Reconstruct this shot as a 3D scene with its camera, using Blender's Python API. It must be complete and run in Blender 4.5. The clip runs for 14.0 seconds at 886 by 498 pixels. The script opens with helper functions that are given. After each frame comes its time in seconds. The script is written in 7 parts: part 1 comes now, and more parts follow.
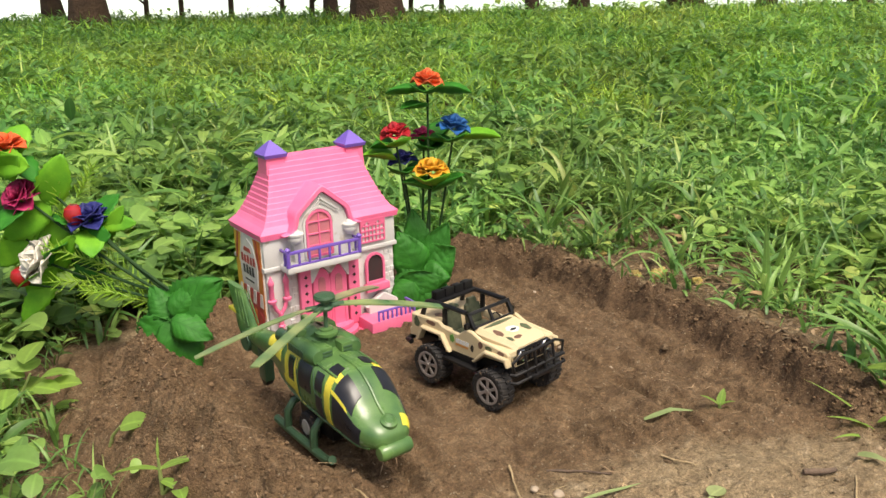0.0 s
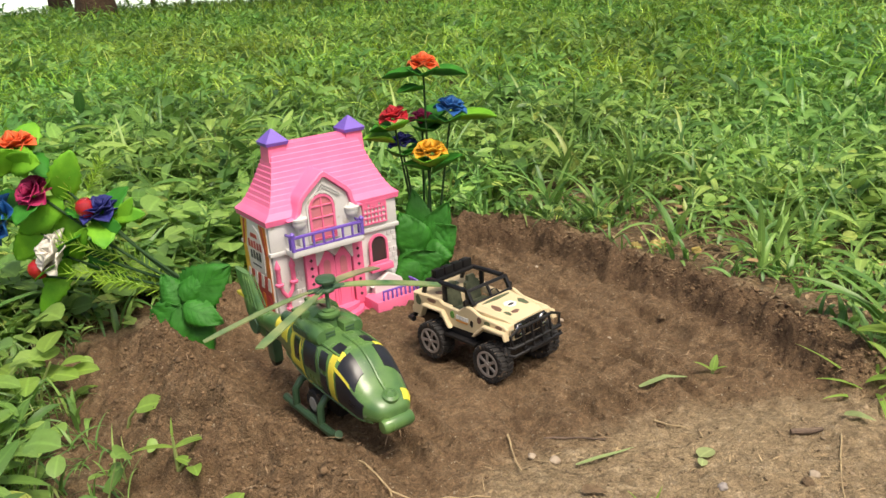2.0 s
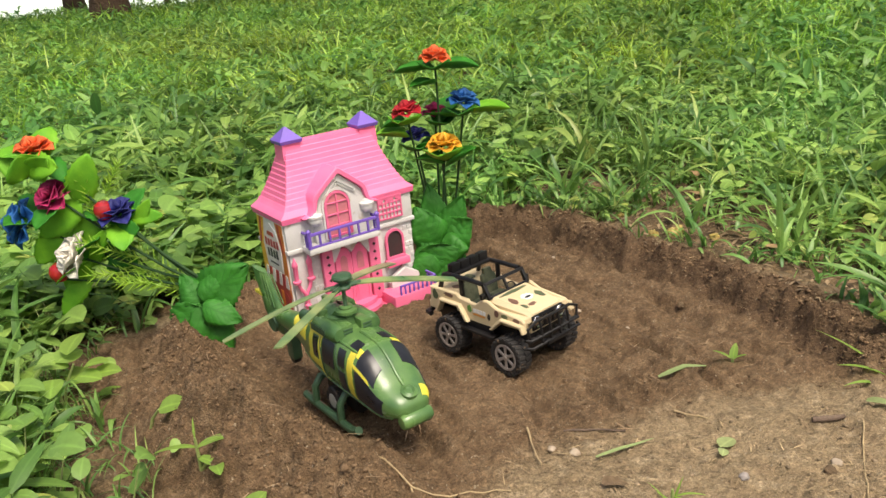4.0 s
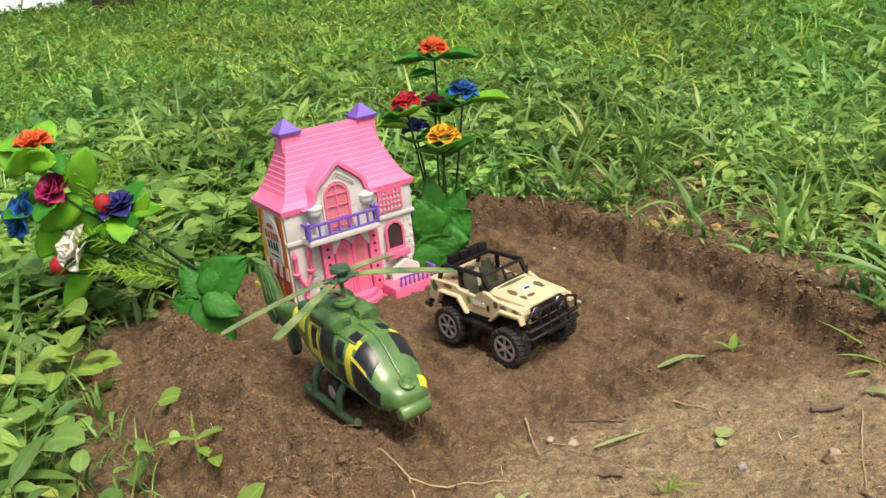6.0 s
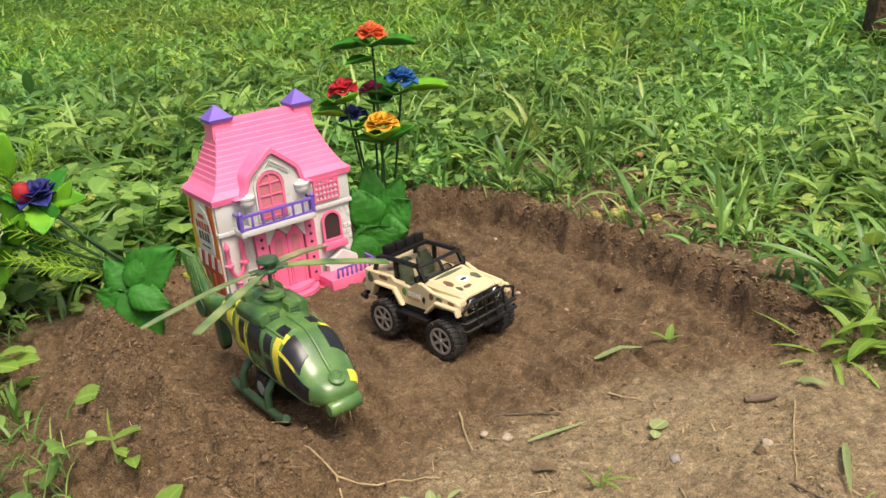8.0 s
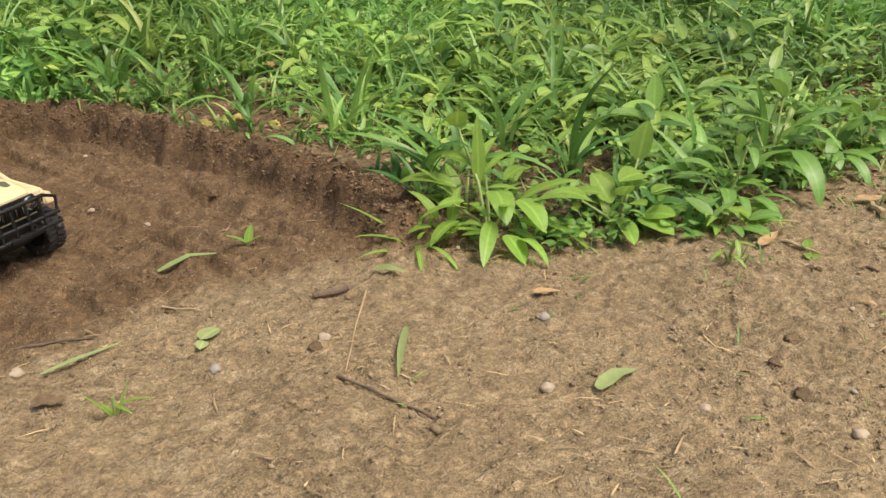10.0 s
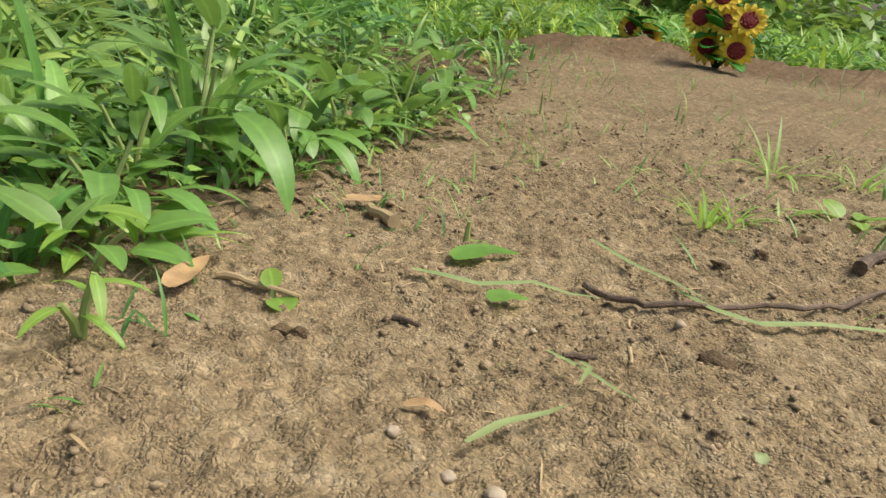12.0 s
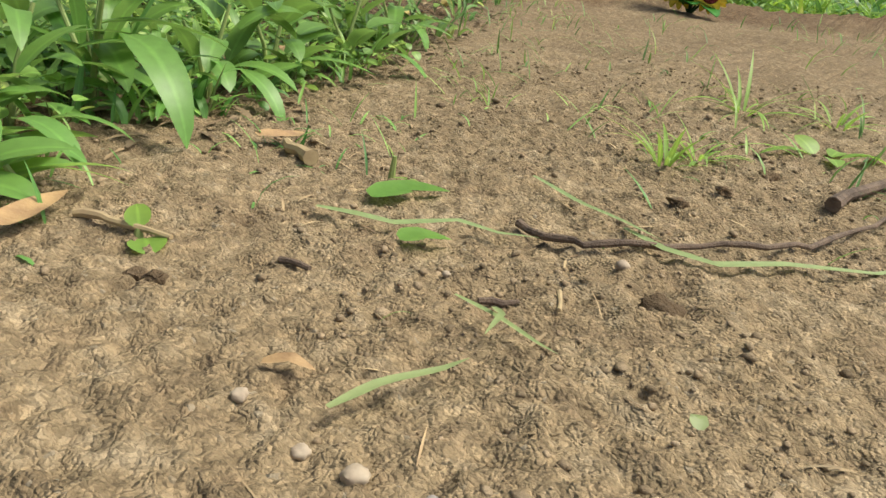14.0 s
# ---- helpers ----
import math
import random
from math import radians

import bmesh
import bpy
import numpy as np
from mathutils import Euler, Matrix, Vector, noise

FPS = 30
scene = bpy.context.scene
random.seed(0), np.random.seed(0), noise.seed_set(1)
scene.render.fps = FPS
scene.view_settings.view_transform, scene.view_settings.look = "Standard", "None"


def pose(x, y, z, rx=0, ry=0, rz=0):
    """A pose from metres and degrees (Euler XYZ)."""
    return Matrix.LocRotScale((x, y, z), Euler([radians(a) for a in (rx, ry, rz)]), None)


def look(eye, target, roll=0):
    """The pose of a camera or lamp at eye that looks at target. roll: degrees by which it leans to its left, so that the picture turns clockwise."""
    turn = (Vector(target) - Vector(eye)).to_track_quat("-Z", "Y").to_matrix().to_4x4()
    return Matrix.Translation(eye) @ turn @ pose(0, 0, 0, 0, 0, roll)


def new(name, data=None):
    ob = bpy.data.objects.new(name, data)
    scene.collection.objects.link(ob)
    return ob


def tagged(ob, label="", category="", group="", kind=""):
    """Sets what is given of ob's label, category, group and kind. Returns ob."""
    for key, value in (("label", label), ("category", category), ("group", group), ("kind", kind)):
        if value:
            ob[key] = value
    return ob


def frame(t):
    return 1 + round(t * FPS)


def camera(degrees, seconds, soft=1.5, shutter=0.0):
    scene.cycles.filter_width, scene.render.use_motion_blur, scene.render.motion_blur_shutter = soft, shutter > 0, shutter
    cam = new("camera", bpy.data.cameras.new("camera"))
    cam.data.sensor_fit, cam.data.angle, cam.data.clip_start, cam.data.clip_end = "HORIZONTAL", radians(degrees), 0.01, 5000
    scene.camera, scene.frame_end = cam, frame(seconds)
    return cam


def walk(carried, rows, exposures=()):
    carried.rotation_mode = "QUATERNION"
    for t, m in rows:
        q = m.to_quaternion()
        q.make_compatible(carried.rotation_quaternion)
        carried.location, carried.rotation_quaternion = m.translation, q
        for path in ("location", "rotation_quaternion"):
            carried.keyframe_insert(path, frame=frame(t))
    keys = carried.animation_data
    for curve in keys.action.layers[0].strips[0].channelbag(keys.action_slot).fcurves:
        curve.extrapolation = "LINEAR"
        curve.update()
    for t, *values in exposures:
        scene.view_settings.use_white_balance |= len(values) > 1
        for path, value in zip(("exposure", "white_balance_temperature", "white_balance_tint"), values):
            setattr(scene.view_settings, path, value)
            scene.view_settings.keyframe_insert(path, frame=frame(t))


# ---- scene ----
cam = camera(56.6, 14.0, soft=1.5)
PATH = [
    (0, (0.183, 0.122, 0.342), (0.076, 2.021, -0.275), -1.2),
    (0.5, (0.188, 0.113, 0.342), (0.112, 1.999, -0.32), -1.4),
    (1, (0.197, 0.101, 0.346), (0.095, 1.973, -0.351), -2.0),
    (1.5, (0.2, 0.103, 0.349), (0.075, 1.973, -0.35), -3.5),
    (2, (0.2, 0.102, 0.351), (0.054, 1.981, -0.318), -3.6),
    (2.5, (0.201, 0.102, 0.353), (0.043, 1.979, -0.32), -4.4),
    (3, (0.199, 0.102, 0.354), (0.014, 1.97, -0.336), -5.1),
    (5.3, (0.208, 0.105, 0.355), (0.017, 1.973, -0.334), -5.7),
    (5.5, (0.206, 0.104, 0.354), (0.011, 1.969, -0.343), -5.7),
    (6, (0.208, 0.104, 0.354), (0.003, 1.963, -0.353), -5.9),
    (6.5, (0.211, 0.106, 0.352), (0.011, 1.963, -0.362), -6.0),
    (7, (0.214, 0.108, 0.349), (0.016, 1.966, -0.365), -5.9),
    (7.2, (0.216, 0.109, 0.348), (0.023, 1.965, -0.371), -5.6),
    (9.3, (0.254, 0.138, 0.327), (0.381, 1.979, -0.443), -3.8),
    (9.5, (0.274, 0.137, 0.3055), (0.4446, 1.9569, -0.5062), -3.2),
    (9.7, (0.2929, 0.1444, 0.2933), (0.6173, 1.9149, -0.5787), -1.4),
    (10, (0.3364, 0.1702, 0.2704), (0.9018, 1.8733, -0.613), -0.6),
    (10.2, (0.36, 0.191, 0.2615), (1.0483, 1.8541, -0.6106), -0.2),
    (10.5, (0.389, 0.2263, 0.236), (1.2508, 1.8333, -0.5854), 0.5),
    (11, (0.4263, 0.2739, 0.19), (1.4721, 1.7883, -0.593), 3.0),
    (11.2, (0.4641, 0.304, 0.1717), (1.7113, 1.6809, -0.5692), 3.7),
    (11.5, (0.5098, 0.354, 0.1446), (1.9658, 1.5364, -0.5496), 4.0),
    (12, (0.5741, 0.4099, 0.1148), (2.1555, 1.4542, -0.5244), 10.8),
    (12.5, (0.607, 0.4209, 0.1077), (2.2214, 1.4541, -0.4635), 12.4),
    (13, (0.6154, 0.42, 0.1044), (2.226, 1.4296, -0.5174), 12.2),
    (13.5, (0.6167, 0.4126, 0.0983), (2.2021, 1.3985, -0.6191), 11.8),
    (14, (0.6188, 0.4105, 0.0973), (2.209, 1.3879, -0.621), 10.8),
]
walk(cam, [(t, look(eye, target, roll)) for t, eye, target, roll in PATH], exposures=[(0.0, 0.6, 6900, 10), (11.0, 0.58, 6900, 9), (12.0, 0.56, 6700, 4), (13.0, 0.62, 6620, 3), (13.5, 0.62, 6600, 3), (14.0, 0.62, 6600, 3)])
# ---- light ----
world = bpy.data.worlds.new("sky")
scene.world = world
world.use_nodes = True
wn = world.node_tree
sky = wn.nodes.new("ShaderNodeTexSky")
sky.sky_type, sky.sun_disc = "NISHITA", False
sky.sun_elevation, sky.sun_rotation = radians(62), radians(142)
sky.air_density, sky.dust_density, sky.ozone_density = 1.0, 6.0, 0.6
wn.links.new(sky.outputs[0], wn.nodes["Background"].inputs[0])
wn.nodes["Background"].inputs[1].default_value = 0.125
sun_data = bpy.data.lights.new("sun", "SUN")
sun_data.energy, sun_data.angle, sun_data.color = 2.2, radians(22), (1.0, 0.95, 0.86)
sun_lamp = new("sun", sun_data)
sun_lamp.matrix_world = look((1.7, -1.6, 5.6), (0, 0.6, 0))

# ---- mesh tools ----
R = random.Random(7)


def mat(name, col, col2=None, rough=0.5, scale=60.0, fine=700.0, bump=0.15, depth=0.0006, metal=0.0, spec=0.5, coat=0.0, island=0.0, objrand=0.0, wear=None, wearcut=0.62):
    """A surface with variation at two scales, relief and, if given, worn or dirty spots."""
    m = bpy.data.materials.new(name)
    m.use_nodes = True
    t = m.node_tree
    N, L = t.nodes, t.links
    b = N["Principled BSDF"]
    co = N.new("ShaderNodeTexCoord")
    big, small = N.new("ShaderNodeTexNoise"), N.new("ShaderNodeTexNoise")
    big.inputs["Scale"].default_value, big.inputs["Detail"].default_value = scale, 4
    small.inputs["Scale"].default_value, small.inputs["Detail"].default_value = fine, 5
    L.new(co.outputs["Object"], big.inputs["Vector"])
    L.new(co.outputs["Object"], small.inputs["Vector"])
    mix = N.new("ShaderNodeMix")
    mix.data_type = "RGBA"
    mix.inputs[6].default_value, mix.inputs[7].default_value = (*col, 1), (*(col2 or [c * 0.8 for c in col]), 1)
    ramp = N.new("ShaderNodeMapRange")
    ramp.inputs[1].default_value, ramp.inputs[2].default_value = 0.35, 0.65
    L.new(big.outputs[0], ramp.inputs[0])
    L.new(ramp.outputs[0], mix.inputs[0])
    out = mix.outputs[2]
    hsv = N.new("ShaderNodeHueSaturation")
    val = N.new("ShaderNodeMapRange")
    val.inputs[3].default_value, val.inputs[4].default_value = 0.88, 1.12
    L.new(small.outputs[0], val.inputs[0])
    L.new(val.outputs[0], hsv.inputs["Value"])
    L.new(out, hsv.inputs["Color"])
    out = hsv.outputs[0]
    if island or objrand:
        src = N.new("ShaderNodeNewGeometry").outputs["Random Per Island"] if island else N.new("ShaderNodeObjectInfo").outputs["Random"]
        k = island or objrand
        h2, r2 = N.new("ShaderNodeHueSaturation"), N.new("ShaderNodeMapRange")
        r2.inputs[3].default_value, r2.inputs[4].default_value = 1 - k, 1 + k
        L.new(src, r2.inputs[0])
        L.new(r2.outputs[0], h2.inputs["Value"])
        L.new(out, h2.inputs["Color"])
        out = h2.outputs[0]
    if wear:
        w, wr, wm = N.new("ShaderNodeTexNoise"), N.new("ShaderNodeMapRange"), N.new("ShaderNodeMix")
        w.inputs["Scale"].default_value, w.inputs["Detail"].default_value = scale * 3.1, 6
        L.new(co.outputs["Object"], w.inputs["Vector"])
        wr.inputs[1].default_value, wr.inputs[2].default_value = wearcut, wearcut + 0.08
        L.new(w.outputs[0], wr.inputs[0])
        wm.data_type = "RGBA"
        wm.inputs[7].default_value = (*wear, 1)
        L.new(wr.outputs[0], wm.inputs[0])
        L.new(out, wm.inputs[6])
        out = wm.outputs[2]
    L.new(out, b.inputs["Base Color"])
    rr = N.new("ShaderNodeMapRange")
    rr.inputs[3].default_value, rr.inputs[4].default_value = max(0.03, rough - 0.1), min(1, rough + 0.12)
    L.new(big.outputs[0], rr.inputs[0])
    L.new(rr.outputs[0], b.inputs["Roughness"])
    bp = N.new("ShaderNodeBump")
    bp.inputs["Strength"].default_value, bp.inputs["Distance"].default_value = bump, depth
    L.new(small.outputs[0], bp.inputs["Height"])
    L.new(bp.outputs[0], b.inputs["Normal"])
    b.inputs["Metallic"].default_value = metal
    b.inputs["Specular IOR Level"].default_value = spec
    b.inputs["Coat Weight"].default_value = coat
    return m


def leaf_mat(name, dark, mid, light, rough=0.5, through_light=0.3, vein=0.25, spots=None):
    """Foliage: each leaf its own green, a paler midrib, light that passes through."""
    m = bpy.data.materials.new(name)
    m.use_nodes = True
    t = m.node_tree
    N, L = t.nodes, t.links
    b = N["Principled BSDF"]
    geo, co, uv = N.new("ShaderNodeNewGeometry"), N.new("ShaderNodeTexCoord"), N.new("ShaderNodeUVMap")
    ramp = N.new("ShaderNodeValToRGB")
    e = ramp.color_ramp.elements
    e[0].position, e[0].color = 0.0, (*dark, 1)
    e[1].position, e[1].color = 1.0, (*light, 1)
    n = e.new(0.5)
    n.color = (*mid, 1)
    if spots:
        n = e.new(0.93)
        n.color = (*light, 1)
        n = e.new(0.97)
        n.color = (*spots, 1)
        e[len(e) - 1].color = (*spots, 1)
    L.new(geo.outputs["Random Per Island"], ramp.inputs[0])
    big = N.new("ShaderNodeTexNoise")
    big.inputs["Scale"].default_value, big.inputs["Detail"].default_value = 2.2, 3
    L.new(co.outputs["Object"], big.inputs["Vector"])
    fine = N.new("ShaderNodeTexNoise")
    fine.inputs["Scale"].default_value, fine.inputs["Detail"].default_value = 260, 4
    L.new(co.outputs["Object"], fine.inputs["Vector"])
    sep = N.new("ShaderNodeSeparateXYZ")
    L.new(uv.outputs[0], sep.inputs[0])
    d = N.new("ShaderNodeMath")
    d.operation = "SUBTRACT"
    L.new(sep.outputs[0], d.inputs[0])
    d.inputs[1].default_value = 0.5
    ab = N.new("ShaderNodeMath")
    ab.operation = "ABSOLUTE"
    L.new(d.outputs[0], ab.inputs[0])
    rib = N.new("ShaderNodeMapRange")
    rib.inputs[1].default_value, rib.inputs[2].default_value = 0.02, 0.1
    rib.inputs[3].default_value, rib.inputs[4].default_value = 1 + vein, 1.0
    L.new(ab.outputs[0], rib.inputs[0])
    v1 = N.new("ShaderNodeMapRange")
    v1.inputs[1].default_value, v1.inputs[2].default_value = 0.3, 0.7
    v1.inputs[3].default_value, v1.inputs[4].default_value = 0.7, 1.3
    L.new(big.outputs[0], v1.inputs[0])
    v2 = N.new("ShaderNodeMapRange")
    v2.inputs[3].default_value, v2.inputs[4].default_value = 0.82, 1.18
    L.new(fine.outputs[0], v2.inputs[0])
    m1, m2 = N.new("ShaderNodeMath"), N.new("ShaderNodeMath")
    m1.operation = m2.operation = "MULTIPLY"
    L.new(v1.outputs[0], m1.inputs[0])
    L.new(v2.outputs[0], m1.inputs[1])
    L.new(m1.outputs[0], m2.inputs[0])
    L.new(rib.outputs[0], m2.inputs[1])
    hsv = N.new("ShaderNodeHueSaturation")
    hue, hr = N.new("ShaderNodeTexNoise"), N.new("ShaderNodeMapRange")
    hue.inputs["Scale"].default_value, hue.inputs["Detail"].default_value = 1.3, 3
    L.new(co.outputs["Object"], hue.inputs["Vector"])
    hr.inputs[1].default_value, hr.inputs[2].default_value, hr.inputs[3].default_value, hr.inputs[4].default_value = 0.32, 0.68, 0.478, 0.522
    L.new(hue.outputs[0], hr.inputs[0])
    L.new(hr.outputs[0], hsv.inputs["Hue"])
    L.new(m2.outputs[0], hsv.inputs["Value"])
    L.new(ramp.outputs[0], hsv.inputs["Color"])
    L.new(hsv.outputs[0], b.inputs["Base Color"])
    b.inputs["Roughness"].default_value = rough
    b.inputs["Specular IOR Level"].default_value = 0.45
    bp = N.new("ShaderNodeBump")
    bp.inputs["Strength"].default_value, bp.inputs["Distance"].default_value = 0.25, 0.0006
    L.new(fine.outputs[0], bp.inputs["Height"])
    L.new(bp.outputs[0], b.inputs["Normal"])
    tr = N.new("ShaderNodeBsdfTranslucent")
    warm = N.new("ShaderNodeHueSaturation")
    warm.inputs["Hue"].default_value, warm.inputs["Value"].default_value = 0.485, 1.5
    L.new(hsv.outputs[0], warm.inputs["Color"])
    L.new(warm.outputs[0], tr.inputs["Color"])
    ms = N.new("ShaderNodeMixShader")
    ms.inputs[0].default_value = through_light
    L.new(b.outputs[0], ms.inputs[1])
    L.new(tr.outputs[0], ms.inputs[2])
    L.new(ms.outputs[0], N["Material Output"].inputs["Surface"])
    return m


def part(name, bm, material, parent=None, label="", smooth=True, sharp=35):
    """Links a bmesh as one mesh object under a thing or a part."""
    me = bpy.data.meshes.new(name)
    bmesh.ops.recalc_face_normals(bm, faces=bm.faces)
    bm.to_mesh(me)
    bm.free()
    if smooth:
        me.shade_smooth()
        me.set_sharp_from_angle(angle=radians(sharp))
    me.materials.append(material)
    ob = new(name, me)
    if parent:
        ob.parent = parent
    if label:
        tagged(ob, label=label)
    return ob


def thing(name, m, label, category, group="", kind=""):
    ob = new(name)
    ob.empty_display_size = 0.02
    ob.matrix_world = m
    return tagged(ob, label, category, group, kind)


def box(bm, x0, x1, y0, y1, z0, z1, bevel=0.0, m=None, seg=2):
    r = bmesh.ops.create_cube(bm, size=1.0, matrix=Matrix.LocRotScale(((x0 + x1) / 2, (y0 + y1) / 2, (z0 + z1) / 2), None, (x1 - x0, y1 - y0, z1 - z0)))
    vs = r["verts"]
    if bevel:
        es = list({e for v in vs for e in v.link_edges})
        b = bmesh.ops.bevel(bm, geom=es, offset=bevel, segments=seg, profile=0.6, affect="EDGES")
        vs = list({v for f in b["faces"] for v in f.verts} | {v for v in vs if v.is_valid})
    if m is not None:
        bmesh.ops.transform(bm, matrix=m, verts=vs)
    return bm


def bx(*a, **k):
    return box(bmesh.new(), *a, **k)


def poly(bm, pts, d0, d1, m=None, bevel=0.0):
    """A flat outline (a, b) in x and z, given thickness along y from d0 to d1."""
    va = [bm.verts.new((a, d0, b)) for a, b in pts]
    vb = [bm.verts.new((a, d1, b)) for a, b in pts]
    n = len(pts)
    fs = [bm.faces.new(va), bm.faces.new(vb[::-1])]
    for i in range(n):
        fs.append(bm.faces.new((va[i], vb[i], vb[(i + 1) % n], va[(i + 1) % n])))
    bmesh.ops.recalc_face_normals(bm, faces=fs)
    vs = va + vb
    if bevel:
        es = list({e for f in fs[:2] for e in f.edges})
        b = bmesh.ops.bevel(bm, geom=es, offset=bevel, segments=1, affect="EDGES")
        vs = list({v for f in b["faces"] for v in f.verts} | {v for v in vs if v.is_valid})
    if m is not None:
        bmesh.ops.transform(bm, matrix=m, verts=vs)
    return bm


def tube(bm, pts, rad, seg=8, caps=True):
    """A round bar along points; rad is a number or one for each point."""
    P = [Vector(p) for p in pts]
    rr = rad if isinstance(rad, (list, tuple)) else [rad] * len(P)
    rings, ref = [], None
    for i, p in enumerate(P):
        d = (P[min(i + 1, len(P) - 1)] - P[max(i - 1, 0)]).normalized()
        if ref is None:
            ref = d.orthogonal().normalized()
        a = (ref - d * ref.dot(d)).normalized()
        ref = a
        b = d.cross(a)
        rings.append([bm.verts.new(p + (a * math.cos(6.2832 * k / seg) + b * math.sin(6.2832 * k / seg)) * rr[i]) for k in range(seg)])
    for i in range(len(rings) - 1):
        for k in range(seg):
            bm.faces.new((rings[i][k], rings[i][(k + 1) % seg], rings[i + 1][(k + 1) % seg], rings[i + 1][k]))
    if caps:
        bm.faces.new(rings[0][::-1])
        bm.faces.new(rings[-1])
    return bm


def loft(bm, rings, cap0=True, cap1=True):
    """Closed rings of equal length joined in order."""
    V = [[bm.verts.new(p) for p in r] for r in rings]
    n = len(V[0])
    for i in range(len(V) - 1):
        for k in range(n):
            bm.faces.new((V[i][k], V[i][(k + 1) % n], V[i + 1][(k + 1) % n], V[i + 1][k]))
    if cap0:
        bm.faces.new(V[0][::-1])
    if cap1:
        bm.faces.new(V[-1])
    return bm


def lathe(bm, prof, seg=20, m=None, axis="z", caps=True):
    """Turns a profile of (radius, height) round an axis."""
    rings = []
    for r, h in prof:
        ring = []
        for k in range(seg):
            a = 6.28319 * k / seg
            c, s = r * math.cos(a), r * math.sin(a)
            p = Vector((c, s, h)) if axis == "z" else Vector((c, h, s)) if axis == "y" else Vector((h, c, s))
            ring.append(m @ p if m is not None else p)
        rings.append(ring)
    return loft(bm, rings, caps, caps)


def np_mesh(name, V, F, material, uv=None, smooth=True):
    """A mesh object from arrays of vertices and equal-sided faces."""
    me = bpy.data.meshes.new(name)
    V, F = np.asarray(V, np.float32), np.asarray(F, np.int32)
    k = F.shape[1]
    me.vertices.add(len(V))
    me.vertices.foreach_set("co", V.ravel())
    me.loops.add(F.size)
    me.loops.foreach_set("vertex_index", F.ravel())
    me.polygons.add(len(F))
    me.polygons.foreach_set("loop_start", np.arange(0, F.size, k, dtype=np.int32))
    me.update(calc_edges=True)
    if uv is not None:
        lay = me.uv_layers.new(name="UVMap")
        lay.data.foreach_set("uv", np.asarray(uv, np.float32)[F.ravel()].ravel())
    if smooth:
        me.shade_smooth()
    me.materials.append(material)
    return new(name, me)


def vnoise(x, y, seed=0):
    """Smooth value noise on a unit grid, 0 to 1."""
    xi, yi = np.floor(x).astype(np.int64), np.floor(y).astype(np.int64)
    fx, fy = x - xi, y - yi
    fx, fy = fx * fx * (3 - 2 * fx), fy * fy * (3 - 2 * fy)

    def h(i, j):
        n = (i * 374761393 + j * 668265263 + seed * 974634541) & 0xFFFFFFFF
        n = ((n ^ (n >> 13)) * 1274126177) & 0xFFFFFFFF
        return ((n ^ (n >> 16)) & 0xFFFF) / 65535.0

    return (h(xi, yi) * (1 - fx) + h(xi + 1, yi) * fx) * (1 - fy) + (h(xi, yi + 1) * (1 - fx) + h(xi + 1, yi + 1) * fx) * fy


def fbm(x, y, f, octaves=4, seed=0):
    s, a, tot = 0.0, 1.0, 0.0
    for o in range(octaves):
        s = s + a * vnoise(x * f, y * f, seed + o)
        tot += a
        a, f = a * 0.5, f * 2.03
    return s / tot


def sstep(a, b, x):
    t = np.clip((x - a) / (b - a), 0, 1)
    return t * t * (3 - 2 * t)


def seg_dist(x, y, pts, closed=False):
    """Distance to a polyline, and how far along it (0 to 1) the nearest place lies."""
    pts = list(pts) + ([pts[0]] if closed else [])
    best, along, n = np.full(np.shape(x), 1e9), np.zeros(np.shape(x)), len(pts) - 1
    for i, ((ax, ay), (bx_, by_)) in enumerate(zip(pts[:-1], pts[1:])):
        dx, dy = bx_ - ax, by_ - ay
        t = np.clip(((x - ax) * dx + (y - ay) * dy) / (dx * dx + dy * dy), 0, 1)
        d = np.hypot(x - ax - t * dx, y - ay - t * dy)
        along = np.where(d < best, (i + t) / n, along)
        best = np.minimum(best, d)
    return best, along


def inside(x, y, pts):
    r, n = np.zeros(np.shape(x), bool), len(pts)
    for i in range(n):
        (ax, ay), (bx_, by_) = pts[i], pts[(i + 1) % n]
        c = ((ay > y) != (by_ > y)) & (x < (bx_ - ax) * (y - ay) / (by_ - ay + 1e-12) + ax)
        r ^= c
    return r


# ---- ground ----
BERM_BACK = [(-0.02, 1.06), (0.07, 1.14), (0.16, 1.2), (0.225, 1.18), (0.285, 1.1), (0.35, 1.005), (0.405, 0.925), (0.45, 0.83), (0.485, 0.745), (0.505, 0.7)]
BERM_LEFT = [(-0.10, 0.91), (-0.13, 0.83), (-0.124, 0.772), (-0.082, 0.704), (-0.035, 0.638), (0.025, 0.58), (0.075, 0.535), (0.12, 0.5)]
DARK = [(-0.27, 0.88), (-0.27, 0.77), (-0.2, 0.67), (-0.12, 0.58), (-0.05, 0.5), (0.05, 0.46), (0.14, 0.46), (0.172, 0.545), (0.19, 0.59), (0.275, 0.64), (0.37, 0.68), (0.5, 0.69), (0.53, 0.74), (0.47, 0.86), (0.42, 0.95), (0.36, 1.04), (0.24, 1.22), (0.14, 1.24), (-0.03, 1.12), (-0.12, 0.95)]
BERM_FAR = [(1.74, 1.08), (1.9, 0.95), (1.96, 0.8), (1.98, 0.66), (2.02, 0.5)]
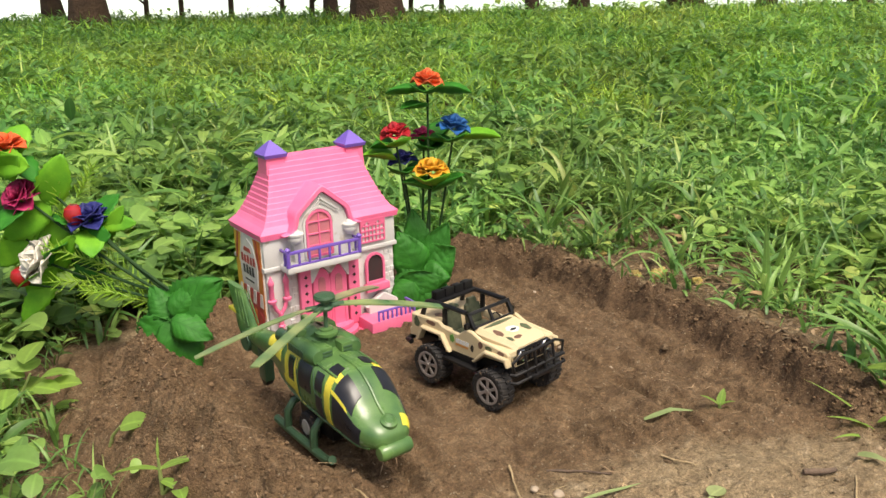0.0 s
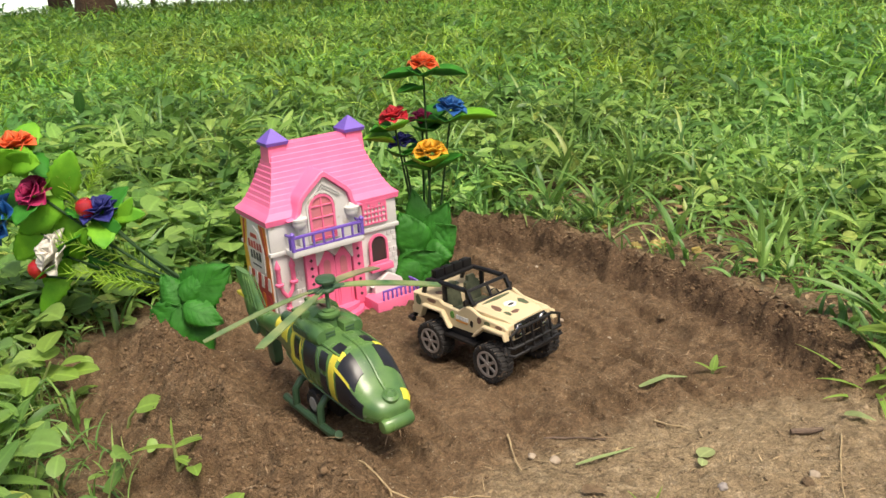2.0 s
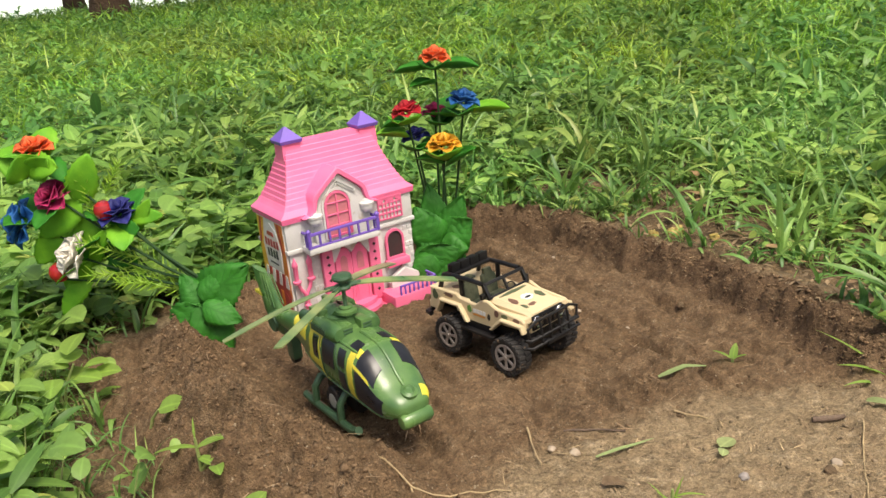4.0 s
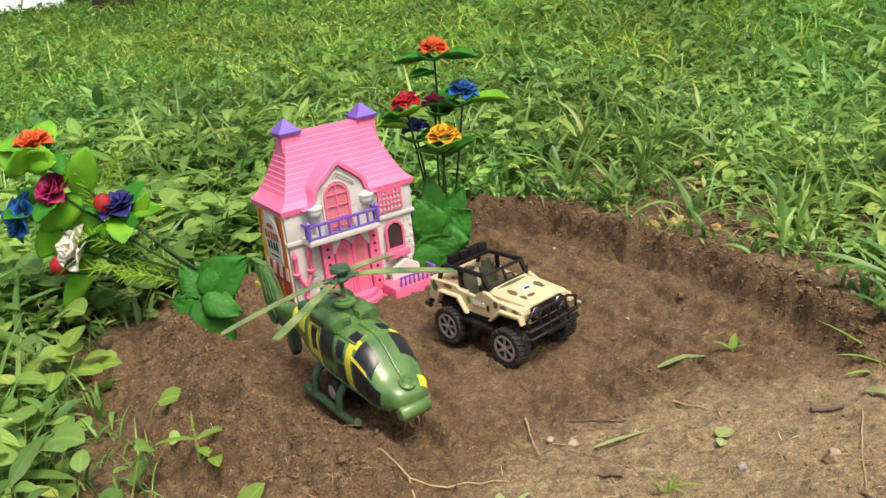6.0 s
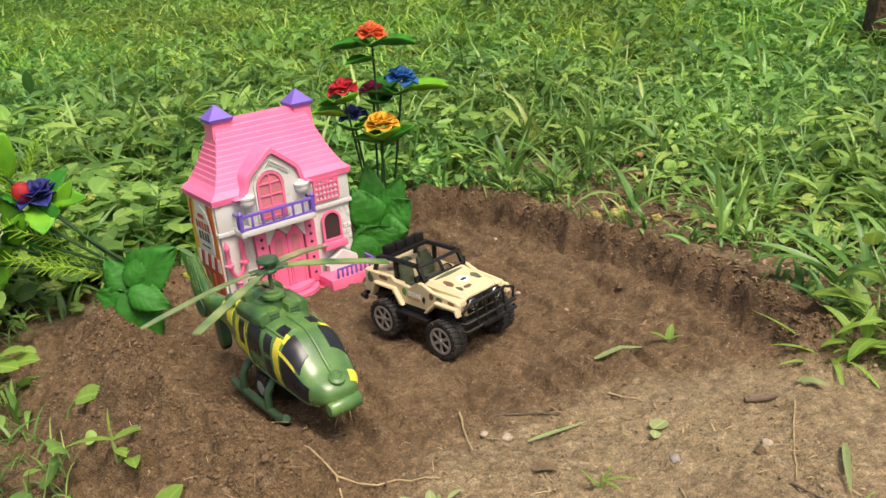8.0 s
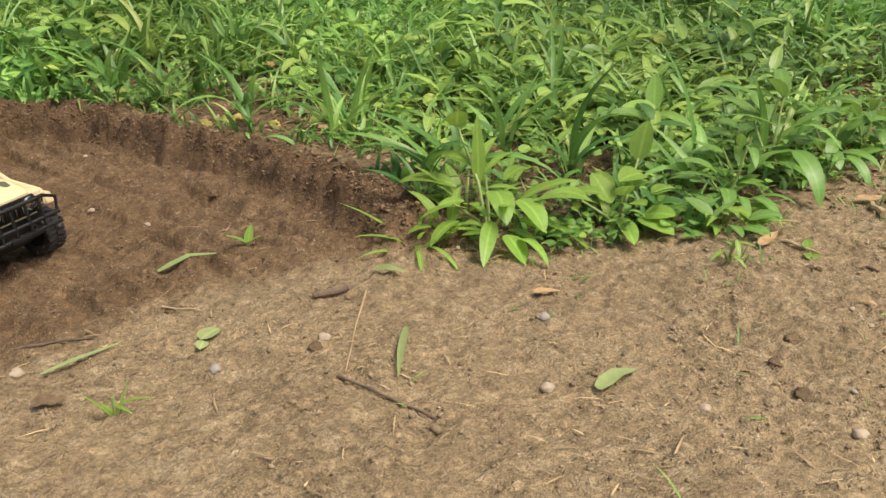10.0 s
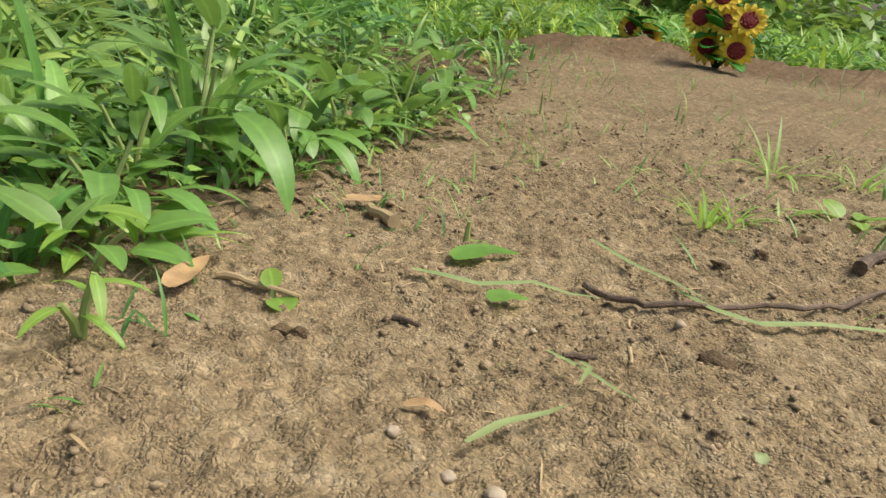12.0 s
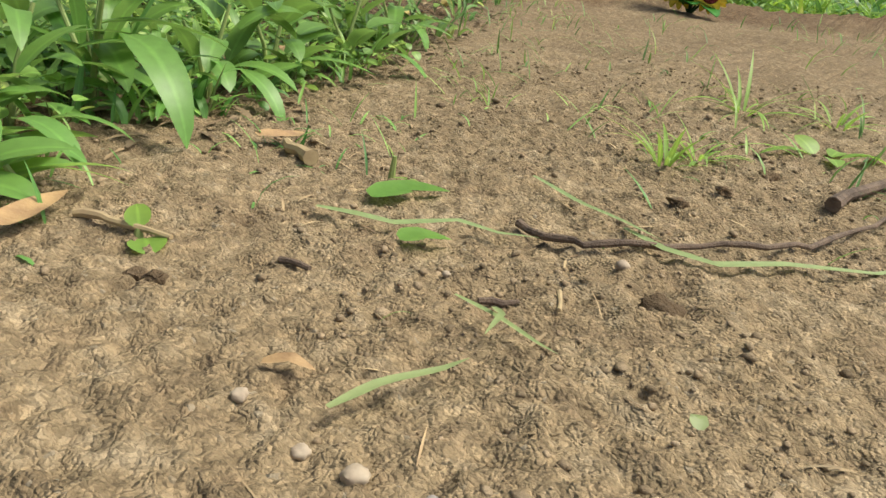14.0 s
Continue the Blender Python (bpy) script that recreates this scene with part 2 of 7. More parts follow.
BARE = [(-0.03, 0.56), (-0.075, 0.6), (-0.13, 0.655), (-0.165, 0.72), (-0.215, 0.79), (-0.225, 0.87), (-0.16, 0.95), (-0.06, 1.06), (0.03, 1.17), (0.12, 1.25), (0.232, 1.21), (0.296, 1.122), (0.363, 1.022), (0.42, 0.942), (0.466, 0.847), (0.502, 0.765), (0.525, 0.71), (0.56, 0.665), (0.613, 0.655), (0.706, 0.655), (0.876, 0.707), (1.171, 0.8), (1.5, 0.93), (1.78, 1.12), (1.98, 1.02), (2.06, 0.85), (2.12, 0.5), (1.9, -0.1), (1.2, -0.5), (0.5, -0.6), (-0.1, -0.3), (-0.2, 0.1), (-0.14, 0.35), (-0.06, 0.48)]


def ground_z(x, y, detail=True):
    x, y = np.asarray(x, float), np.asarray(y, float)
    z = -0.075 * (np.clip(y, 0.2, 1.1) - 0.76) - 0.009 * sstep(0.42, 0.6, x) * (1 - sstep(0.95, 1.3, x)) + 0.045 * sstep(0.85, 1.9, x) * (1 - sstep(1.0, 1.6, y))
    q = np.clip(y - 6.2, 0, None)
    z = z + 0.1 * sstep(1.6, 7, y) - 0.006 * sstep(0.0, 0.3, -x) - 0.08 * q * q / (q + 1.5)
    lump = fbm(x, y, 26, 3, 5) - 0.5
    wx, wy = 0.028 * (fbm(x, y, 20, 3, 2) - 0.5), 0.028 * (fbm(x, y, 20, 3, 3) - 0.5)
    d, s = seg_dist(x + wx, y + wy, BERM_BACK)
    pit = inside(x + wx, y + wy, BERM_BACK + [(0.3, 0.4), (-0.1, 0.6), (-0.12, 0.9)])
    z = z + (0.03 - 0.012 * s ** 2) * np.where(pit, sstep(0.03, 0.004, d), np.exp(-((d / (0.05 + 0.06 * sstep(0.15, 0.4, x))) ** 2))) * (1 + 1.0 * lump) * sstep(1.0, 0.93, s)
    z = z + np.where(pit, 0.007 * sstep(0.3, 0.45, s) * sstep(0.95, 0.8, s) * sstep(0.078, 0.062, d) * (0.5 + fbm(x, y, 40, 2, 6)), 0)
    d, s = seg_dist(x + wx, y + wy, BERM_LEFT)
    z = z + (0.043 + 0.011 * sstep(0.3, 0.5, s)) * np.clip(1 - d / 0.066, 0, 1) ** 1.05 * (1 + 0.8 * lump) * sstep(1.0, 0.85, s)
    d, s = seg_dist(x, y, BERM_FAR)
    z = z + 0.035 * np.exp(-((d / 0.06) ** 2)) * (1 + 0.8 * lump)
    if detail:
        near = sstep(6, 2, np.hypot(x - 0.5, y - 0.7))
        bank = np.minimum(1, np.exp(-((seg_dist(x, y, BERM_BACK)[0] / 0.045) ** 2)) + np.exp(-((seg_dist(x, y, BERM_LEFT)[0] / 0.06) ** 2)))
        soft = np.where(inside(x, y, DARK), 1.25, 1.0)
        z = z + near * soft * (0.010 * (fbm(x, y, 13, 3, 21) - 0.5) + (0.0048 + 0.017 * bank) * (fbm(x, y, 62, 3, 22) - 0.5) + (0.005 + 0.004 * bank) * (fbm(x, y, 230, 2, 23) - 0.5))
        z = z + near * 0.0013 * (fbm(x, y, 480, 2, 28) - 0.5)
        along, across = (x * 0.48 - y * 0.88) * 7 + 0.6 * fbm(x, y, 9, 2, 27), (x * 0.88 + y * 0.48) * 95
        z = z + sstep(0.0, 0.05, np.where(inside(x, y, DARK), seg_dist(x, y, DARK, True)[0], 0)) * (0.006 * sstep(0.5, 0.85, vnoise(along, across, 25)) - 0.009 * sstep(0.55, 0.8, vnoise(along * 1.3 + 9, across * 0.7, 26))) * (1 - bank)
        z = z + sstep(3, 9, np.hypot(x, y)) * 0.15 * (fbm(x, y, 0.35, 3, 24) - 0.5)
    return z


def flat_z(x, y):
    return float(np.mean(ground_z(x + np.array([-0.006, 0, 0.006, 0, 0]), y + np.array([0, -0.006, 0, 0.006, 0]))))


def gz(x, y):
    return float(ground_z(np.array([x]), np.array([y]))[0])


def graded(lo, hi, step, far):
    core = np.arange(lo, hi, step)
    out, s, v = [], step, 0.0
    while v < far:
        s *= 1.16
        v += s
        out.append(v)
    out = np.array(out)
    return np.concatenate([lo - out[::-1], core, core[-1] + out])


def finer(lines, lo, hi):
    """Splits the steps of a grid in two over one stretch."""
    mid = (lines[1:] + lines[:-1]) / 2
    return np.sort(np.concatenate([lines, mid[(mid > lo) & (mid < hi)]]))


DRY_A, DRY_B = (0.272, 0.204, 0.12), (0.22, 0.162, 0.094)
WET_A, WET_B = (0.16, 0.105, 0.059), (0.125, 0.08, 0.043)


def soil_mat():
    m = bpy.data.materials.new("soil")
    m.use_nodes = True
    t = m.node_tree
    N, L = t.nodes, t.links
    b = N["Principled BSDF"]
    co, at = N.new("ShaderNodeTexCoord"), N.new("ShaderNodeAttribute")
    at.attribute_name = "zones"
    sep = N.new("ShaderNodeSeparateColor")
    L.new(at.outputs["Color"], sep.inputs[0])

    def noise_node(sc, det, rough=0.6):
        n = N.new("ShaderNodeTexNoise")
        n.inputs["Scale"].default_value, n.inputs["Detail"].default_value, n.inputs["Roughness"].default_value = sc, det, rough
        L.new(co.outputs["Object"], n.inputs["Vector"])
        return n.outputs[0]

    def mixc(f, a, c):
        n = N.new("ShaderNodeMix")
        n.data_type = "RGBA"
        if isinstance(f, float):
            n.inputs[0].default_value = f
        else:
            L.new(f, n.inputs[0])
        for s, v in ((6, a), (7, c)):
            if isinstance(v, tuple):
                n.inputs[s].default_value = (*v, 1)
            else:
                L.new(v, n.inputs[s])
        return n.outputs[2]

    def span(src, a, c):
        n = N.new("ShaderNodeMapRange")
        n.inputs[1].default_value, n.inputs[2].default_value = a, c
        L.new(src, n.inputs[0])
        return n.outputs[0]

    def grains(sc, out):
        n = N.new("ShaderNodeTexVoronoi")
        n.inputs["Scale"].default_value = sc
        L.new(wv.outputs[0], n.inputs["Vector"])
        return n.outputs[out]

    def math2(op, a, c):
        n = N.new("ShaderNodeMath")
        n.operation = op
        for k, v in enumerate((a, c)):
            if isinstance(v, float):
                n.inputs[k].default_value = v
            else:
                L.new(v, n.inputs[k])
        return n.outputs[0]

    def bright(col, src, lo, hi):
        n, r = N.new("ShaderNodeHueSaturation"), N.new("ShaderNodeMapRange")
        r.inputs[3].default_value, r.inputs[4].default_value = lo, hi
        L.new(src, r.inputs[0])
        L.new(r.outputs[0], n.inputs["Value"])
        L.new(col, n.inputs["Color"])
        return n.outputs[0]

    # cells bent by noise, so that no grain is like another
    wn_ = N.new("ShaderNodeTexNoise")
    wn_.inputs["Scale"].default_value, wn_.inputs["Detail"].default_value = 240, 3
    L.new(co.outputs["Object"], wn_.inputs["Vector"])
    wv = N.new("ShaderNodeVectorMath")
    wv.operation = "MULTIPLY_ADD"
    L.new(wn_.outputs["Color"], wv.inputs[0])
    wv.inputs[1].default_value = (0.004, 0.004, 0.004)
    L.new(co.outputs["Object"], wv.inputs[2])
    n1, n2, n3, n4 = noise_node(9, 5), noise_node(75, 5, 0.6), noise_node(190, 4, 0.55), noise_node(620, 3, 0.6)
    g1d, g1c, g2d, g2c = grains(270, "Distance"), grains(270, "Color"), grains(820, "Distance"), grains(820, "Color")
    dry = mixc(span(n1, 0.35, 0.65), DRY_A, DRY_B)
    dry = mixc(span(n2, 0.5, 0.75), dry, (0.175, 0.125, 0.075))
    dry = mixc(span(n2, 0.48, 0.28), dry, (0.31, 0.243, 0.155))
    wet = mixc(span(n1, 0.35, 0.65), WET_A, WET_B)
    wet = mixc(span(n2, 0.5, 0.75), wet, (0.095, 0.058, 0.032))
    wet = mixc(span(n2, 0.48, 0.28), wet, (0.19, 0.131, 0.077))
    litter = mixc(span(n2, 0.4, 0.6), (0.06, 0.042, 0.024), (0.17, 0.115, 0.06))
    col = mixc(sep.outputs[0], dry, wet)
    # darker along the back bank: damp soil plus the bank's shade put into colour
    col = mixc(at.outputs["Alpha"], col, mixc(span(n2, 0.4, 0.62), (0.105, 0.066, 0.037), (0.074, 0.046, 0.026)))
    col = mixc(sep.outputs[1], col, litter)
    far = mixc(span(n1, 0.3, 0.7), (0.08, 0.14, 0.025), (0.13, 0.2, 0.04))
    col = mixc(sep.outputs[2], col, far)
    s1, s2 = N.new("ShaderNodeSeparateColor"), N.new("ShaderNodeSeparateColor")
    L.new(g1c, s1.inputs[0])
    L.new(g2c, s2.inputs[0])
    col = bright(col, s1.outputs[0], 0.88, 1.12)
    col = bright(col, s2.outputs[0], 0.72, 1.28)
    # n3 also shapes the relief: its pits are shaded here by colour
    col = bright(col, span(n3, 0.3, 0.7), 0.78, 1.22)
    # sparse pale grit
    col = mixc(span(s2.outputs[2], 0.986, 0.994), col, (0.27, 0.22, 0.15))
    L.new(col, b.inputs["Base Color"])
    b.inputs["Roughness"].default_value = 0.92
    b.inputs["Specular IOR Level"].default_value = 0.2
    h = math2("ADD", math2("MULTIPLY", math2("SUBTRACT", 1.0, g1d), math2("MULTIPLY", s1.outputs[1], 0.55)), math2("MULTIPLY", n3, 1.1))
    h = math2("ADD", h, math2("ADD", math2("MULTIPLY", math2("SUBTRACT", 1.0, g2d), 0.65), math2("MULTIPLY", n4, 0.8)))
    bp = N.new("ShaderNodeBump")
    bp.inputs["Strength"].default_value, bp.inputs["Distance"].default_value = 0.85, 0.002
    L.new(h, bp.inputs["Height"])
    L.new(bp.outputs[0], b.inputs["Normal"])
    return m


SOIL = soil_mat()
gx, gy = finer(graded(-0.3, 1.14, 0.003, 420), 0.6, 1.02), finer(graded(0.32, 1.24, 0.003, 420), 0.38, 0.64)
X, Y = np.meshgrid(gx, gy)
X, Y = X.ravel(), Y.ravel()
nx, ny = len(gx), len(gy)
i, j = np.meshgrid(np.arange(nx - 1), np.arange(ny - 1))
a = (j * nx + i).ravel()
ground = np_mesh("ground", np.stack([X, Y, ground_z(X, Y)], 1), np.stack([a, a + 1, a + nx + 1, a + nx], 1), SOIL)
tagged(ground, "bare brown garden soil with crumbly dug banks and a dry path", "ground", kind="structure")
wob = 0.03 * (fbm(X, Y, 22, 4, 31) - 0.5)
dd, _ = seg_dist(X, Y, DARK, True)
dd = np.where(inside(X, Y, DARK), dd, -dd) + wob
db, _ = seg_dist(X, Y, BARE, True)
db = np.where(inside(X, Y, BARE), -db, db) + wob
zones = np.zeros((len(X), 4), np.float32)
df, _ = seg_dist(X, Y, BERM_FAR)
zones[:, 0] = np.maximum(np.maximum(sstep(-0.02, 0.03, dd), sstep(0.14, 0.07, df + wob)), 0.25 * sstep(1.15, 1.5, X + 3 * wob) * sstep(6, 3, X))
zones[:, 1] = sstep(0.0, 0.05, db)
zones[:, 2] = sstep(4.5, 7, np.hypot(X, Y))
# mask of that darker band, damp and painted shade, along the back bank
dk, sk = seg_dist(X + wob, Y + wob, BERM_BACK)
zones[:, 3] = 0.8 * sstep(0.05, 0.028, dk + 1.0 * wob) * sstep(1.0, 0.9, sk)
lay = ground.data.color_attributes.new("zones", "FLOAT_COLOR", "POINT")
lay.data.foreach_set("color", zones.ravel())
# ---- plants that cover the ground ----
GREEN = leaf_mat("weed_leaf", (0.05, 0.13, 0.03), (0.115, 0.24, 0.048), (0.23, 0.38, 0.085), 0.42, spots=(0.26, 0.38, 0.09))
GREEN_MID = leaf_mat("meadow_weed_leaf", (0.055, 0.145, 0.03), (0.11, 0.24, 0.047), (0.2, 0.36, 0.08), 0.42, spots=(0.26, 0.4, 0.09))
ROUND = leaf_mat("round_weed_leaf", (0.095, 0.205, 0.045), (0.175, 0.315, 0.068), (0.27, 0.43, 0.1), 0.42, spots=(0.35, 0.43, 0.1))
GRASS = leaf_mat("grass_blade", (0.062, 0.16, 0.036), (0.125, 0.265, 0.056), (0.24, 0.4, 0.1), 0.42, spots=(0.32, 0.41, 0.12))
# brighter copy of the grass: sunlight on the far meadow put into its colour
GRASS_SUNLIT = leaf_mat("sunlit_grass_blade", (0.11, 0.23, 0.028), (0.22, 0.39, 0.046), (0.37, 0.54, 0.08), 0.45, spots=(0.4, 0.49, 0.13))
STEM = mat("plant_stem", (0.13, 0.19, 0.05), (0.2, 0.22, 0.08), 0.5, 40, 400, 0.1)


def strips(P, az, el, bend, L, W, k, seg=5, fold=0.25, roll=0.0, petiole=0.06):
    """Bent leaves: P feet, az headings, el first slopes, bend how far each droops, L lengths, W widths, k 0 blade to 1 oval."""
    n = len(P)
    t = np.linspace(0, 1, seg + 1)
    ang = el[:, None] - bend[:, None] * t[None, :]
    st = (L / seg)[:, None]
    h = np.concatenate([np.zeros((n, 1)), np.cumsum(np.cos(ang[:, :-1]) * st, 1)], 1)
    v = np.concatenate([np.zeros((n, 1)), np.cumsum(np.sin(ang[:, :-1]) * st, 1)], 1)
    ca, sa = np.cos(az)[:, None], np.sin(az)[:, None]
    C = np.stack([P[:, 0:1] + h * ca, P[:, 1:2] + h * sa, P[:, 2:3] + v], 2)
    blade = np.clip(0.45 + 2.2 * t, 0, 1) * (1 - t ** 2.2) + 0.02
    oval = np.sin(math.pi * np.clip(t, 0, 1) ** 0.8) ** 0.62 + petiole
    w = W[:, None] * ((1 - k)[:, None] * blade[None] + k[:, None] * oval[None]) / 2
    r = np.broadcast_to(roll, (n,))[:, None]
    nrm = np.stack([-np.sin(ang) * ca, -np.sin(ang) * sa, np.cos(ang)], 2)
    side = np.stack([-sa * np.ones_like(h), ca * np.ones_like(h), np.zeros_like(h)], 2)
    s2 = side * np.cos(r)[:, :, None] + nrm * np.sin(r)[:, :, None]
    n2 = nrm * np.cos(r)[:, :, None] - side * np.sin(r)[:, :, None]
    A, B = C + s2 * w[:, :, None] + n2 * (fold * w)[:, :, None], C - s2 * w[:, :, None] + n2 * (fold * w)[:, :, None]
    V = np.stack([A, C, B], 2).reshape(-1, 3)
    uv = np.stack(np.broadcast_arrays(np.array([0, 0.5, 1.0])[None, None, :], t[None, :, None], np.zeros((n, 1, 1)))[:2], 3).reshape(-1, 2)
    base = (np.arange(n) * (seg + 1) * 3)[:, None, None] + (np.arange(seg) * 3)[None, :, None] + np.arange(2)[None, None, :]
    b = base.ravel()
    return V, np.stack([b, b + 1, b + 4, b + 3], 1), uv


class Pile:
    """Gathers leaves for one mesh."""

    def __init__(self):
        self.V, self.F, self.U, self.n = [], [], [], 0

    def add(self, vfu):
        V, F, U = vfu
        self.V.append(V)
        self.F.append(F + self.n)
        self.U.append(U)
        self.n += len(V)

    def done(self, name, material):
        return np_mesh(name, np.concatenate(self.V), np.concatenate(self.F), material, np.concatenate(self.U))


def cover(x, y):
    """Signed distance from the edge of the bare soil, positive among the plants."""
    d, _ = seg_dist(x, y, BARE, True)
    return np.where(inside(x, y, BARE), -d, d) + 0.035 * (fbm(x, y, 17, 3, 41) - 0.5)


def scatter(n, x0, x1, y0, y1, seed, thin=0.0, edge=0.004):
    g = np.random.default_rng(seed)
    x, y = g.uniform(x0, x1, n), g.uniform(y0, y1, n)
    ok = cover(x, y) > edge
    if y0 == 0.5:
        ok &= ~((x > -0.9) & (x < 1.6) & (y < 2.0))
    ok &= ~((np.hypot((x - 0.63) / 0.16, (y - 0.87) / 0.1) < 1) & (g.random(n) < 0.6))
    c = cover(x, y)
    patch_ = fbm(x, y, 10, 2, 44)
    ok &= (thin == -1) | (x < 0.22) | (y > 1.75) | (g.random(n) < 0.06 + 0.66 * sstep(0.06, 0.5, c) + 0.5 * sstep(0.5, 0.62, patch_))
    ok &= (x > 0.22) | (y > 1.3) | (g.random(n) < 0.3 + sstep(0.0, 0.12, c))
    ok &= (x > 0.1) | (y > 0.85) | (g.random(n) < 0.3 + 0.6 * sstep(0.06, 0.3, c))
    if thin > 0:
        ok &= fbm(x, y, 5.5, 3, 43) + 0.25 * g.random(n) > thin
    x, y = x[ok], y[ok]
    near_edge = (0.62 + 0.76 * fbm(x, y, 2.6, 2, 46)) * (0.45 + 0.55 * sstep(0.0, np.where(x > 0.22, 0.42, 0.13), cover(x, y)))
    return g, x, y, ground_z(x, y, False), near_edge


def tufts(pile, n, area, seed, size=1.0, blades=6, seg=5, thin=0.0, wid=1.0):
    g, x, y, z, small = scatter(n, *area, seed, thin)
    P = np.repeat(np.stack([x, y, z], 1), blades, 0)
    m = len(P)
    P[:, :2] += g.normal(0, 0.006 * size, (m, 2))
    tall = np.repeat(g.uniform(0.7, 1.25, len(x)) * small, blades) * size
    pile.add(strips(P, g.uniform(0, 6.283, m), np.radians(g.uniform(38, 86, m)), np.radians(g.uniform(25, 125, m)), g.uniform(0.04, 0.105, m) * tall, g.uniform(0.003, 0.0072, m) * size * wid, g.uniform(0, 0.25, m), seg, 0.3, g.normal(0, 0.3, m)))


def runners(pile, stems, n, area, seed, size=1.0, leaves=6, seg=5, thin=0.0):
    """Creeping weeds: a slanting stem with lance-shaped leaves along it."""
    g, x, y, z, small = scatter(n, *area, seed, thin)
    q = len(x)
    az, el, L = g.uniform(0, 6.283, q), np.radians(g.uniform(30, 80, q)), g.uniform(0.035, 0.085, q) * size * small
    B = np.stack([x, y, z], 1)
    D = np.stack([np.cos(az) * np.cos(el), np.sin(az) * np.cos(el), np.sin(el)], 1)
    if stems is not None:
        stems.add(strips(B, az, el, np.full(q, 0.2), L, np.full(q, 0.0026 * size), np.zeros(q), 3, 0.6))
    for k in range(leaves):
        f = 0.25 + 0.75 * (k + 1) / leaves
        P = B + D * (L * f)[:, None]
        a2 = az + k * 2.3 + g.normal(0, 0.4, q)
        pile.add(strips(P, a2, np.radians(g.uniform(0, 50, q)), np.radians(g.uniform(15, 80, q)), g.uniform(0.03, 0.062, q) * size * small, g.uniform(0.009, 0.017, q) * size * small, g.uniform(0.3, 0.75, q), seg, 0.22, g.normal(0, 0.25, q)))


def rounds(pile, stems, n, area, seed, size=1.0, leaves=4, seg=6, thin=0.0):
    """Round-leaved weeds: oval leaves on thin stalks."""
    g, x, y, z, small = scatter(n, *area, seed, thin)
    q = len(x)
    for k in range(leaves):
        az, el, L = g.uniform(0, 6.283, q), np.radians(g.uniform(35, 85, q)), g.uniform(0.02, 0.062, q) * size * small
        B = np.stack([x, y, z], 1)
        if stems is not None:
            stems.add(strips(B, az, el, np.full(q, 0.1), L, np.full(q, 0.0018 * size), np.zeros(q), 2, 0.5))
        P = B + np.stack([np.cos(az) * np.cos(el), np.sin(az) * np.cos(el), np.sin(el)], 1) * (L * 0.97)[:, None]
        pile.add(strips(P, az + g.normal(0, 0.5, q), np.radians(g.uniform(-15, 35, q)), np.radians(g.uniform(5, 55, q)), g.uniform(0.017, 0.031, q) * size * small, g.uniform(0.014, 0.026, q) * size * small, np.ones(q), seg, 0.15, g.normal(0, 0.3, q)))


NEAR, MID, FAR = (-0.9, 1.6, 0.45, 2.2), (-3.2, 4.2, 0.5, 5.2), (-7, 9, 4.6, 13)
lp, gp, sp = Pile(), Pile(), Pile()
runners(lp, sp, 2900, NEAR, 101, 0.9)
runners(lp, sp, 450, NEAR, 105, 1.4)
rp = Pile()
rounds(rp, sp, 3200, NEAR, 102)
rounds(rp, sp, 900, (-0.9, 0.0, 0.45, 1.3), 106, 1.3)
rounds(rp, sp, 130, (-0.26, 0.02, 0.45, 0.8), 107, 0.95)
rounds(rp, sp, 700, (0.3, 1.4, 0.66, 1.3), 108, 0.8)
rounds(rp, sp, 420, (0.54, 1.15, 0.66, 0.92), 110, 0.75, thin=-1)
runners(lp, sp, 120, (0.54, 1.15, 0.66, 0.92), 111, 0.8, thin=-1)
tufts(gp, 160, (0.5, 1.15, 0.66, 0.95), 112, 0.8, 5, 5, thin=-1)
tufts(gp, 5200, NEAR, 103)
tufts(gp, 1300, NEAR, 104, 1.4, 4, 7)
tufts(gp, 1500, (-0.3, 0.05, 0.42, 0.85), 109, 0.75, 6, 6, wid=0.5)
tufts(gp, 1300, (0.22, 1.3, 0.66, 1.7), 115, 1.0, 6, 6, wid=0.55)
tagged(rp.done("round_leaved_weeds", ROUND), "pale green round-leaved weeds covering the ground", "weeds", kind="stuff")
tagged(lp.done("low_weeds", GREEN), "low green broad-leaved weeds covering the ground", "weeds", kind="stuff")
tagged(gp.done("meadow_grass", GRASS), "fresh green grass blades growing among weeds", "grass", kind="stuff")
tagged(sp.done("weed_stems", STEM), "thin pale green stems of low weeds", "stems", kind="stuff")
lp, gp = Pile(), Pile()
runners(lp, None, 13500, MID, 111, 1.12, 5, 3, 0.34)
rounds(lp, None, 6000, MID, 112, 1.15, 3, 3)
tufts(gp, 18500, MID, 113, 1.2, 5, 3, 0.34)
tagged(lp.done("low_weeds", GREEN_MID), "dense green weeds spreading under the trees", "weeds", kind="stuff")
tagged(gp.done("meadow_grass", GRASS_SUNLIT), "bright green grass in the middle distance", "grass", kind="stuff")
lp, gp = Pile(), Pile()
runners(lp, None, 9000, FAR, 121, 1.4, 4, 2)
tufts(gp, 18000, FAR, 122, 1.35, 4, 2, wid=1.3)
tagged(lp.done("low_weeds", GREEN_MID), "far green undergrowth between the trees", "weeds", kind="stuff")
tagged(gp.done("meadow_grass", GRASS_SUNLIT), "far sunlit grass between tree trunks", "grass", kind="stuff")

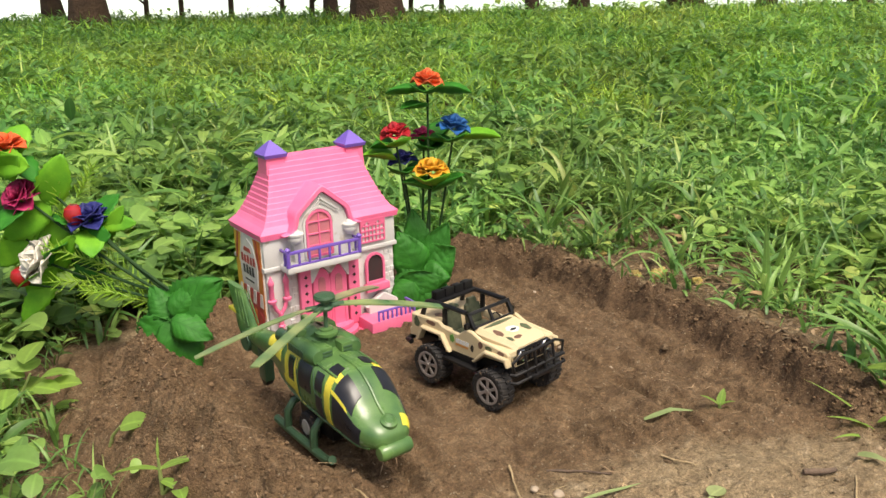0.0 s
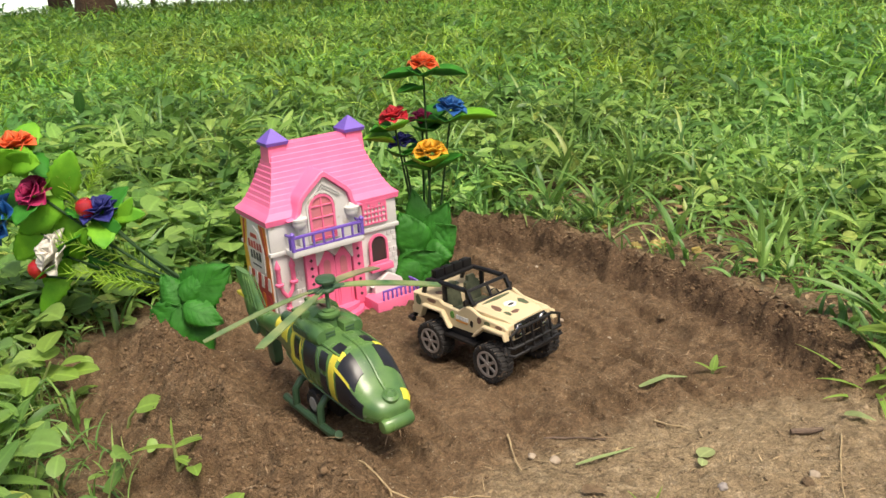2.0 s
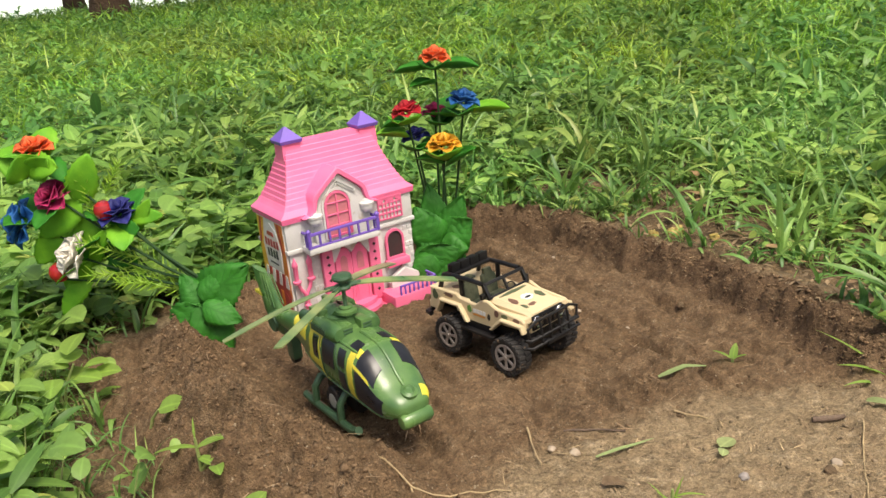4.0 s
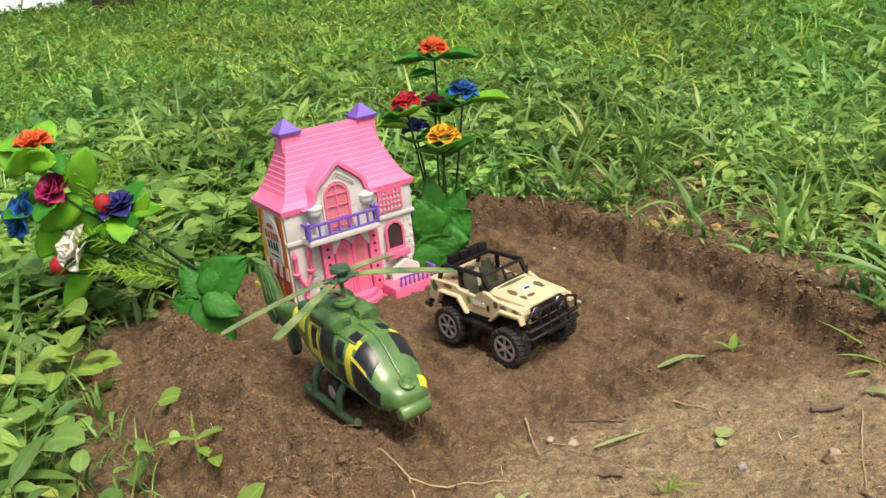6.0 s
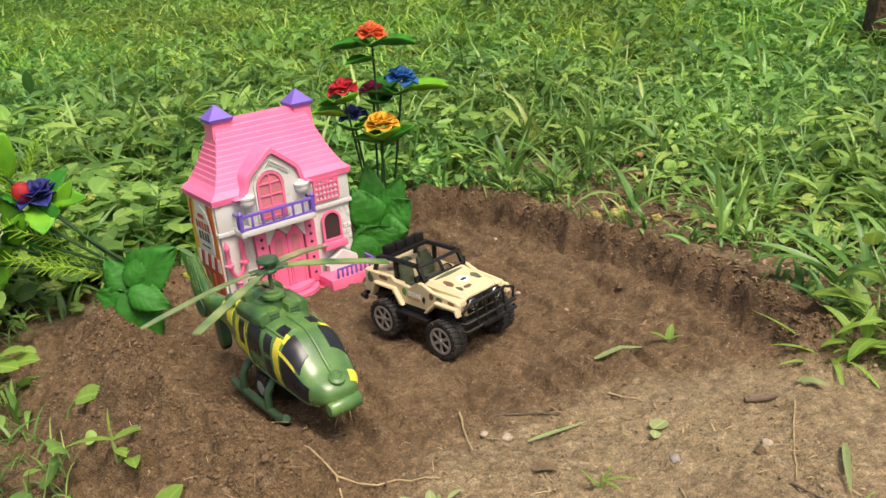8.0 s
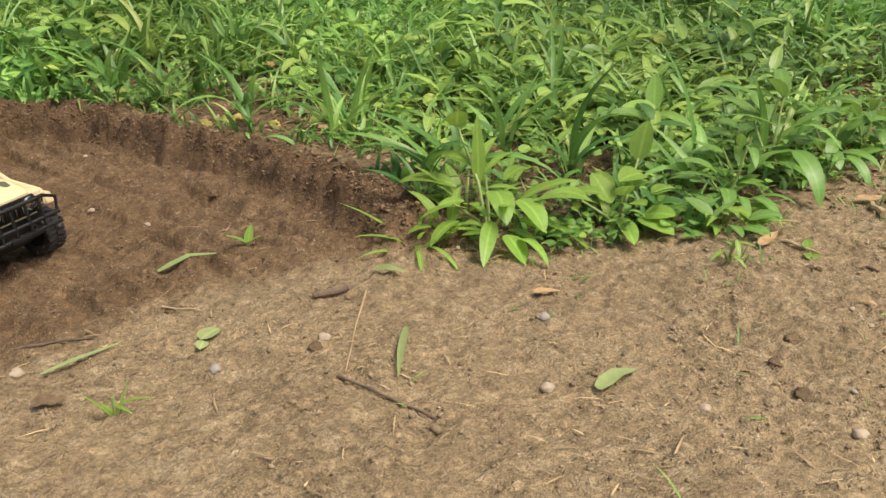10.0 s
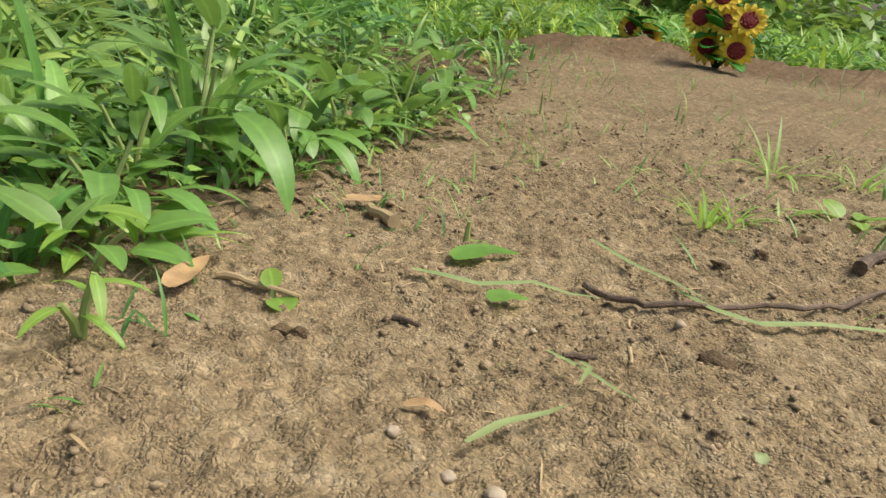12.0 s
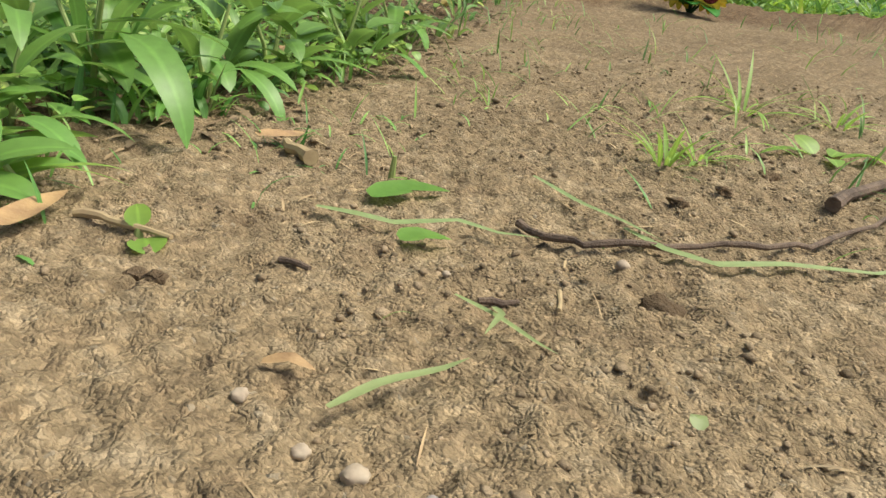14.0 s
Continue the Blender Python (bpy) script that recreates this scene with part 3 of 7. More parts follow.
lp, gp = Pile(), Pile()
EAST = (4.0, 10.0, -2.5, 4.7)
runners(lp, None, 3500, EAST, 131, 1.5, 4, 2)
tufts(gp, 7000, EAST, 132, 1.5, 4, 2)
tagged(lp.done("low_weeds", GREEN_MID), "green undergrowth beyond the path", "weeds", kind="stuff")
tagged(gp.done("meadow_grass", GRASS_SUNLIT), "bright grass beyond the path", "grass", kind="stuff")

# the meadow on the other sides of the path
lp, gp = Pile(), Pile()
for k, area in enumerate(((-3.2, 4.0, -3.6, 0.42), (-3.2, -0.28, 0.42, 0.52), (1.6, 4.0, 0.42, 0.52))):
    f = (area[1] - area[0]) * (area[3] - area[2]) / 29
    runners(lp, None, int(2600 * f), area, 151 + k, 1.6, 4, 2)
    tufts(gp, int(4500 * f), area, 161 + k, 1.6, 4, 2, wid=1.5)
tagged(lp.done("low_weeds", GREEN_MID), "green weeds on the near side of the path", "weeds", kind="stuff")
tagged(gp.done("meadow_grass", GRASS_SUNLIT), "bright grass on the near side of the path", "grass", kind="stuff")

# single tall grass plants along the bank
g = np.random.default_rng(141)
gp = Pile()
for k in range(34):
    x, y = g.uniform(0.24, 0.85), g.uniform(0.72, 1.5)
    c = cover(np.array([x]), np.array([y]))[0]
    if c < 0.005 or c > 0.4:
        continue
    n = int(g.integers(6, 11))
    P = np.tile([[x, y, gz(x, y)]], (n, 1)) + np.concatenate([g.normal(0, 0.006, (n, 2)), g.uniform(0, 0.03, (n, 1))], 1)
    gp.add(strips(P, g.uniform(0, 6.283, n), np.radians(g.uniform(45, 88, n)), np.radians(g.uniform(20, 110, n)), g.uniform(0.05, 0.12, n), g.uniform(0.005, 0.011, n), g.uniform(0, 0.2, n), 8, 0.3, g.normal(0, 0.3, n)))
tagged(gp.done("tall_grass", GRASS), "separate tall light green grass plants along the bank", "grass", kind="stuff")

# ---- trees ----
BARK = mat("bark", (0.12, 0.075, 0.05), (0.07, 0.045, 0.032), 0.9, 9, 70, 0.9, 0.02, spec=0.2)
SHRUB = leaf_mat("shrub_leaf", (0.1, 0.2, 0.035), (0.19, 0.33, 0.055), (0.3, 0.45, 0.09))
CROWN = leaf_mat("tree_leaf", (0.05, 0.11, 0.02), (0.1, 0.19, 0.03), (0.18, 0.28, 0.05))


def tree(x, y, rad, height, seed, label, lean=0.0, crown=2200):
    g = np.random.default_rng(seed)
    rr = random.Random(seed)
    z0 = gz(x, y) - 0.05
    t = thing("tree", pose(x, y, z0), label, "tree", "trees at the edge of the meadow")
    n, seg = 12, 14
    rings = []
    for k in range(n + 1):
        f = k / n
        r = rad * (1 - 0.72 * f) * (1 + 0.55 * math.exp(-f * height / 0.22))
        cx, cy = lean * f * height + 0.05 * math.sin(f * 5 + seed), 0.05 * math.cos(f * 4 + seed)
        rings.append([(cx + r * (1 + 0.16 * noise.noise((math.cos(6.2832 * s / seg) * 1.7, math.sin(6.2832 * s / seg) * 1.7, f * 3 + seed))) * math.cos(6.2832 * s / seg), cy + r * (1 + 0.16 * noise.noise((math.sin(6.2832 * s / seg) * 1.7, f * 3, math.cos(6.2832 * s / seg) * 1.7 + seed))) * math.sin(6.2832 * s / seg), f * height) for s in range(seg)])
    bm = loft(bmesh.new(), rings)
    ends = [(lean * height, 0, height)]
    for k in range(7):
        f = rr.uniform(0.5, 0.95)
        a = k * 2.4 + rr.uniform(-0.4, 0.4)
        ln = height * rr.uniform(0.25, 0.42)
        p0 = Vector((lean * f * height + 0.05 * math.sin(f * 5 + seed), 0.05 * math.cos(f * 4 + seed), f * height))
        p2 = p0 + Vector((math.cos(a) * ln, math.sin(a) * ln, ln * rr.uniform(0.35, 0.8)))
        p1 = (p0 + p2) / 2 + Vector((0, 0, -0.06 * ln))
        tube(bm, [p0, p1, p2], [rad * 0.34, rad * 0.22, rad * 0.08], 7)
        ends += [tuple(p1), tuple(p2)]
    part("trunk", bm, BARK, t)
    E = np.array(ends)
    C = E[g.integers(0, len(E), crown)] + g.normal(0, 1, (crown, 3)) * np.array([0.16, 0.16, 0.11]) * height
    q = len(C)
    V, F, U = strips(C, g.uniform(0, 6.283, q), g.uniform(-0.6, 0.7, q), g.uniform(0.2, 1.0, q), g.uniform(0.1, 0.2, q), g.uniform(0.05, 0.09, q), np.ones(q), 3, 0.2)
    c = np_mesh("crown", V, F, CROWN, U)
    c.parent = t
    return t


tree(-2.66, 6.0, 0.105, 4.6, 1, "thick brown trunk of a leafy tree in grass")
tree(-0.63, 6.2, 0.14, 5.2, 2, "stout dark-barked tree standing in long grass")
tree(-1.05, 6.9, 0.05, 3.6, 3, "slim dark-barked tree standing in grass", 0.05)
tree(0.62, 7.6, 0.05, 4.0, 4, "slim dark tree at the edge of the meadow")
tree(1.07, 8.0, 0.08, 4.4, 5, "brown-barked tree at the edge of the meadow")
tree(2.0, 8.0, 0.13, 5.0, 6, "broad brown trunk in green undergrowth")
tree(2.75, 8.2, 0.07, 4.2, 7, "brown-barked tree among undergrowth", -0.04)
tree(3.9, 9.0, 0.1, 4.6, 8, "leafy tree among undergrowth")
tree(1.19, 2.14, 0.055, 4.4, 14, "dark-barked tree standing in the meadow grass", crown=110)
tree(7.2, 3.4, 0.1, 4.4, 10, "leafy tree beyond the path")
tree(8.8, 1.6, 0.12, 4.8, 11, "leafy tree beyond the path")
tree(8.4, 5.4, 0.09, 4.2, 12, "leafy tree beyond the path")
tree(-4.2, 8.6, 0.09, 4.4, 9, "leafy tree beyond the meadow")

# saplings and shrubs beyond the meadow
for k in range(9):
    sx, sy = -4.4 + 0.52 * k + R.uniform(-0.15, 0.15), 10.2 + R.uniform(-0.6, 0.6)
    t = thing("sapling", pose(sx, sy, gz(sx, sy) - 0.03), "thin dark sapling with few leaves at the field edge", "sapling", "saplings at the field edge")
    hgt = R.uniform(1.2, 2.2)
    bm = tube(bmesh.new(), [(0, 0, 0), (0.03, 0, hgt * 0.5), (R.uniform(-0.1, 0.1), 0, hgt)], [0.035, 0.025, 0.01], 7)
    for q in range(3):
        s = R.choice((-1, 1))
        tube(bm, [(0.02, 0, hgt * (0.25 + 0.2 * q)), (s * 0.25, 0, hgt * (0.42 + 0.2 * q))], [0.016, 0.006], 5)
    part("trunk", bm, BARK, t)
    g = np.random.default_rng(300 + k)
    q = 120
    C = np.stack([g.normal(0, 0.28, q), g.normal(0, 0.28, q), hgt * g.uniform(0.5, 1.1, q)], 1)
    V, F, U = strips(C, g.uniform(0, 6.283, q), g.uniform(-0.6, 0.7, q), g.uniform(0.2, 1.0, q), g.uniform(0.08, 0.16, q), g.uniform(0.04, 0.07, q), np.ones(q), 3, 0.2)
    np_mesh("crown", V, F, CROWN, U).parent = t
g = np.random.default_rng(55)
pile = Pile()
for k in range(46):
    a = g.uniform(0.3, 2.6) if k < 26 else g.uniform(0, 6.283)
    d = g.uniform(14, 26) if k < 26 else g.uniform(22, 40)
    cx, cy, w, h = d * math.cos(a), d * math.sin(a), g.uniform(0.7, 1.6), g.uniform(0.12, 0.3)
    if k >= 26:
        w, h = w * 1.6, h * 2.0
    q = 420
    C = np.stack([cx + g.normal(0, w, q), cy + g.normal(0, w, q), gz(cx, cy) + np.abs(g.normal(0, h, q))], 1)
    pile.add(strips(C, g.uniform(0, 6.283, q), g.uniform(-0.5, 0.9, q), g.uniform(0.2, 1.0, q), g.uniform(0.16, 0.34, q), g.uniform(0.09, 0.17, q), np.ones(q), 3, 0.2))
for k in range(22):
    cx, cy, w, h = g.uniform(5.0, 10.5), g.uniform(-0.6, 6.0), g.uniform(0.45, 0.8), g.uniform(0.3, 0.6)
    q = 330
    C = np.stack([cx + g.normal(0, w, q), cy + g.normal(0, w, q), gz(cx, cy) + np.abs(g.normal(0, h, q))], 1)
    pile.add(strips(C, g.uniform(0, 6.283, q), g.uniform(-0.5, 0.9, q), g.uniform(0.2, 1.0, q), g.uniform(0.1, 0.24, q), g.uniform(0.05, 0.11, q), np.ones(q), 3, 0.2))
tagged(pile.done("far_shrubs", SHRUB), "far green shrubs beyond the trees", "shrubs", kind="stuff")

# pale hazy sky low behind the trees, added as a strip that glows
SKY_GLOW = bpy.data.materials.new("sky_glow")
SKY_GLOW.use_nodes = True
hn = SKY_GLOW.node_tree.nodes
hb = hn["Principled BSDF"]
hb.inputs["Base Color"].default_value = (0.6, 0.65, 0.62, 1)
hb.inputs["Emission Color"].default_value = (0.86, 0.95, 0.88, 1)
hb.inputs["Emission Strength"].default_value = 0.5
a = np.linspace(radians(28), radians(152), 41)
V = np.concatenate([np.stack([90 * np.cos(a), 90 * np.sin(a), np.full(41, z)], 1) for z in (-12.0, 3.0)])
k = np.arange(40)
tagged(np_mesh("backdrop", V, np.stack([k, k + 1, k + 42, k + 41], 1), SKY_GLOW), "glowing backdrop of pale hazy sky beyond the meadow", "backdrop", kind="structure")
# ---- toy house ----
PINK = mat("pink_plastic", (0.8, 0.17, 0.31), (0.74, 0.145, 0.28), 0.36, 30, 900, 0.06, 0.0003)
ROOFPINK = mat("roof_pink_plastic", (0.9, 0.19, 0.36), (0.85, 0.16, 0.33), 0.42, 30, 900, 0.08, 0.0003)
WHITE = mat("white_plastic", (0.62, 0.61, 0.595), (0.56, 0.55, 0.53), 0.42, 25, 900, 0.06, 0.0003, wear=(0.46, 0.41, 0.34), wearcut=0.63)
PURPLE = mat("purple_plastic", (0.175, 0.1, 0.47), (0.15, 0.085, 0.42), 0.4, 30, 900, 0.06, 0.0003)
# near-black colour that paints the shade inside the holes and the open window
HOLLOW_SHADE = mat("inside_shade", (0.03, 0.02, 0.02), (0.05, 0.02, 0.02), 0.7)
HW, HD, HB, HE = 0.153, 0.074, 0.082, 0.113
house = thing("toy_house", pose(-0.036, 0.8774, -0.0085, 0, 0, 38.8), "pink and white plastic toy house on brown soil", "toy house")


def ring4(x0, x1, y0, y1, z):
    return [(x0, y0, z), (x1, y0, z), (x1, y1, z), (x0, y1, z)]


def arch(cx, w, z0, z1, n=9, point=0.0):
    """An arched outline, round or pointed."""
    r = w / 2
    pts = [(cx - r, z0), (cx + r, z0)]
    zs = z1 - r * (1 + point)
    for k in range(n):
        a = math.pi * k / (n - 1)
        pts.append((cx + r * math.cos(a), zs + r * (1 + point) * math.sin(a) ** (1 if not point else 1.0)))
    return pts


def frame_bm(outer, inner, d0, d1):
    """A flat ring between two outlines of equal count, with thickness."""
    bm = bmesh.new()
    n = len(outer)
    vs = [[bm.verts.new((a, d, b)) for a, b in o] for d in (d0, d1) for o in (outer, inner)]
    oa, ia, ob_, ib = vs
    for i in range(n):
        j = (i + 1) % n
        bm.faces.new((oa[i], oa[j], ia[j], ia[i]))
        bm.faces.new((ob_[j], ob_[i], ib[i], ib[j]))
        bm.faces.new((oa[j], oa[i], ob_[i], ob_[j]))
        bm.faces.new((ia[i], ia[j], ib[j], ib[i]))
    return bm


bm = bx(0.002, HW - 0.002, 0.002, HD - 0.002, 0.0, HB, 0.002)
box(bm, 0.0, HW, 0.0, HD, HB, HE + 0.004, 0.0025)
part("wall", bm, WHITE, house)
part("ledge", bx(-0.0012, HW + 0.0012, -0.0012, HD + 0.0012, HB - 0.002, HB + 0.0025, 0.001), WHITE, house)
part("plinth", bx(-0.002, HW + 0.002, -0.002, HD + 0.002, -0.006, 0.006, 0.001), PINK, house, "pink plastic plinth")
# hipped roof with stepped shingle rows, flaring at the eaves
levels = [(HE, -0.002, -0.002), (HE + 0.006, -0.003, -0.003)]
z, n_rows = HE + 0.006, 13
for k in range(n_rows):
    f0, f1 = k / n_rows, (k + 1) / n_rows
    ins = lambda f: (-0.0025 + 0.0305 * f ** 0.62, -0.0025 + 0.0325 * f ** 0.8)
    z0, z1 = HE + 0.006 + 0.068 * f0, HE + 0.006 + 0.068 * f1
    (a0, b0), (a1, b1) = ins(f0), ins(f1)
    levels += [(z0 + 0.0009, a0 + 0.0002, b0 + 0.0002), (z1, a1 - 0.0008, b1 - 0.0008)]
bm = loft(bmesh.new(), [ring4(a, HW - a, b, HD - b, z) for z, a, b in levels])
roof = part("roof", bm, ROOFPINK, house, "pink stepped-shingle plastic roof", sharp=22)
for tx in (0.033, 0.1235):
    s = 1 if tx < 0.05 else -1
    bm = loft(bmesh.new(), [ring4(tx - w, tx + w, HD / 2 - w, HD / 2 + w, z) for z, w in ((0.135, 0.0125), (0.16, 0.0108), (0.1885, 0.0098))])
    tower = part("chimney", bm, ROOFPINK, house)
    bm = loft(bmesh.new(), [ring4(tx - w, tx + w, HD / 2 - w, HD / 2 + w, z) for z, w in ((0.1875, 0.0118), (0.191, 0.0128), (0.1925, 0.0112), (0.2035, 0.001))])
    part("cap", bm, PURPLE, tower, "purple pyramid cap")
# front gable
GX = 0.0625
half = [(0.0185, 0.1165), (0.0255, 0.1185), (0.0295, 0.124), (0.031, 0.1315), (0.0325, 0.1365), (0.036, 0.1405), (0.0475, 0.1502), (0.0585, 0.1595)]
lower = [(0.0610, 0.1545), (0.0505, 0.1458), (0.0405, 0.1375), (0.0365, 0.133), (0.0348, 0.126), (0.0325, 0.1205), (0.0285, 0.1165)]
flip = lambda pts: [(2 * GX - x, z) for x, z in reversed(pts)]
out = half + [(GX, 0.1615)] + flip(half) + flip(lower) + lower
gable = part("gable", poly(bmesh.new(), out, -0.0115, 0.03, bevel=0.0008), ROOFPINK, house, "curved pink gable trim", sharp=30)
inn = [(0.0305, 0.085), (2 * GX - 0.0305, 0.085)] + flip([(x + 0.0002, z - 0.0006) for x, z in lower]) + [(x + 0.0002, z - 0.0006) for x, z in lower]
part("gable_wall", poly(bmesh.new(), inn, -0.0075, 0.03), WHITE, house)
part("gable_moulding", frame_bm([(0.040, 0.126), (0.0605, 0.1495), (0.0815, 0.1345), (0.0795, 0.132), (0.0605, 0.1445), (0.043, 0.124)], [(0.0415, 0.1262), (0.0605, 0.148), (0.08, 0.1342), (0.0793, 0.133), (0.0605, 0.1458), (0.0428, 0.1252)], -0.0095, -0.007), WHITE, house)


def arched_window(cx, w, z0, z1, y, name, cols=2, rows=3, material=PINK, back=None):
    o, i = arch(cx, w, z0, z1), arch(cx, w - 0.005, z0 + 0.0025, z1 - 0.0025)
    win = part(name, frame_bm(o, i, y - 0.0022, y + 0.0008), material, house)
    part("pane", poly(bmesh.new(), arch(cx, w - 0.004, z0 + 0.002, z1 - 0.002), y - 0.0006, y + 0.0006), back or material, win)
    for c in range(1, cols):
        x = cx - w / 2 + w * c / cols
        part("glazing_bar", bx(x - 0.0008, x + 0.0008, y - 0.0019, y - 0.0004, z0 + 0.002, z1 - 0.0035, 0.0003), material, win)
    for r in range(1, rows):
        zz = z0 + (z1 - z0) * r / rows
        part("glazing_bar", bx(cx - w / 2 + 0.002, cx + w / 2 - 0.002, y - 0.0018, y - 0.0004, zz - 0.0007, zz + 0.0007, 0.0003), material, win)
    return win


PANE = mat("pink_pane", (0.62, 0.2, 0.24), (0.5, 0.17, 0.2), 0.3, 60, 500)
arched_window(0.0575, 0.0295, 0.089, 0.138, -0.0082, "balcony_door", 2, 4, PINK, PANE)
part("white_arch", frame_bm(arch(0.0575, 0.0345, 0.088, 0.141), arch(0.0575, 0.0305, 0.0895, 0.1388), -0.0098, -0.007), WHITE, house)
for ux in (0.0315, 0.0925):
    m = Matrix.Translation((ux, -0.008, 0.113))
    m = m @ Matrix.Scale(0.8, 4)
    part("corbel", lathe(bmesh.new(), [(0.001, -0.009), (0.005, -0.0085), (0.0085, -0.005), (0.0095, 0.0), (0.0088, 0.002), (0.0105, 0.003), (0.0105, 0.0055), (0.006, 0.007), (0.004, 0.0105), (0.0005, 0.0115)], 18, m), WHITE, house)
# balcony
slab = part("balcony", bx(0.016, 0.100, -0.019, 0.002, 0.0795, 0.0865, 0.002), WHITE, house)
rail = part("railing", bx(0.017, 0.099, -0.0185, -0.016, 0.0865, 0.0885, 0.0005), PURPLE, slab, "purple plastic balcony railing")
part("top_bar", bx(0.0165, 0.0995, -0.019, -0.0158, 0.0995, 0.1025, 0.0008), PURPLE, slab)
for k in range(8):
    x = 0.0185 + 0.0113 * k
    part("baluster", bx(x - 0.0011, x + 0.0011, -0.0184, -0.0164, 0.088, 0.1, 0.0004), PURPLE, slab)
for x in (0.0178, 0.0982):
    part("side_bar", bx(x - 0.0012, x + 0.0012, -0.018, -0.001, 0.0997, 0.1023, 0.0006), PURPLE, slab)
    part("corner_post", lathe(bmesh.new(), [(0.0022, 0.0865), (0.0022, 0.103), (0.0028, 0.1035), (0.0028, 0.105), (0.0012, 0.107)], 10, Matrix.Translation((x, -0.0172, 0))), PURPLE, slab)
    part("side_baluster", bx(x - 0.001, x + 0.001, -0.0105, -0.0085, 0.0865, 0.1, 0.0003), PURPLE, slab)
# main door with pierced columns
for x0 in (0.0345, 0.0905):
    col = part("column", bx(x0, x0 + 0.013, -0.005, 0.001, 0.004, 0.077, 0.0012), PINK, house, "pink column with pierced diamond holes")
    for k in range(7):
        zz = 0.015 + 0.0088 * k
        m = Matrix.Translation((x0 + 0.0065, 0, zz)) @ Matrix.Rotation(0.785, 4, "Y")
        # no opening is cut: a dark diamond on the face gives the shade
        part("dark_hole_patch", box(bmesh.new(), -0.0015, 0.0015, -0.0054, -0.004, -0.0015, 0.0015, 0, m), HOLLOW_SHADE, col)
for k, cx in enumerate((0.0595, 0.0792)):
    door = part("door_leaf", poly(bmesh.new(), arch(cx, 0.0195, 0.001, 0.073, 11, 0.45), -0.003, 0.001, bevel=0.0006), PINK, house)
    part("window_slot", poly(bmesh.new(), arch(cx, 0.008, 0.045, 0.064, 9, 0.6), -0.0036, -0.002), PANE, door)
    part("panel", frame_bm(arch(cx, 0.0145, 0.006, 0.036, 9), arch(cx, 0.012, 0.0075, 0.0345, 9), -0.0042, -0.0025), PINK, door)
    part("knob", lathe(bmesh.new(), [(0.0004, -0.0065), (0.0014, -0.006), (0.0016, -0.005), (0.0008, -0.003)], 10, Matrix.Translation((0.0672 + 0.004 * k, 0, 0.034)), "y"), PINK, door)
part("door_hood", poly(bmesh.new(), [(0.046, 0.06), (0.049, 0.06), (0.0595, 0.0765), (0.0695, 0.066), (0.0795, 0.0765), (0.0895, 0.06), (0.0925, 0.06), (0.0925, 0.0795), (0.046, 0.0795)], -0.0048, 0.0, bevel=0.0005), WHITE, house)
# steps
for k in range(3):
    d = 0.034 - 0.009 * k
    n = 12
    pts = [(0.0690 + (0.034 - 0.004 * k) * math.cos(math.pi * q / n), -d * math.sin(math.pi * q / n)) for q in range(n + 1)]
    bm = loft(bmesh.new(), [[(a, b, -0.008 + 0.006 * k) for a, b in pts], [(a, b, -0.002 + 0.005 * k) for a, b in pts]])
    part("step", bm, PINK, house, "rounded pink step")
# candle-holder ornament on the front
cand = part("candelabra", tube(bmesh.new(), [(0.012, -0.002, 0.0), (0.012, -0.0025, 0.012), (0.012, -0.0025, 0.036)], [0.0042, 0.0026, 0.0024], 10), PINK, house, "raised pink candle-holder ornament")
for s in (-1, 1):
    part("arm", tube(bmesh.new(), [(0.012, -0.0025, 0.034), (0.012 + s * 0.005, -0.0028, 0.041), (0.012 + s * 0.0078, -0.0028, 0.05)], 0.002, 8), PINK, cand)
    part("candle", lathe(bmesh.new(), [(0.0042, 0.0485), (0.0046, 0.051), (0.0026, 0.052), (0.0026, 0.066), (0.0032, 0.067), (0.0032, 0.07), (0.0018, 0.073), (0.0004, 0.077)], 12, Matrix.Translation((0.012 + s * 0.0082, -0.0026, 0))), PINK, cand)
for zz in (0.006, 0.014, 0.022, 0.03):
    part("bead", lathe(bmesh.new(), [(0.0024, -0.002), (0.0038, 0), (0.0024, 0.002)], 12, Matrix.Translation((0.012, -0.0025, zz))), PINK, cand)
# windows on the other bay
win = arched_window(0.1245, 0.0235, 0.043, 0.077, -0.0015, "arched_window", 1, 1, PINK, HOLLOW_SHADE)
part("sill", bx(0.1105, 0.1395, -0.008, 0.001, 0.0345, 0.0425, 0.0015), PINK, win)
lat = part("lattice_window", frame_bm([(0.109, 0.089), (0.139, 0.089), (0.139, 0.1145), (0.109, 0.1145)], [(0.1105, 0.0905), (0.1375, 0.0905), (0.1375, 0.113), (0.1105, 0.113)], -0.0025, 0.001), PINK, house)
part("pane", bx(0.11, 0.138, -0.0008, 0.0006, 0.09, 0.1135), WHITE, lat)
for k in range(5):
    x = 0.1105 + 0.0045 * (k + 1)
    part("glazing_bar", bx(x - 0.0007, x + 0.0007, -0.0021, -0.0006, 0.09, 0.1135, 0.0002), PINK, lat)
for k in range(3):
    z = 0.0905 + 0.0056 * (k + 1)
    part("glazing_bar", bx(0.11, 0.138, -0.0022, -0.0006, z - 0.0008, z + 0.0008, 0.0002), PINK, lat)
part("lattice_head", poly(bmesh.new(), [(0.1105, 0.107), (0.1175, 0.112), (0.124, 0.107), (0.1305, 0.112), (0.1375, 0.107), (0.1375, 0.1138), (0.1105, 0.1138)], -0.0022, -0.0004), PINK, lat)
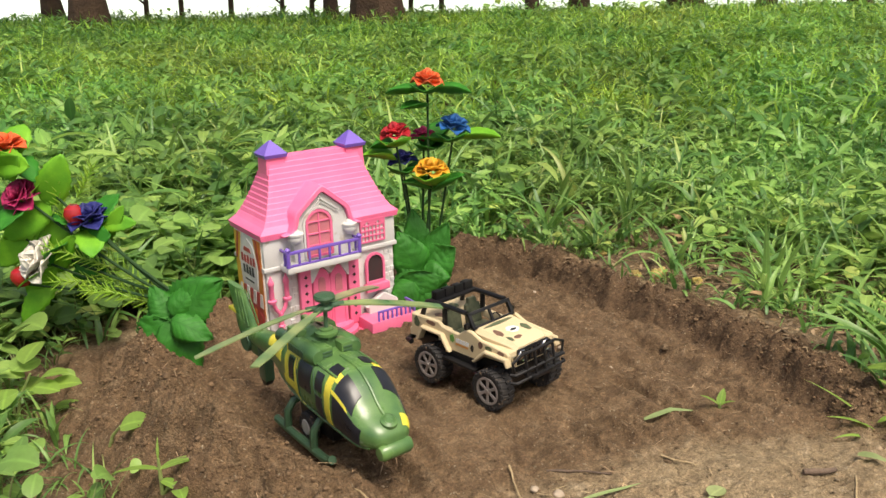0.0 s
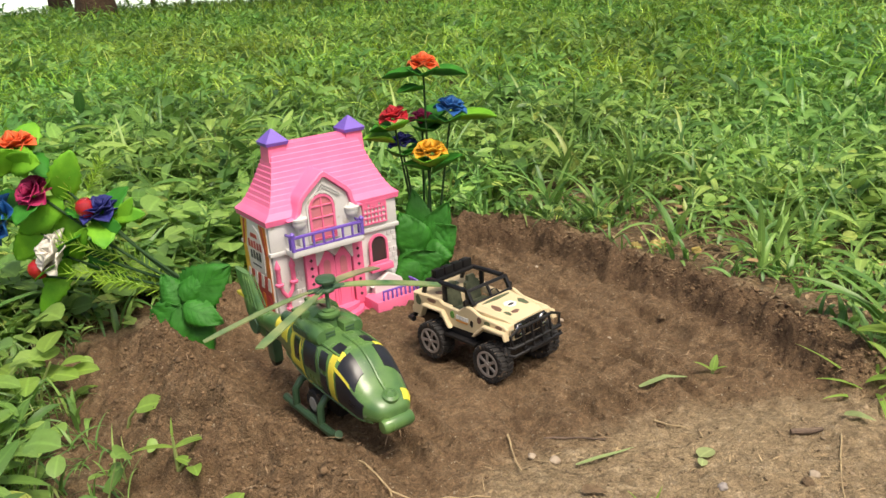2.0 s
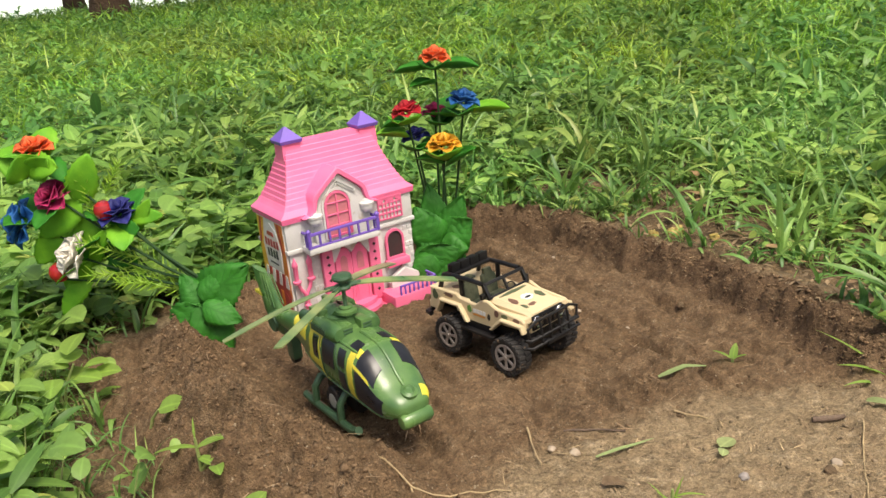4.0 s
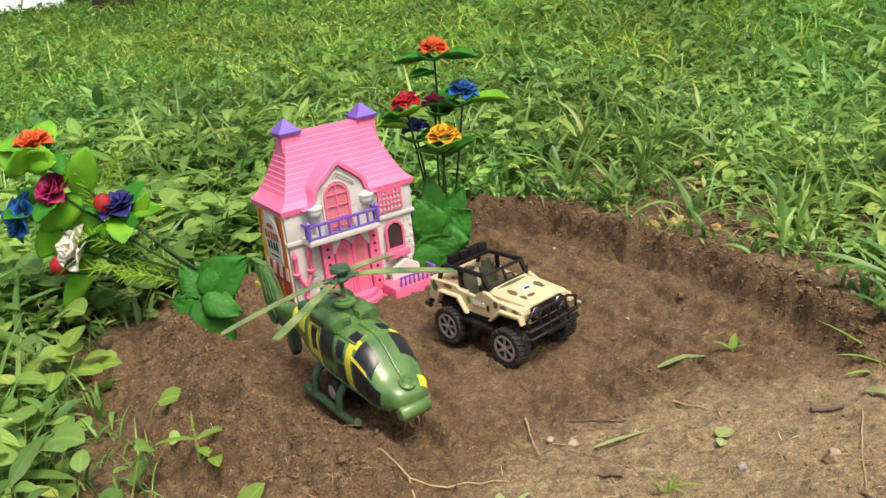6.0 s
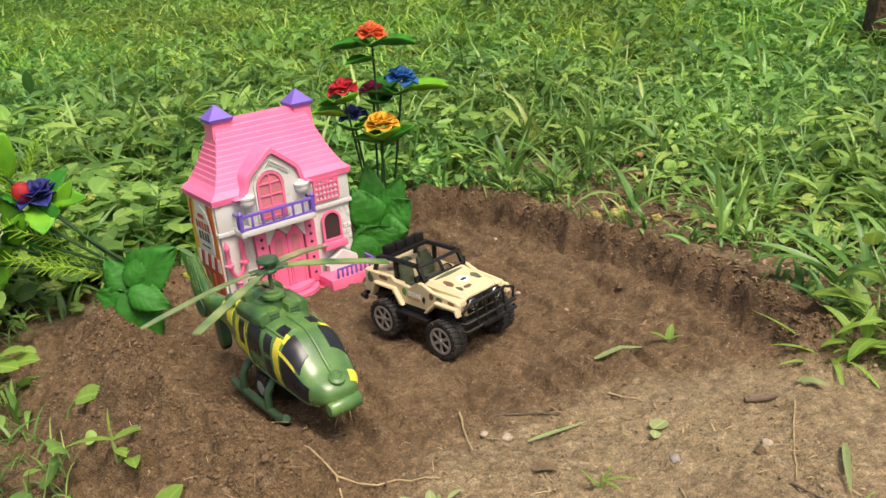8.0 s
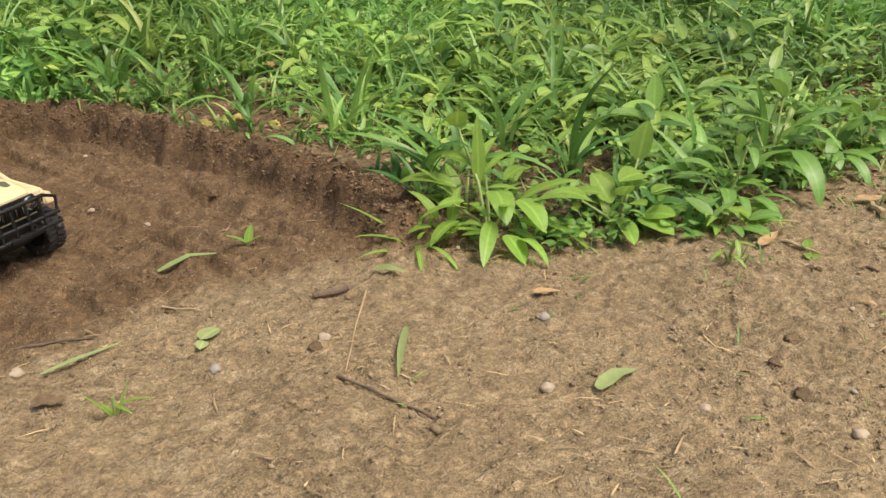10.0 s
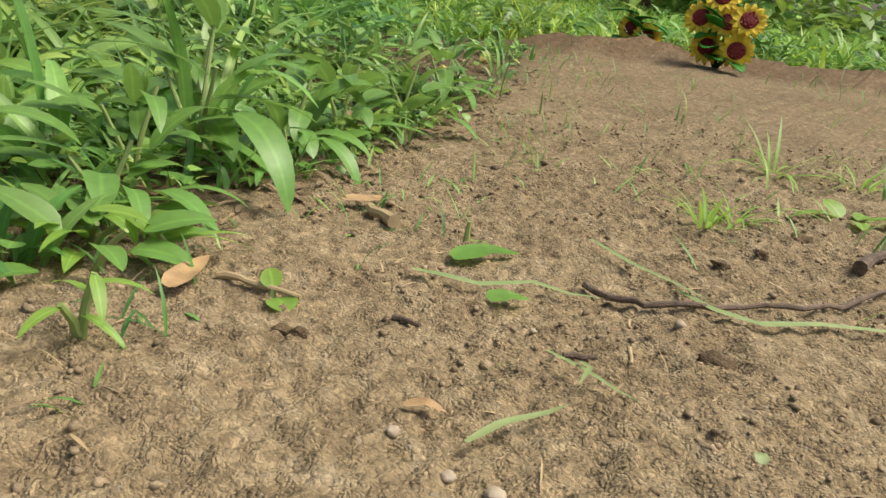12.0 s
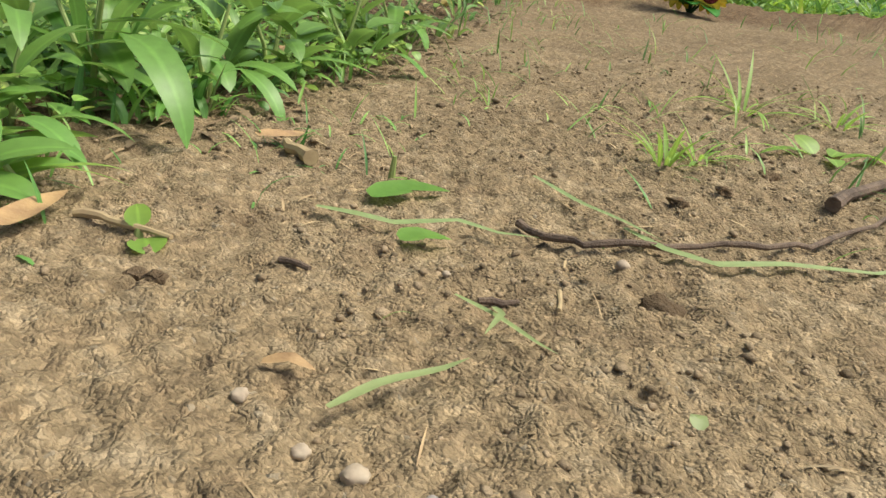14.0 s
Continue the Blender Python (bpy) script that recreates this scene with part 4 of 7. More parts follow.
# raised bricks on the lower wall
for r in range(9):
    for c in range(2):
        x = 0.1385 + 0.0055 * c + (0.002 if r % 2 else 0)
        if (r * 7 + c * 3) % 4 != 1:
            part("brick", bx(x, x + 0.0045, 0.0012, 0.003, 0.018 + 0.0066 * r, 0.0232 + 0.0066 * r, 0.0005, seg=1), WHITE, house)
for r in range(9):
    for c in range(2):
        x = 0.022 + 0.006 * c + (0.002 if r % 2 else 0)
        if (r * 5 + c * 2) % 3 != 1:
            part("brick", bx(x, x + 0.0048, 0.0012, 0.003, 0.012 + 0.0068 * r, 0.0174 + 0.0068 * r, 0.0005, seg=1), WHITE, house)
# planter box with a low fence and a small white gable behind
plant = part("planter_box", bx(0.1, 0.156, -0.033, -0.001, -0.008, 0.0105, 0.0012), PINK, house, "pink plastic planter box")
part("fence_rail", bx(0.108, 0.156, -0.0325, -0.0305, 0.0195, 0.0218, 0.0006), PURPLE, plant, "purple fence rail")
part("fence_rail", bx(0.1538, 0.156, -0.0325, -0.002, 0.0195, 0.0218, 0.0006), PURPLE, plant, "purple fence rail")
for k in range(9):
    x = 0.109 + 0.00565 * k
    part("fence_post", bx(x - 0.001, x + 0.001, -0.0324, -0.0306, 0.01, 0.02, 0.0003), PURPLE, plant, "purple fence post")
for k in range(5):
    y = -0.028 + 0.006 * k
    part("fence_post", bx(0.1539, 0.1559, y - 0.001, y + 0.001, 0.01, 0.02, 0.0003), PURPLE, plant, "purple fence post")
part("porch_gable", poly(bmesh.new(), [(0.112, 0.0), (0.15, 0.0), (0.15, 0.0165), (0.153, 0.0185), (0.131, 0.0315), (0.109, 0.0185), (0.112, 0.0165)], -0.008, 0.0, bevel=0.0008), WHITE, house)
# printed side panel
PRINT_W = mat("print_white", (0.78, 0.76, 0.7), None, 0.35, 60, 500)
PRINTS = [mat("print_" + n, c, None, 0.35, 60, 500) for n, c in (("green", (0.12, 0.3, 0.07)), ("red", (0.45, 0.05, 0.05)), ("yellow", (0.75, 0.45, 0.05)), ("brown", (0.22, 0.08, 0.04)), ("orange", (0.7, 0.22, 0.04)), ("dark", (0.05, 0.05, 0.05)))]
SIDE = Matrix(((0, 1, 0, 0), (-1, 0, 0, HD), (0, 0, 1, 0), (0, 0, 0, 1)))
sticker = part("side_print", poly(bmesh.new(), [(0.004, 0.007), (HD - 0.004, 0.007), (HD - 0.004, HE - 0.001), (0.004, HE - 0.001)], -0.0008, 0.001, SIDE), PRINT_W, house, "colourful printed side panel")
part("curtain", poly(bmesh.new(), [(0.005, 0.03), (0.018, 0.05), (0.013, 0.08), (0.022, 0.111), (0.005, 0.111)], -0.0013, 0, SIDE), PRINTS[2], sticker)
part("curtain", poly(bmesh.new(), [(0.069, 0.03), (0.058, 0.05), (0.061, 0.08), (0.052, 0.111), (0.069, 0.111)], -0.0013, 0, SIDE), PRINTS[4], sticker)
part("curtain", poly(bmesh.new(), [(0.006, 0.08), (0.01, 0.082), (0.017, 0.111), (0.013, 0.111)], -0.0017, 0, SIDE), PRINTS[1], sticker)
part("curtain", poly(bmesh.new(), [(0.066, 0.08), (0.063, 0.082), (0.057, 0.111), (0.061, 0.111)], -0.0017, 0, SIDE), PRINTS[1], sticker)
part("sign_board", poly(bmesh.new(), [(0.018, 0.058), (0.056, 0.058), (0.058, 0.085), (0.05, 0.102), (0.037, 0.108), (0.024, 0.102), (0.016, 0.085)], -0.0016, 0, SIDE), PRINT_W, sticker)
for k in range(7):
    x = 0.008 + 0.0083 * k
    part("awning_stripe", poly(bmesh.new(), [(x + 0.0035, 0.055), (x + 0.0085, 0.055), (x + 0.0085, 0.04), (x, 0.04)], -0.0018, 0, SIDE), PRINTS[1] if k % 2 else PRINT_W, sticker)
part("counter", poly(bmesh.new(), [(0.008, 0.009), (0.066, 0.009), (0.066, 0.04), (0.008, 0.04)], -0.0012, 0, SIDE), PRINTS[1], sticker)
for k in range(4):
    part("printed_bar", poly(bmesh.new(), [(0.014 + 0.014 * k, 0.012), (0.02 + 0.014 * k, 0.012), (0.02 + 0.014 * k, 0.034 - 0.004 * (k % 2)), (0.014 + 0.014 * k, 0.034)], -0.0016, 0, SIDE), PRINTS[(2, 0, 4, 1)[k]], sticker)
part("printed_bar", poly(bmesh.new(), [(0.028, 0.094), (0.046, 0.094), (0.044, 0.0985), (0.03, 0.0985)], -0.002, 0, SIDE), PRINTS[1], sticker)
for row, (z0, z1, n, x0) in enumerate(((0.0815, 0.0895, 5, 0.0205), (0.0695, 0.0785, 4, 0.0235))):
    for k in range(n):
        x = x0 + 0.0072 * k
        tall = 0.0 if (k + row) % 2 else 0.0008
        part("printed_bar", poly(bmesh.new(), [(x, z0), (x + 0.0052, z0), (x + 0.0046, z1 + tall), (x + 0.0006, z1 + tall)], -0.002, 0, SIDE), PRINTS[1] if row == 0 else PRINTS[5], sticker)
part("printed_bar", poly(bmesh.new(), [(0.027, 0.0625), (0.048, 0.0625), (0.048, 0.0642), (0.027, 0.0642)], -0.002, 0, SIDE), PRINTS[5], sticker)
# ---- toy off-road car ----
CREAM = mat("cream_plastic", (0.6, 0.49, 0.3), (0.55, 0.445, 0.27), 0.38, 30, 900, 0.05, 0.0003, wear=(0.3, 0.22, 0.13), wearcut=0.7)
BLACKP = mat("black_plastic", (0.007, 0.007, 0.008), (0.012, 0.011, 0.011), 0.4, 60, 900, 0.1, 0.0003, wear=(0.12, 0.085, 0.055), wearcut=0.72, spec=0.35)
TYRE = mat("tyre_rubber", (0.016, 0.015, 0.015), (0.025, 0.022, 0.02), 0.7, 80, 900, 0.25, 0.0004, wear=(0.17, 0.115, 0.07), wearcut=0.6)
RIM = mat("grey_rim", (0.36, 0.33, 0.31), (0.3, 0.27, 0.25), 0.38, 80, 900, 0.06, 0.0003, metal=0.35)
CHROME = mat("chrome", (0.65, 0.65, 0.66), None, 0.15, 80, 900, 0.02, 0.0002, metal=1.0)
SEATC = mat("camouflage_seat", (0.07, 0.075, 0.045), (0.02, 0.028, 0.016), 0.5, 160, 900, 0.1)
CAMO_G = mat("camouflage_green", (0.1, 0.12, 0.06), (0.08, 0.1, 0.055), 0.4, 90, 900, 0.05)
CAMO_B = mat("camouflage_brown", (0.17, 0.09, 0.065), (0.14, 0.075, 0.055), 0.4, 90, 900, 0.05)
S = 0.0172
JX, JY = 0.1825, 0.7835
jeep = thing("toy_car", pose(JX, JY, gz(JX, JY) + 0.001, 0, 0, -43.5), "cream camouflage open-top toy off-road car on soil", "toy car")
K = Matrix.Scale(S, 4)


def jpart(name, bm, material, parent=None, label="", **k):
    bmesh.ops.transform(bm, matrix=K, verts=bm.verts)
    return part(name, bm, material, parent or jeep, label, **k)


side = [(-3.85, 2.0), (-3.8, 3.25), (-1.75, 3.32), (-1.45, 3.12), (-0.35, 3.06), (0.15, 3.42), (0.55, 3.46), (1.2, 3.2), (2.85, 3.08), (3.05, 2.95), (3.05, 2.45), (2.92, 2.72), (1.7, 2.72), (1.0, 2.08), (-0.95, 2.02), (-1.45, 2.72), (-2.75, 2.72), (-3.1, 2.0)]
bm = bmesh.new()
poly(bm, side, 1.5, 1.72, bevel=0.05)
poly(bm, side, -1.72, -1.5, bevel=0.05)
body = jpart("body", bm, CREAM, label="cream plastic car body", sharp=30)
bm = bmesh.new()
box(bm, -3.86, -3.6, -1.55, 1.55, 2.0, 3.24, 0.05)
box(bm, -3.7, -1.85, -1.55, 1.55, 3.02, 3.22, 0.05)
box(bm, -1.95, -1.8, -1.55, 1.55, 2.2, 3.2, 0.04)
box(bm, -3.95, -3.7, -1.72, 1.72, 2.0, 2.42, 0.06)
jpart("rear_tub", bm, CREAM, body)
# bonnet, raised between the wings
bm = bmesh.new()
loft(bm, [[(0.45, -1.42, 2.2), (0.45, 1.42, 2.2), (0.45, 1.42, 3.3), (0.45, 1.2, 3.52), (0.45, -1.2, 3.52), (0.45, -1.42, 3.3)], [(2.6, -1.22, 2.2), (2.6, 1.22, 2.2), (2.6, 1.22, 3.16), (2.6, 1.02, 3.34), (2.6, -1.02, 3.34), (2.6, -1.22, 3.16)], [(3.0, -1.16, 2.2), (3.0, 1.16, 2.2), (3.0, 1.16, 3.0), (3.0, 0.95, 3.16), (3.0, -0.95, 3.16), (3.0, -1.16, 3.0)]])
jpart("bonnet", bm, CREAM, body, sharp=30)
for s in (-1, 1):
    bm = bmesh.new()
    box(bm, 1.1, 3.0, min(s * 1.0, s * 1.6), max(s * 1.0, s * 1.6), 2.72, 3.06, 0.05)
    jpart("wing", bm, CREAM, body)
    jpart("rear_wing", bx(-3.2, -1.0, min(s * 1.4, s * 1.6), max(s * 1.4, s * 1.6), 2.72, 3.1, 0.04), CREAM, body)
for s in (-1, 1):
    for xs in (((-3.3, 2.0), (-2.85, 2.84), (-1.35, 2.84), (-0.75, 2.02), (-0.95, 2.0), (-1.45, 2.7), (-2.75, 2.7), (-3.1, 2.0)), ((0.8, 2.06), (1.6, 2.84), (3.02, 2.84), (3.16, 2.45), (3.04, 2.42), (2.9, 2.7), (1.7, 2.7), (1.0, 2.06))):
        jpart("wheel_arch", poly(bmesh.new(), xs, min(s * 1.6, s * 1.98), max(s * 1.6, s * 1.98), bevel=0.04), CREAM, body)
jpart("underbody", box(box(bx(-3.5, 2.9, -1.35, 1.35, 1.35, 2.15, 0.1), -2.5, -1.7, -1.6, 1.6, 0.85, 1.15, 0.05), 1.7, 2.5, -1.6, 1.6, 0.85, 1.15, 0.05), BLACKP, label="black plastic chassis")
jpart("cabin_floor", bx(-1.9, 0.6, -1.5, 1.5, 2.15, 2.35), BLACKP)
jpart("dashboard", bx(0.15, 0.5, -1.4, 1.4, 2.7, 3.35, 0.06), SEATC)
jpart("steering_wheel", lathe(bmesh.new(), [(0.3, -0.04), (0.36, -0.04), (0.36, 0.04), (0.3, 0.04), (0.3, -0.04)], 16, Matrix.Translation((0.0, 0.7, 3.25)) @ Matrix.Rotation(1.1, 4, "Y"), "z", False), BLACKP)
for s in (-0.72, 0.72):
    seat = jpart("seat", bx(-1.35, -0.4, s - 0.5, s + 0.5, 2.35, 2.75, 0.1), SEATC)
    bm = loft(bmesh.new(), [[(-1.5 - 0.25 * f - d, s + w * y, 2.6 + 1.35 * f) for y, d in ((-0.5, 0), (0.5, 0), (0.5, 0.2), (-0.5, 0.2))] for f, w in ((0, 1), (0.6, 1), (0.75, 0.95), (0.8, 0.6), (1.0, 0.5))])
    jpart("seat_back", bm, SEATC, seat)
for s in (-1, 1):
    jpart("running_board", box(bx(-1.15, 1.15, min(s * 1.4, s * 2.1), max(s * 1.4, s * 2.1), 1.6, 1.75, 0.06), -0.95, 0.95, min(s * 1.4, s * 1.75), max(s * 1.4, s * 1.75), 1.7, 2.1, 0.05), BLACKP)
# roll cage and windscreen frame
for s in (-1, 1):
    y = 1.45 * s
    jpart("roll_bar", tube(bmesh.new(), [(-3.25, y, 3.15), (-3.02, y * 0.97, 3.85), (-2.9, y * 0.96, 4.02), (-2.65, y * 0.95, 4.1), (-1.2, y * 0.95, 4.15), (-0.05, y * 0.95, 4.15)], 0.13, 10), BLACKP)
    jpart("cage_post", bx(-1.75, -1.48, min(y * 0.9, y), max(y * 0.9, y), 3.1, 4.12, 0.04), BLACKP)
    jpart("mirror", bx(0.1, 0.3, min(y * 1.0, y * 1.22), max(y * 1.0, y * 1.22), 3.45, 3.75, 0.05), BLACKP)
wf = bmesh.new()
Mw = Matrix.Translation((0.5, 0, 3.42)) @ Matrix.Rotation(radians(-30), 4, "Y")
for b in ((-0.1, 0.1, -1.5, -1.3, 0, 0.9), (-0.1, 0.1, 1.3, 1.5, 0, 0.9), (-0.1, 0.1, -1.5, 1.5, 0.72, 0.9), (-0.1, 0.1, -1.5, 1.5, 0.0, 0.16), (-0.07, 0.07, -0.07, 0.07, 0, 0.85)):
    box(wf, *b, bevel=0.04, m=Mw)
jpart("windscreen_frame", wf, BLACKP)
bar = jpart("light_bar", box(bx(-2.75, -2.05, -1.42, 1.42, 4.06, 4.22, 0.05), -2.6, -2.25, -1.2, 1.2, 3.95, 4.1, 0.04), BLACKP, label="black roof light bar with four lamps")
for k in range(4):
    y = -1.02 + 0.68 * k
    jpart("roof_lamp", box(bx(-2.7, -2.4, y - 0.27, y + 0.27, 4.2, 4.62, 0.05), -2.42, -2.28, y - 0.3, y + 0.3, 4.18, 4.66, 0.03), BLACKP, bar)
# grille, lamps, bull bar
gr = jpart("grille", bx(2.98, 3.1, -1.12, 1.12, 2.3, 3.08, 0.04), BLACKP)
for k in range(7):
    y = -0.48 + 0.16 * k
    jpart("grille_slat", bx(3.08, 3.16, y - 0.035, y + 0.035, 2.42, 2.98, 0.02), CHROME if k % 2 == 0 else BLACKP, gr)
for s in (-1, 1):
    hl = jpart("headlight", lathe(bmesh.new(), [(0.27, 3.05), (0.3, 3.14), (0.27, 3.2), (0.22, 3.18), (0.02, 3.24)], 18, Matrix.Translation((0, s * 0.85, 2.76)), "x"), CHROME)
    jpart("indicator", bx(2.98, 3.12, min(s * 1.2, s * 1.5), max(s * 1.2, s * 1.5), 2.6, 2.85, 0.04), CHROME)
bb = bmesh.new()
for zz, w, xx in ((3.0, 1.0, 3.45), (2.15, 1.9, 3.55), (1.75, 1.9, 3.6)):
    tube(bb, [(xx - 0.25, -w, zz), (xx, -w * 0.93, zz), (xx, w * 0.93, zz), (xx - 0.25, w, zz)], 0.08, 8)
for y in (-1.0, -0.35, 0.35, 1.0):
    tube(bb, [(3.6, y, 1.7), (3.52, y, 2.5), (3.42, y, 3.05 if abs(y) < 0.9 else 2.95)], 0.07, 8)
for s in (-1, 1):
    tube(bb, [(3.5, s * 1.0, 2.15), (3.45, s * 1.75, 2.2), (3.4, s * 1.85, 2.75), (3.42, s * 1.2, 3.02), (3.45, s * 0.95, 3.02)], 0.075, 8)
    tube(bb, [(3.5, s * 0.7, 1.75), (2.7, s * 0.7, 1.9)], 0.13, 8)
box(bb, 3.35, 3.75, -0.75, 0.75, 1.62, 1.82, 0.05)
jpart("bull_bar", bb, BLACKP, label="black front bull bar and bumper")
rb = tube(bmesh.new(), [(-3.6, -1.95, 1.75), (-3.95, -1.9, 1.75), (-4.05, -0.95, 1.8), (-4.05, 0.95, 1.8), (-3.95, 1.9, 1.75), (-3.6, 1.95, 1.75)], 0.15, 10)
box(rb, -4.0, -3.3, -1.3, 1.3, 1.55, 1.95, 0.06)
for y in (-0.95, 0.95):
    box(rb, -4.22, -3.9, y - 0.09, y + 0.09, 1.6, 2.0, 0.03)
jpart("rear_bumper", rb, BLACKP)
can = bx(-4.28, -3.84, -0.62, 0.62, 2.3, 3.3, 0.08)
for y in (-0.35, 0.0, 0.35):
    tube(can, [(-4.06, y, 3.28), (-4.06, y, 3.5)], [0.1, 0.08], 10)
for zz in (2.55, 2.75, 2.95):
    box(can, -4.32, -4.26, -0.4, 0.4, zz - 0.04, zz + 0.04, 0.02)
jpart("fuel_can", can, BLACKP, label="black ribbed fuel can on the tail")
# tail lamps and plate
PR = {n: mat("paint_" + n, c, None, 0.3, 60, 700) for n, c in (("green", (0.03, 0.16, 0.06)), ("blue", (0.04, 0.1, 0.35)), ("orange", (0.6, 0.25, 0.05)), ("yellow", (0.75, 0.6, 0.06)), ("black", (0.015, 0.015, 0.015)), ("white", (0.72, 0.72, 0.7)), ("leaf", (0.1, 0.28, 0.05)))}
for s in (-1, 1):
    tl = jpart("tail_lamp", bx(-3.9, -3.85, s * 1.3 - 0.2, s * 1.3 + 0.2, 2.65, 3.18, 0.02), PR["black"])
    for yy, zz, c in ((0.0, 3.03, "green"), (-0.09, 2.79, "orange"), (0.09, 2.79, "blue")):
        h = 0.09 if zz < 3 else 0.16
        jpart("lens", bx(-3.93, -3.89, s * 1.3 + yy - (0.08 if zz < 3 else 0.17), s * 1.3 + yy + (0.08 if zz < 3 else 0.17), zz - 0.11, zz + 0.11, 0.02), PR[c], tl)
pl = jpart("plate", bx(-3.89, -3.84, 0.62, 1.06, 2.78, 3.12, 0.02), PR["yellow"], label="yellow plate with dark bars")
for k in range(3):
    jpart("printed_bar", bx(-3.91, -3.88, 0.67 + 0.13 * k, 0.73 + 0.13 * k, 2.85, 3.05), PR["black"], pl)
jpart("brown_patch", bx(-3.885, -3.84, -1.05, -0.62, 2.72, 3.08, 0.02), CAMO_B)


def blob(cx, cz, w, h, seed, n=14):
    q = random.Random(seed)
    return [(cx + w * math.cos(6.2832 * k / n) * q.uniform(0.7, 1.1), cz + h * math.sin(6.2832 * k / n) * q.uniform(0.7, 1.1)) for k in range(n)]


for s in (-1, 1):
    d = (-1.732, -1.71) if s < 0 else (1.71, 1.732)
    for cx, cz, w, h, c in ((-3.4, 2.85, 0.24, 0.34, CAMO_G), (-2.3, 3.1, 0.4, 0.13, CAMO_B), (1.2, 2.95, 0.2, 0.2, CAMO_B), (1.75, 2.9, 0.24, 0.2, CAMO_G), (2.55, 2.93, 0.26, 0.12, CAMO_B)):
        jpart("camouflage_patch", poly(bmesh.new(), blob(cx, cz, w, h, int(cx * 50)), *d), c, body)
    e = (-1.738, -1.72) if s < 0 else (1.72, 1.738)
    lg = jpart("logo", poly(bmesh.new(), blob(-0.75, 2.72, 0.17, 0.24, 3), *e), PR["leaf"], body, "small printed side logo of plain shapes")
    for k in range(4):
        jpart("white_shape", poly(bmesh.new(), [(-0.48 + 0.23 * k, 2.6), (-0.3 + 0.23 * k, 2.6), (-0.28 + 0.23 * k, 2.82), (-0.46 + 0.23 * k, 2.82)], *e), PR["white"], lg)
    jpart("orange_shape", poly(bmesh.new(), [(-0.5, 2.46), (0.35, 2.46), (0.37, 2.55), (-0.48, 2.55)], *e), PR["orange"], lg)
    jpart("dark_shape", poly(bmesh.new(), blob(0.64, 2.62, 0.12, 0.2, 17, 9), *e), PR["black"], lg)
for cx, cy, w, h, c in ((1.6, -0.85, 0.42, 0.2, CAMO_B), (1.9, 0.75, 0.4, 0.22, CAMO_G), (0.8, 0.0, 0.14, 1.0, CAMO_G), (2.4, -0.35, 0.16, 0.28, CAMO_B), (2.35, -0.85, 0.26, 0.14, CAMO_G)):
    zz = 3.52 - 0.084 * (cx - 0.45) + 0.004
    m = Matrix.Translation((0, 0, zz)) @ Matrix.Rotation(radians(0), 4, "Y")
    bm = loft(bmesh.new(), [[(a, b, 3.52 - 0.0837 * (a - 0.45) + o) for a, b in blob(cx, cy, w, h, int(cx * 31))] for o in (-0.02, 0.015)])
    jpart("camouflage_patch", bm, c, body)
bm = loft(bmesh.new(), [[(a, b, 3.52 - 0.0837 * (a - 0.45) + o) for a, b in blob(1.7, 0.05, 0.36, 0.42, 9, 18)] for o in (-0.02, 0.012)])
jpart("bonnet_emblem", bm, PR["white"], body)
bm = loft(bmesh.new(), [[(a, b, 3.52 - 0.0837 * (a - 0.45) + o) for a, b in blob(1.75, 0.05, 0.1, 0.24, 12, 9)] for o in (0.0, 0.024)])
jpart("bonnet_emblem", bm, PR["black"], body)
for cx, cy, w, h, c in ((-2.5, -0.9, 0.4, 0.25, CAMO_B), (-3.0, 0.6, 0.35, 0.3, CAMO_G)):
    jpart("camouflage_patch", loft(bmesh.new(), [[(a, b, zz) for a, b in blob(cx, cy, w, h, int(cx * 31))] for zz in (3.2, 3.232)]), c, body)
# wheels
bm = lathe(bmesh.new(), [(0.6, -0.36), (0.72, -0.42), (0.9, -0.43), (0.97, -0.36), (0.97, 0.36), (0.9, 0.43), (0.72, 0.42), (0.6, 0.36)], 36, None, "y", False)
for k in range(22):
    a = 6.2832 * k / 22
    for s in (-1, 1):
        m = Matrix.Rotation(a + 0.07 * s, 4, "Y") @ Matrix.Translation((0, s * 0.22, 0.97)) @ Matrix.Rotation(0.25 * s, 4, "Z")
        box(bm, -0.085, 0.085, -0.215, 0.215, -0.03, 0.055, 0.012, m, 1)
        m = Matrix.Rotation(a + 0.14 + 0.07 * s, 4, "Y") @ Matrix.Translation((0, s * 0.41, 0.9))
        box(bm, -0.06, 0.06, -0.05, 0.045, -0.08, 0.07, 0.01, m, 1)
bmesh.ops.transform(bm, matrix=K, verts=bm.verts)
tyre_me = part("tyre", bm, TYRE, jeep, sharp=30)
rimb = lathe(bmesh.new(), [(0.58, -0.44), (0.64, -0.455), (0.7, -0.44), (0.7, -0.36), (0.6, -0.34), (0.58, -0.44)], 36, None, "y", False)
for k in range(6):
    m = Matrix.Rotation(6.2832 * k / 6, 4, "Y")
    poly(rimb, [(-0.055, 0.12), (0.055, 0.12), (0.095, 0.62), (-0.095, 0.62)], -0.43, -0.36, m, 0.015)
lathe(rimb, [(0.01, -0.47), (0.1, -0.47), (0.11, -0.44), (0.19, -0.43), (0.2, -0.36), (0.01, -0.35)], 16, None, "y")
bmesh.ops.transform(rimb, matrix=K, verts=rimb.verts)
rim_me = part("rim", rimb, RIM, tyre_me, "grey six-spoke rim")
back = lathe(bmesh.new(), [(0.01, -0.3), (0.62, -0.3), (0.62, 0.3), (0.01, 0.3)], 24, None, "y")
bmesh.ops.transform(back, matrix=K, verts=back.verts)
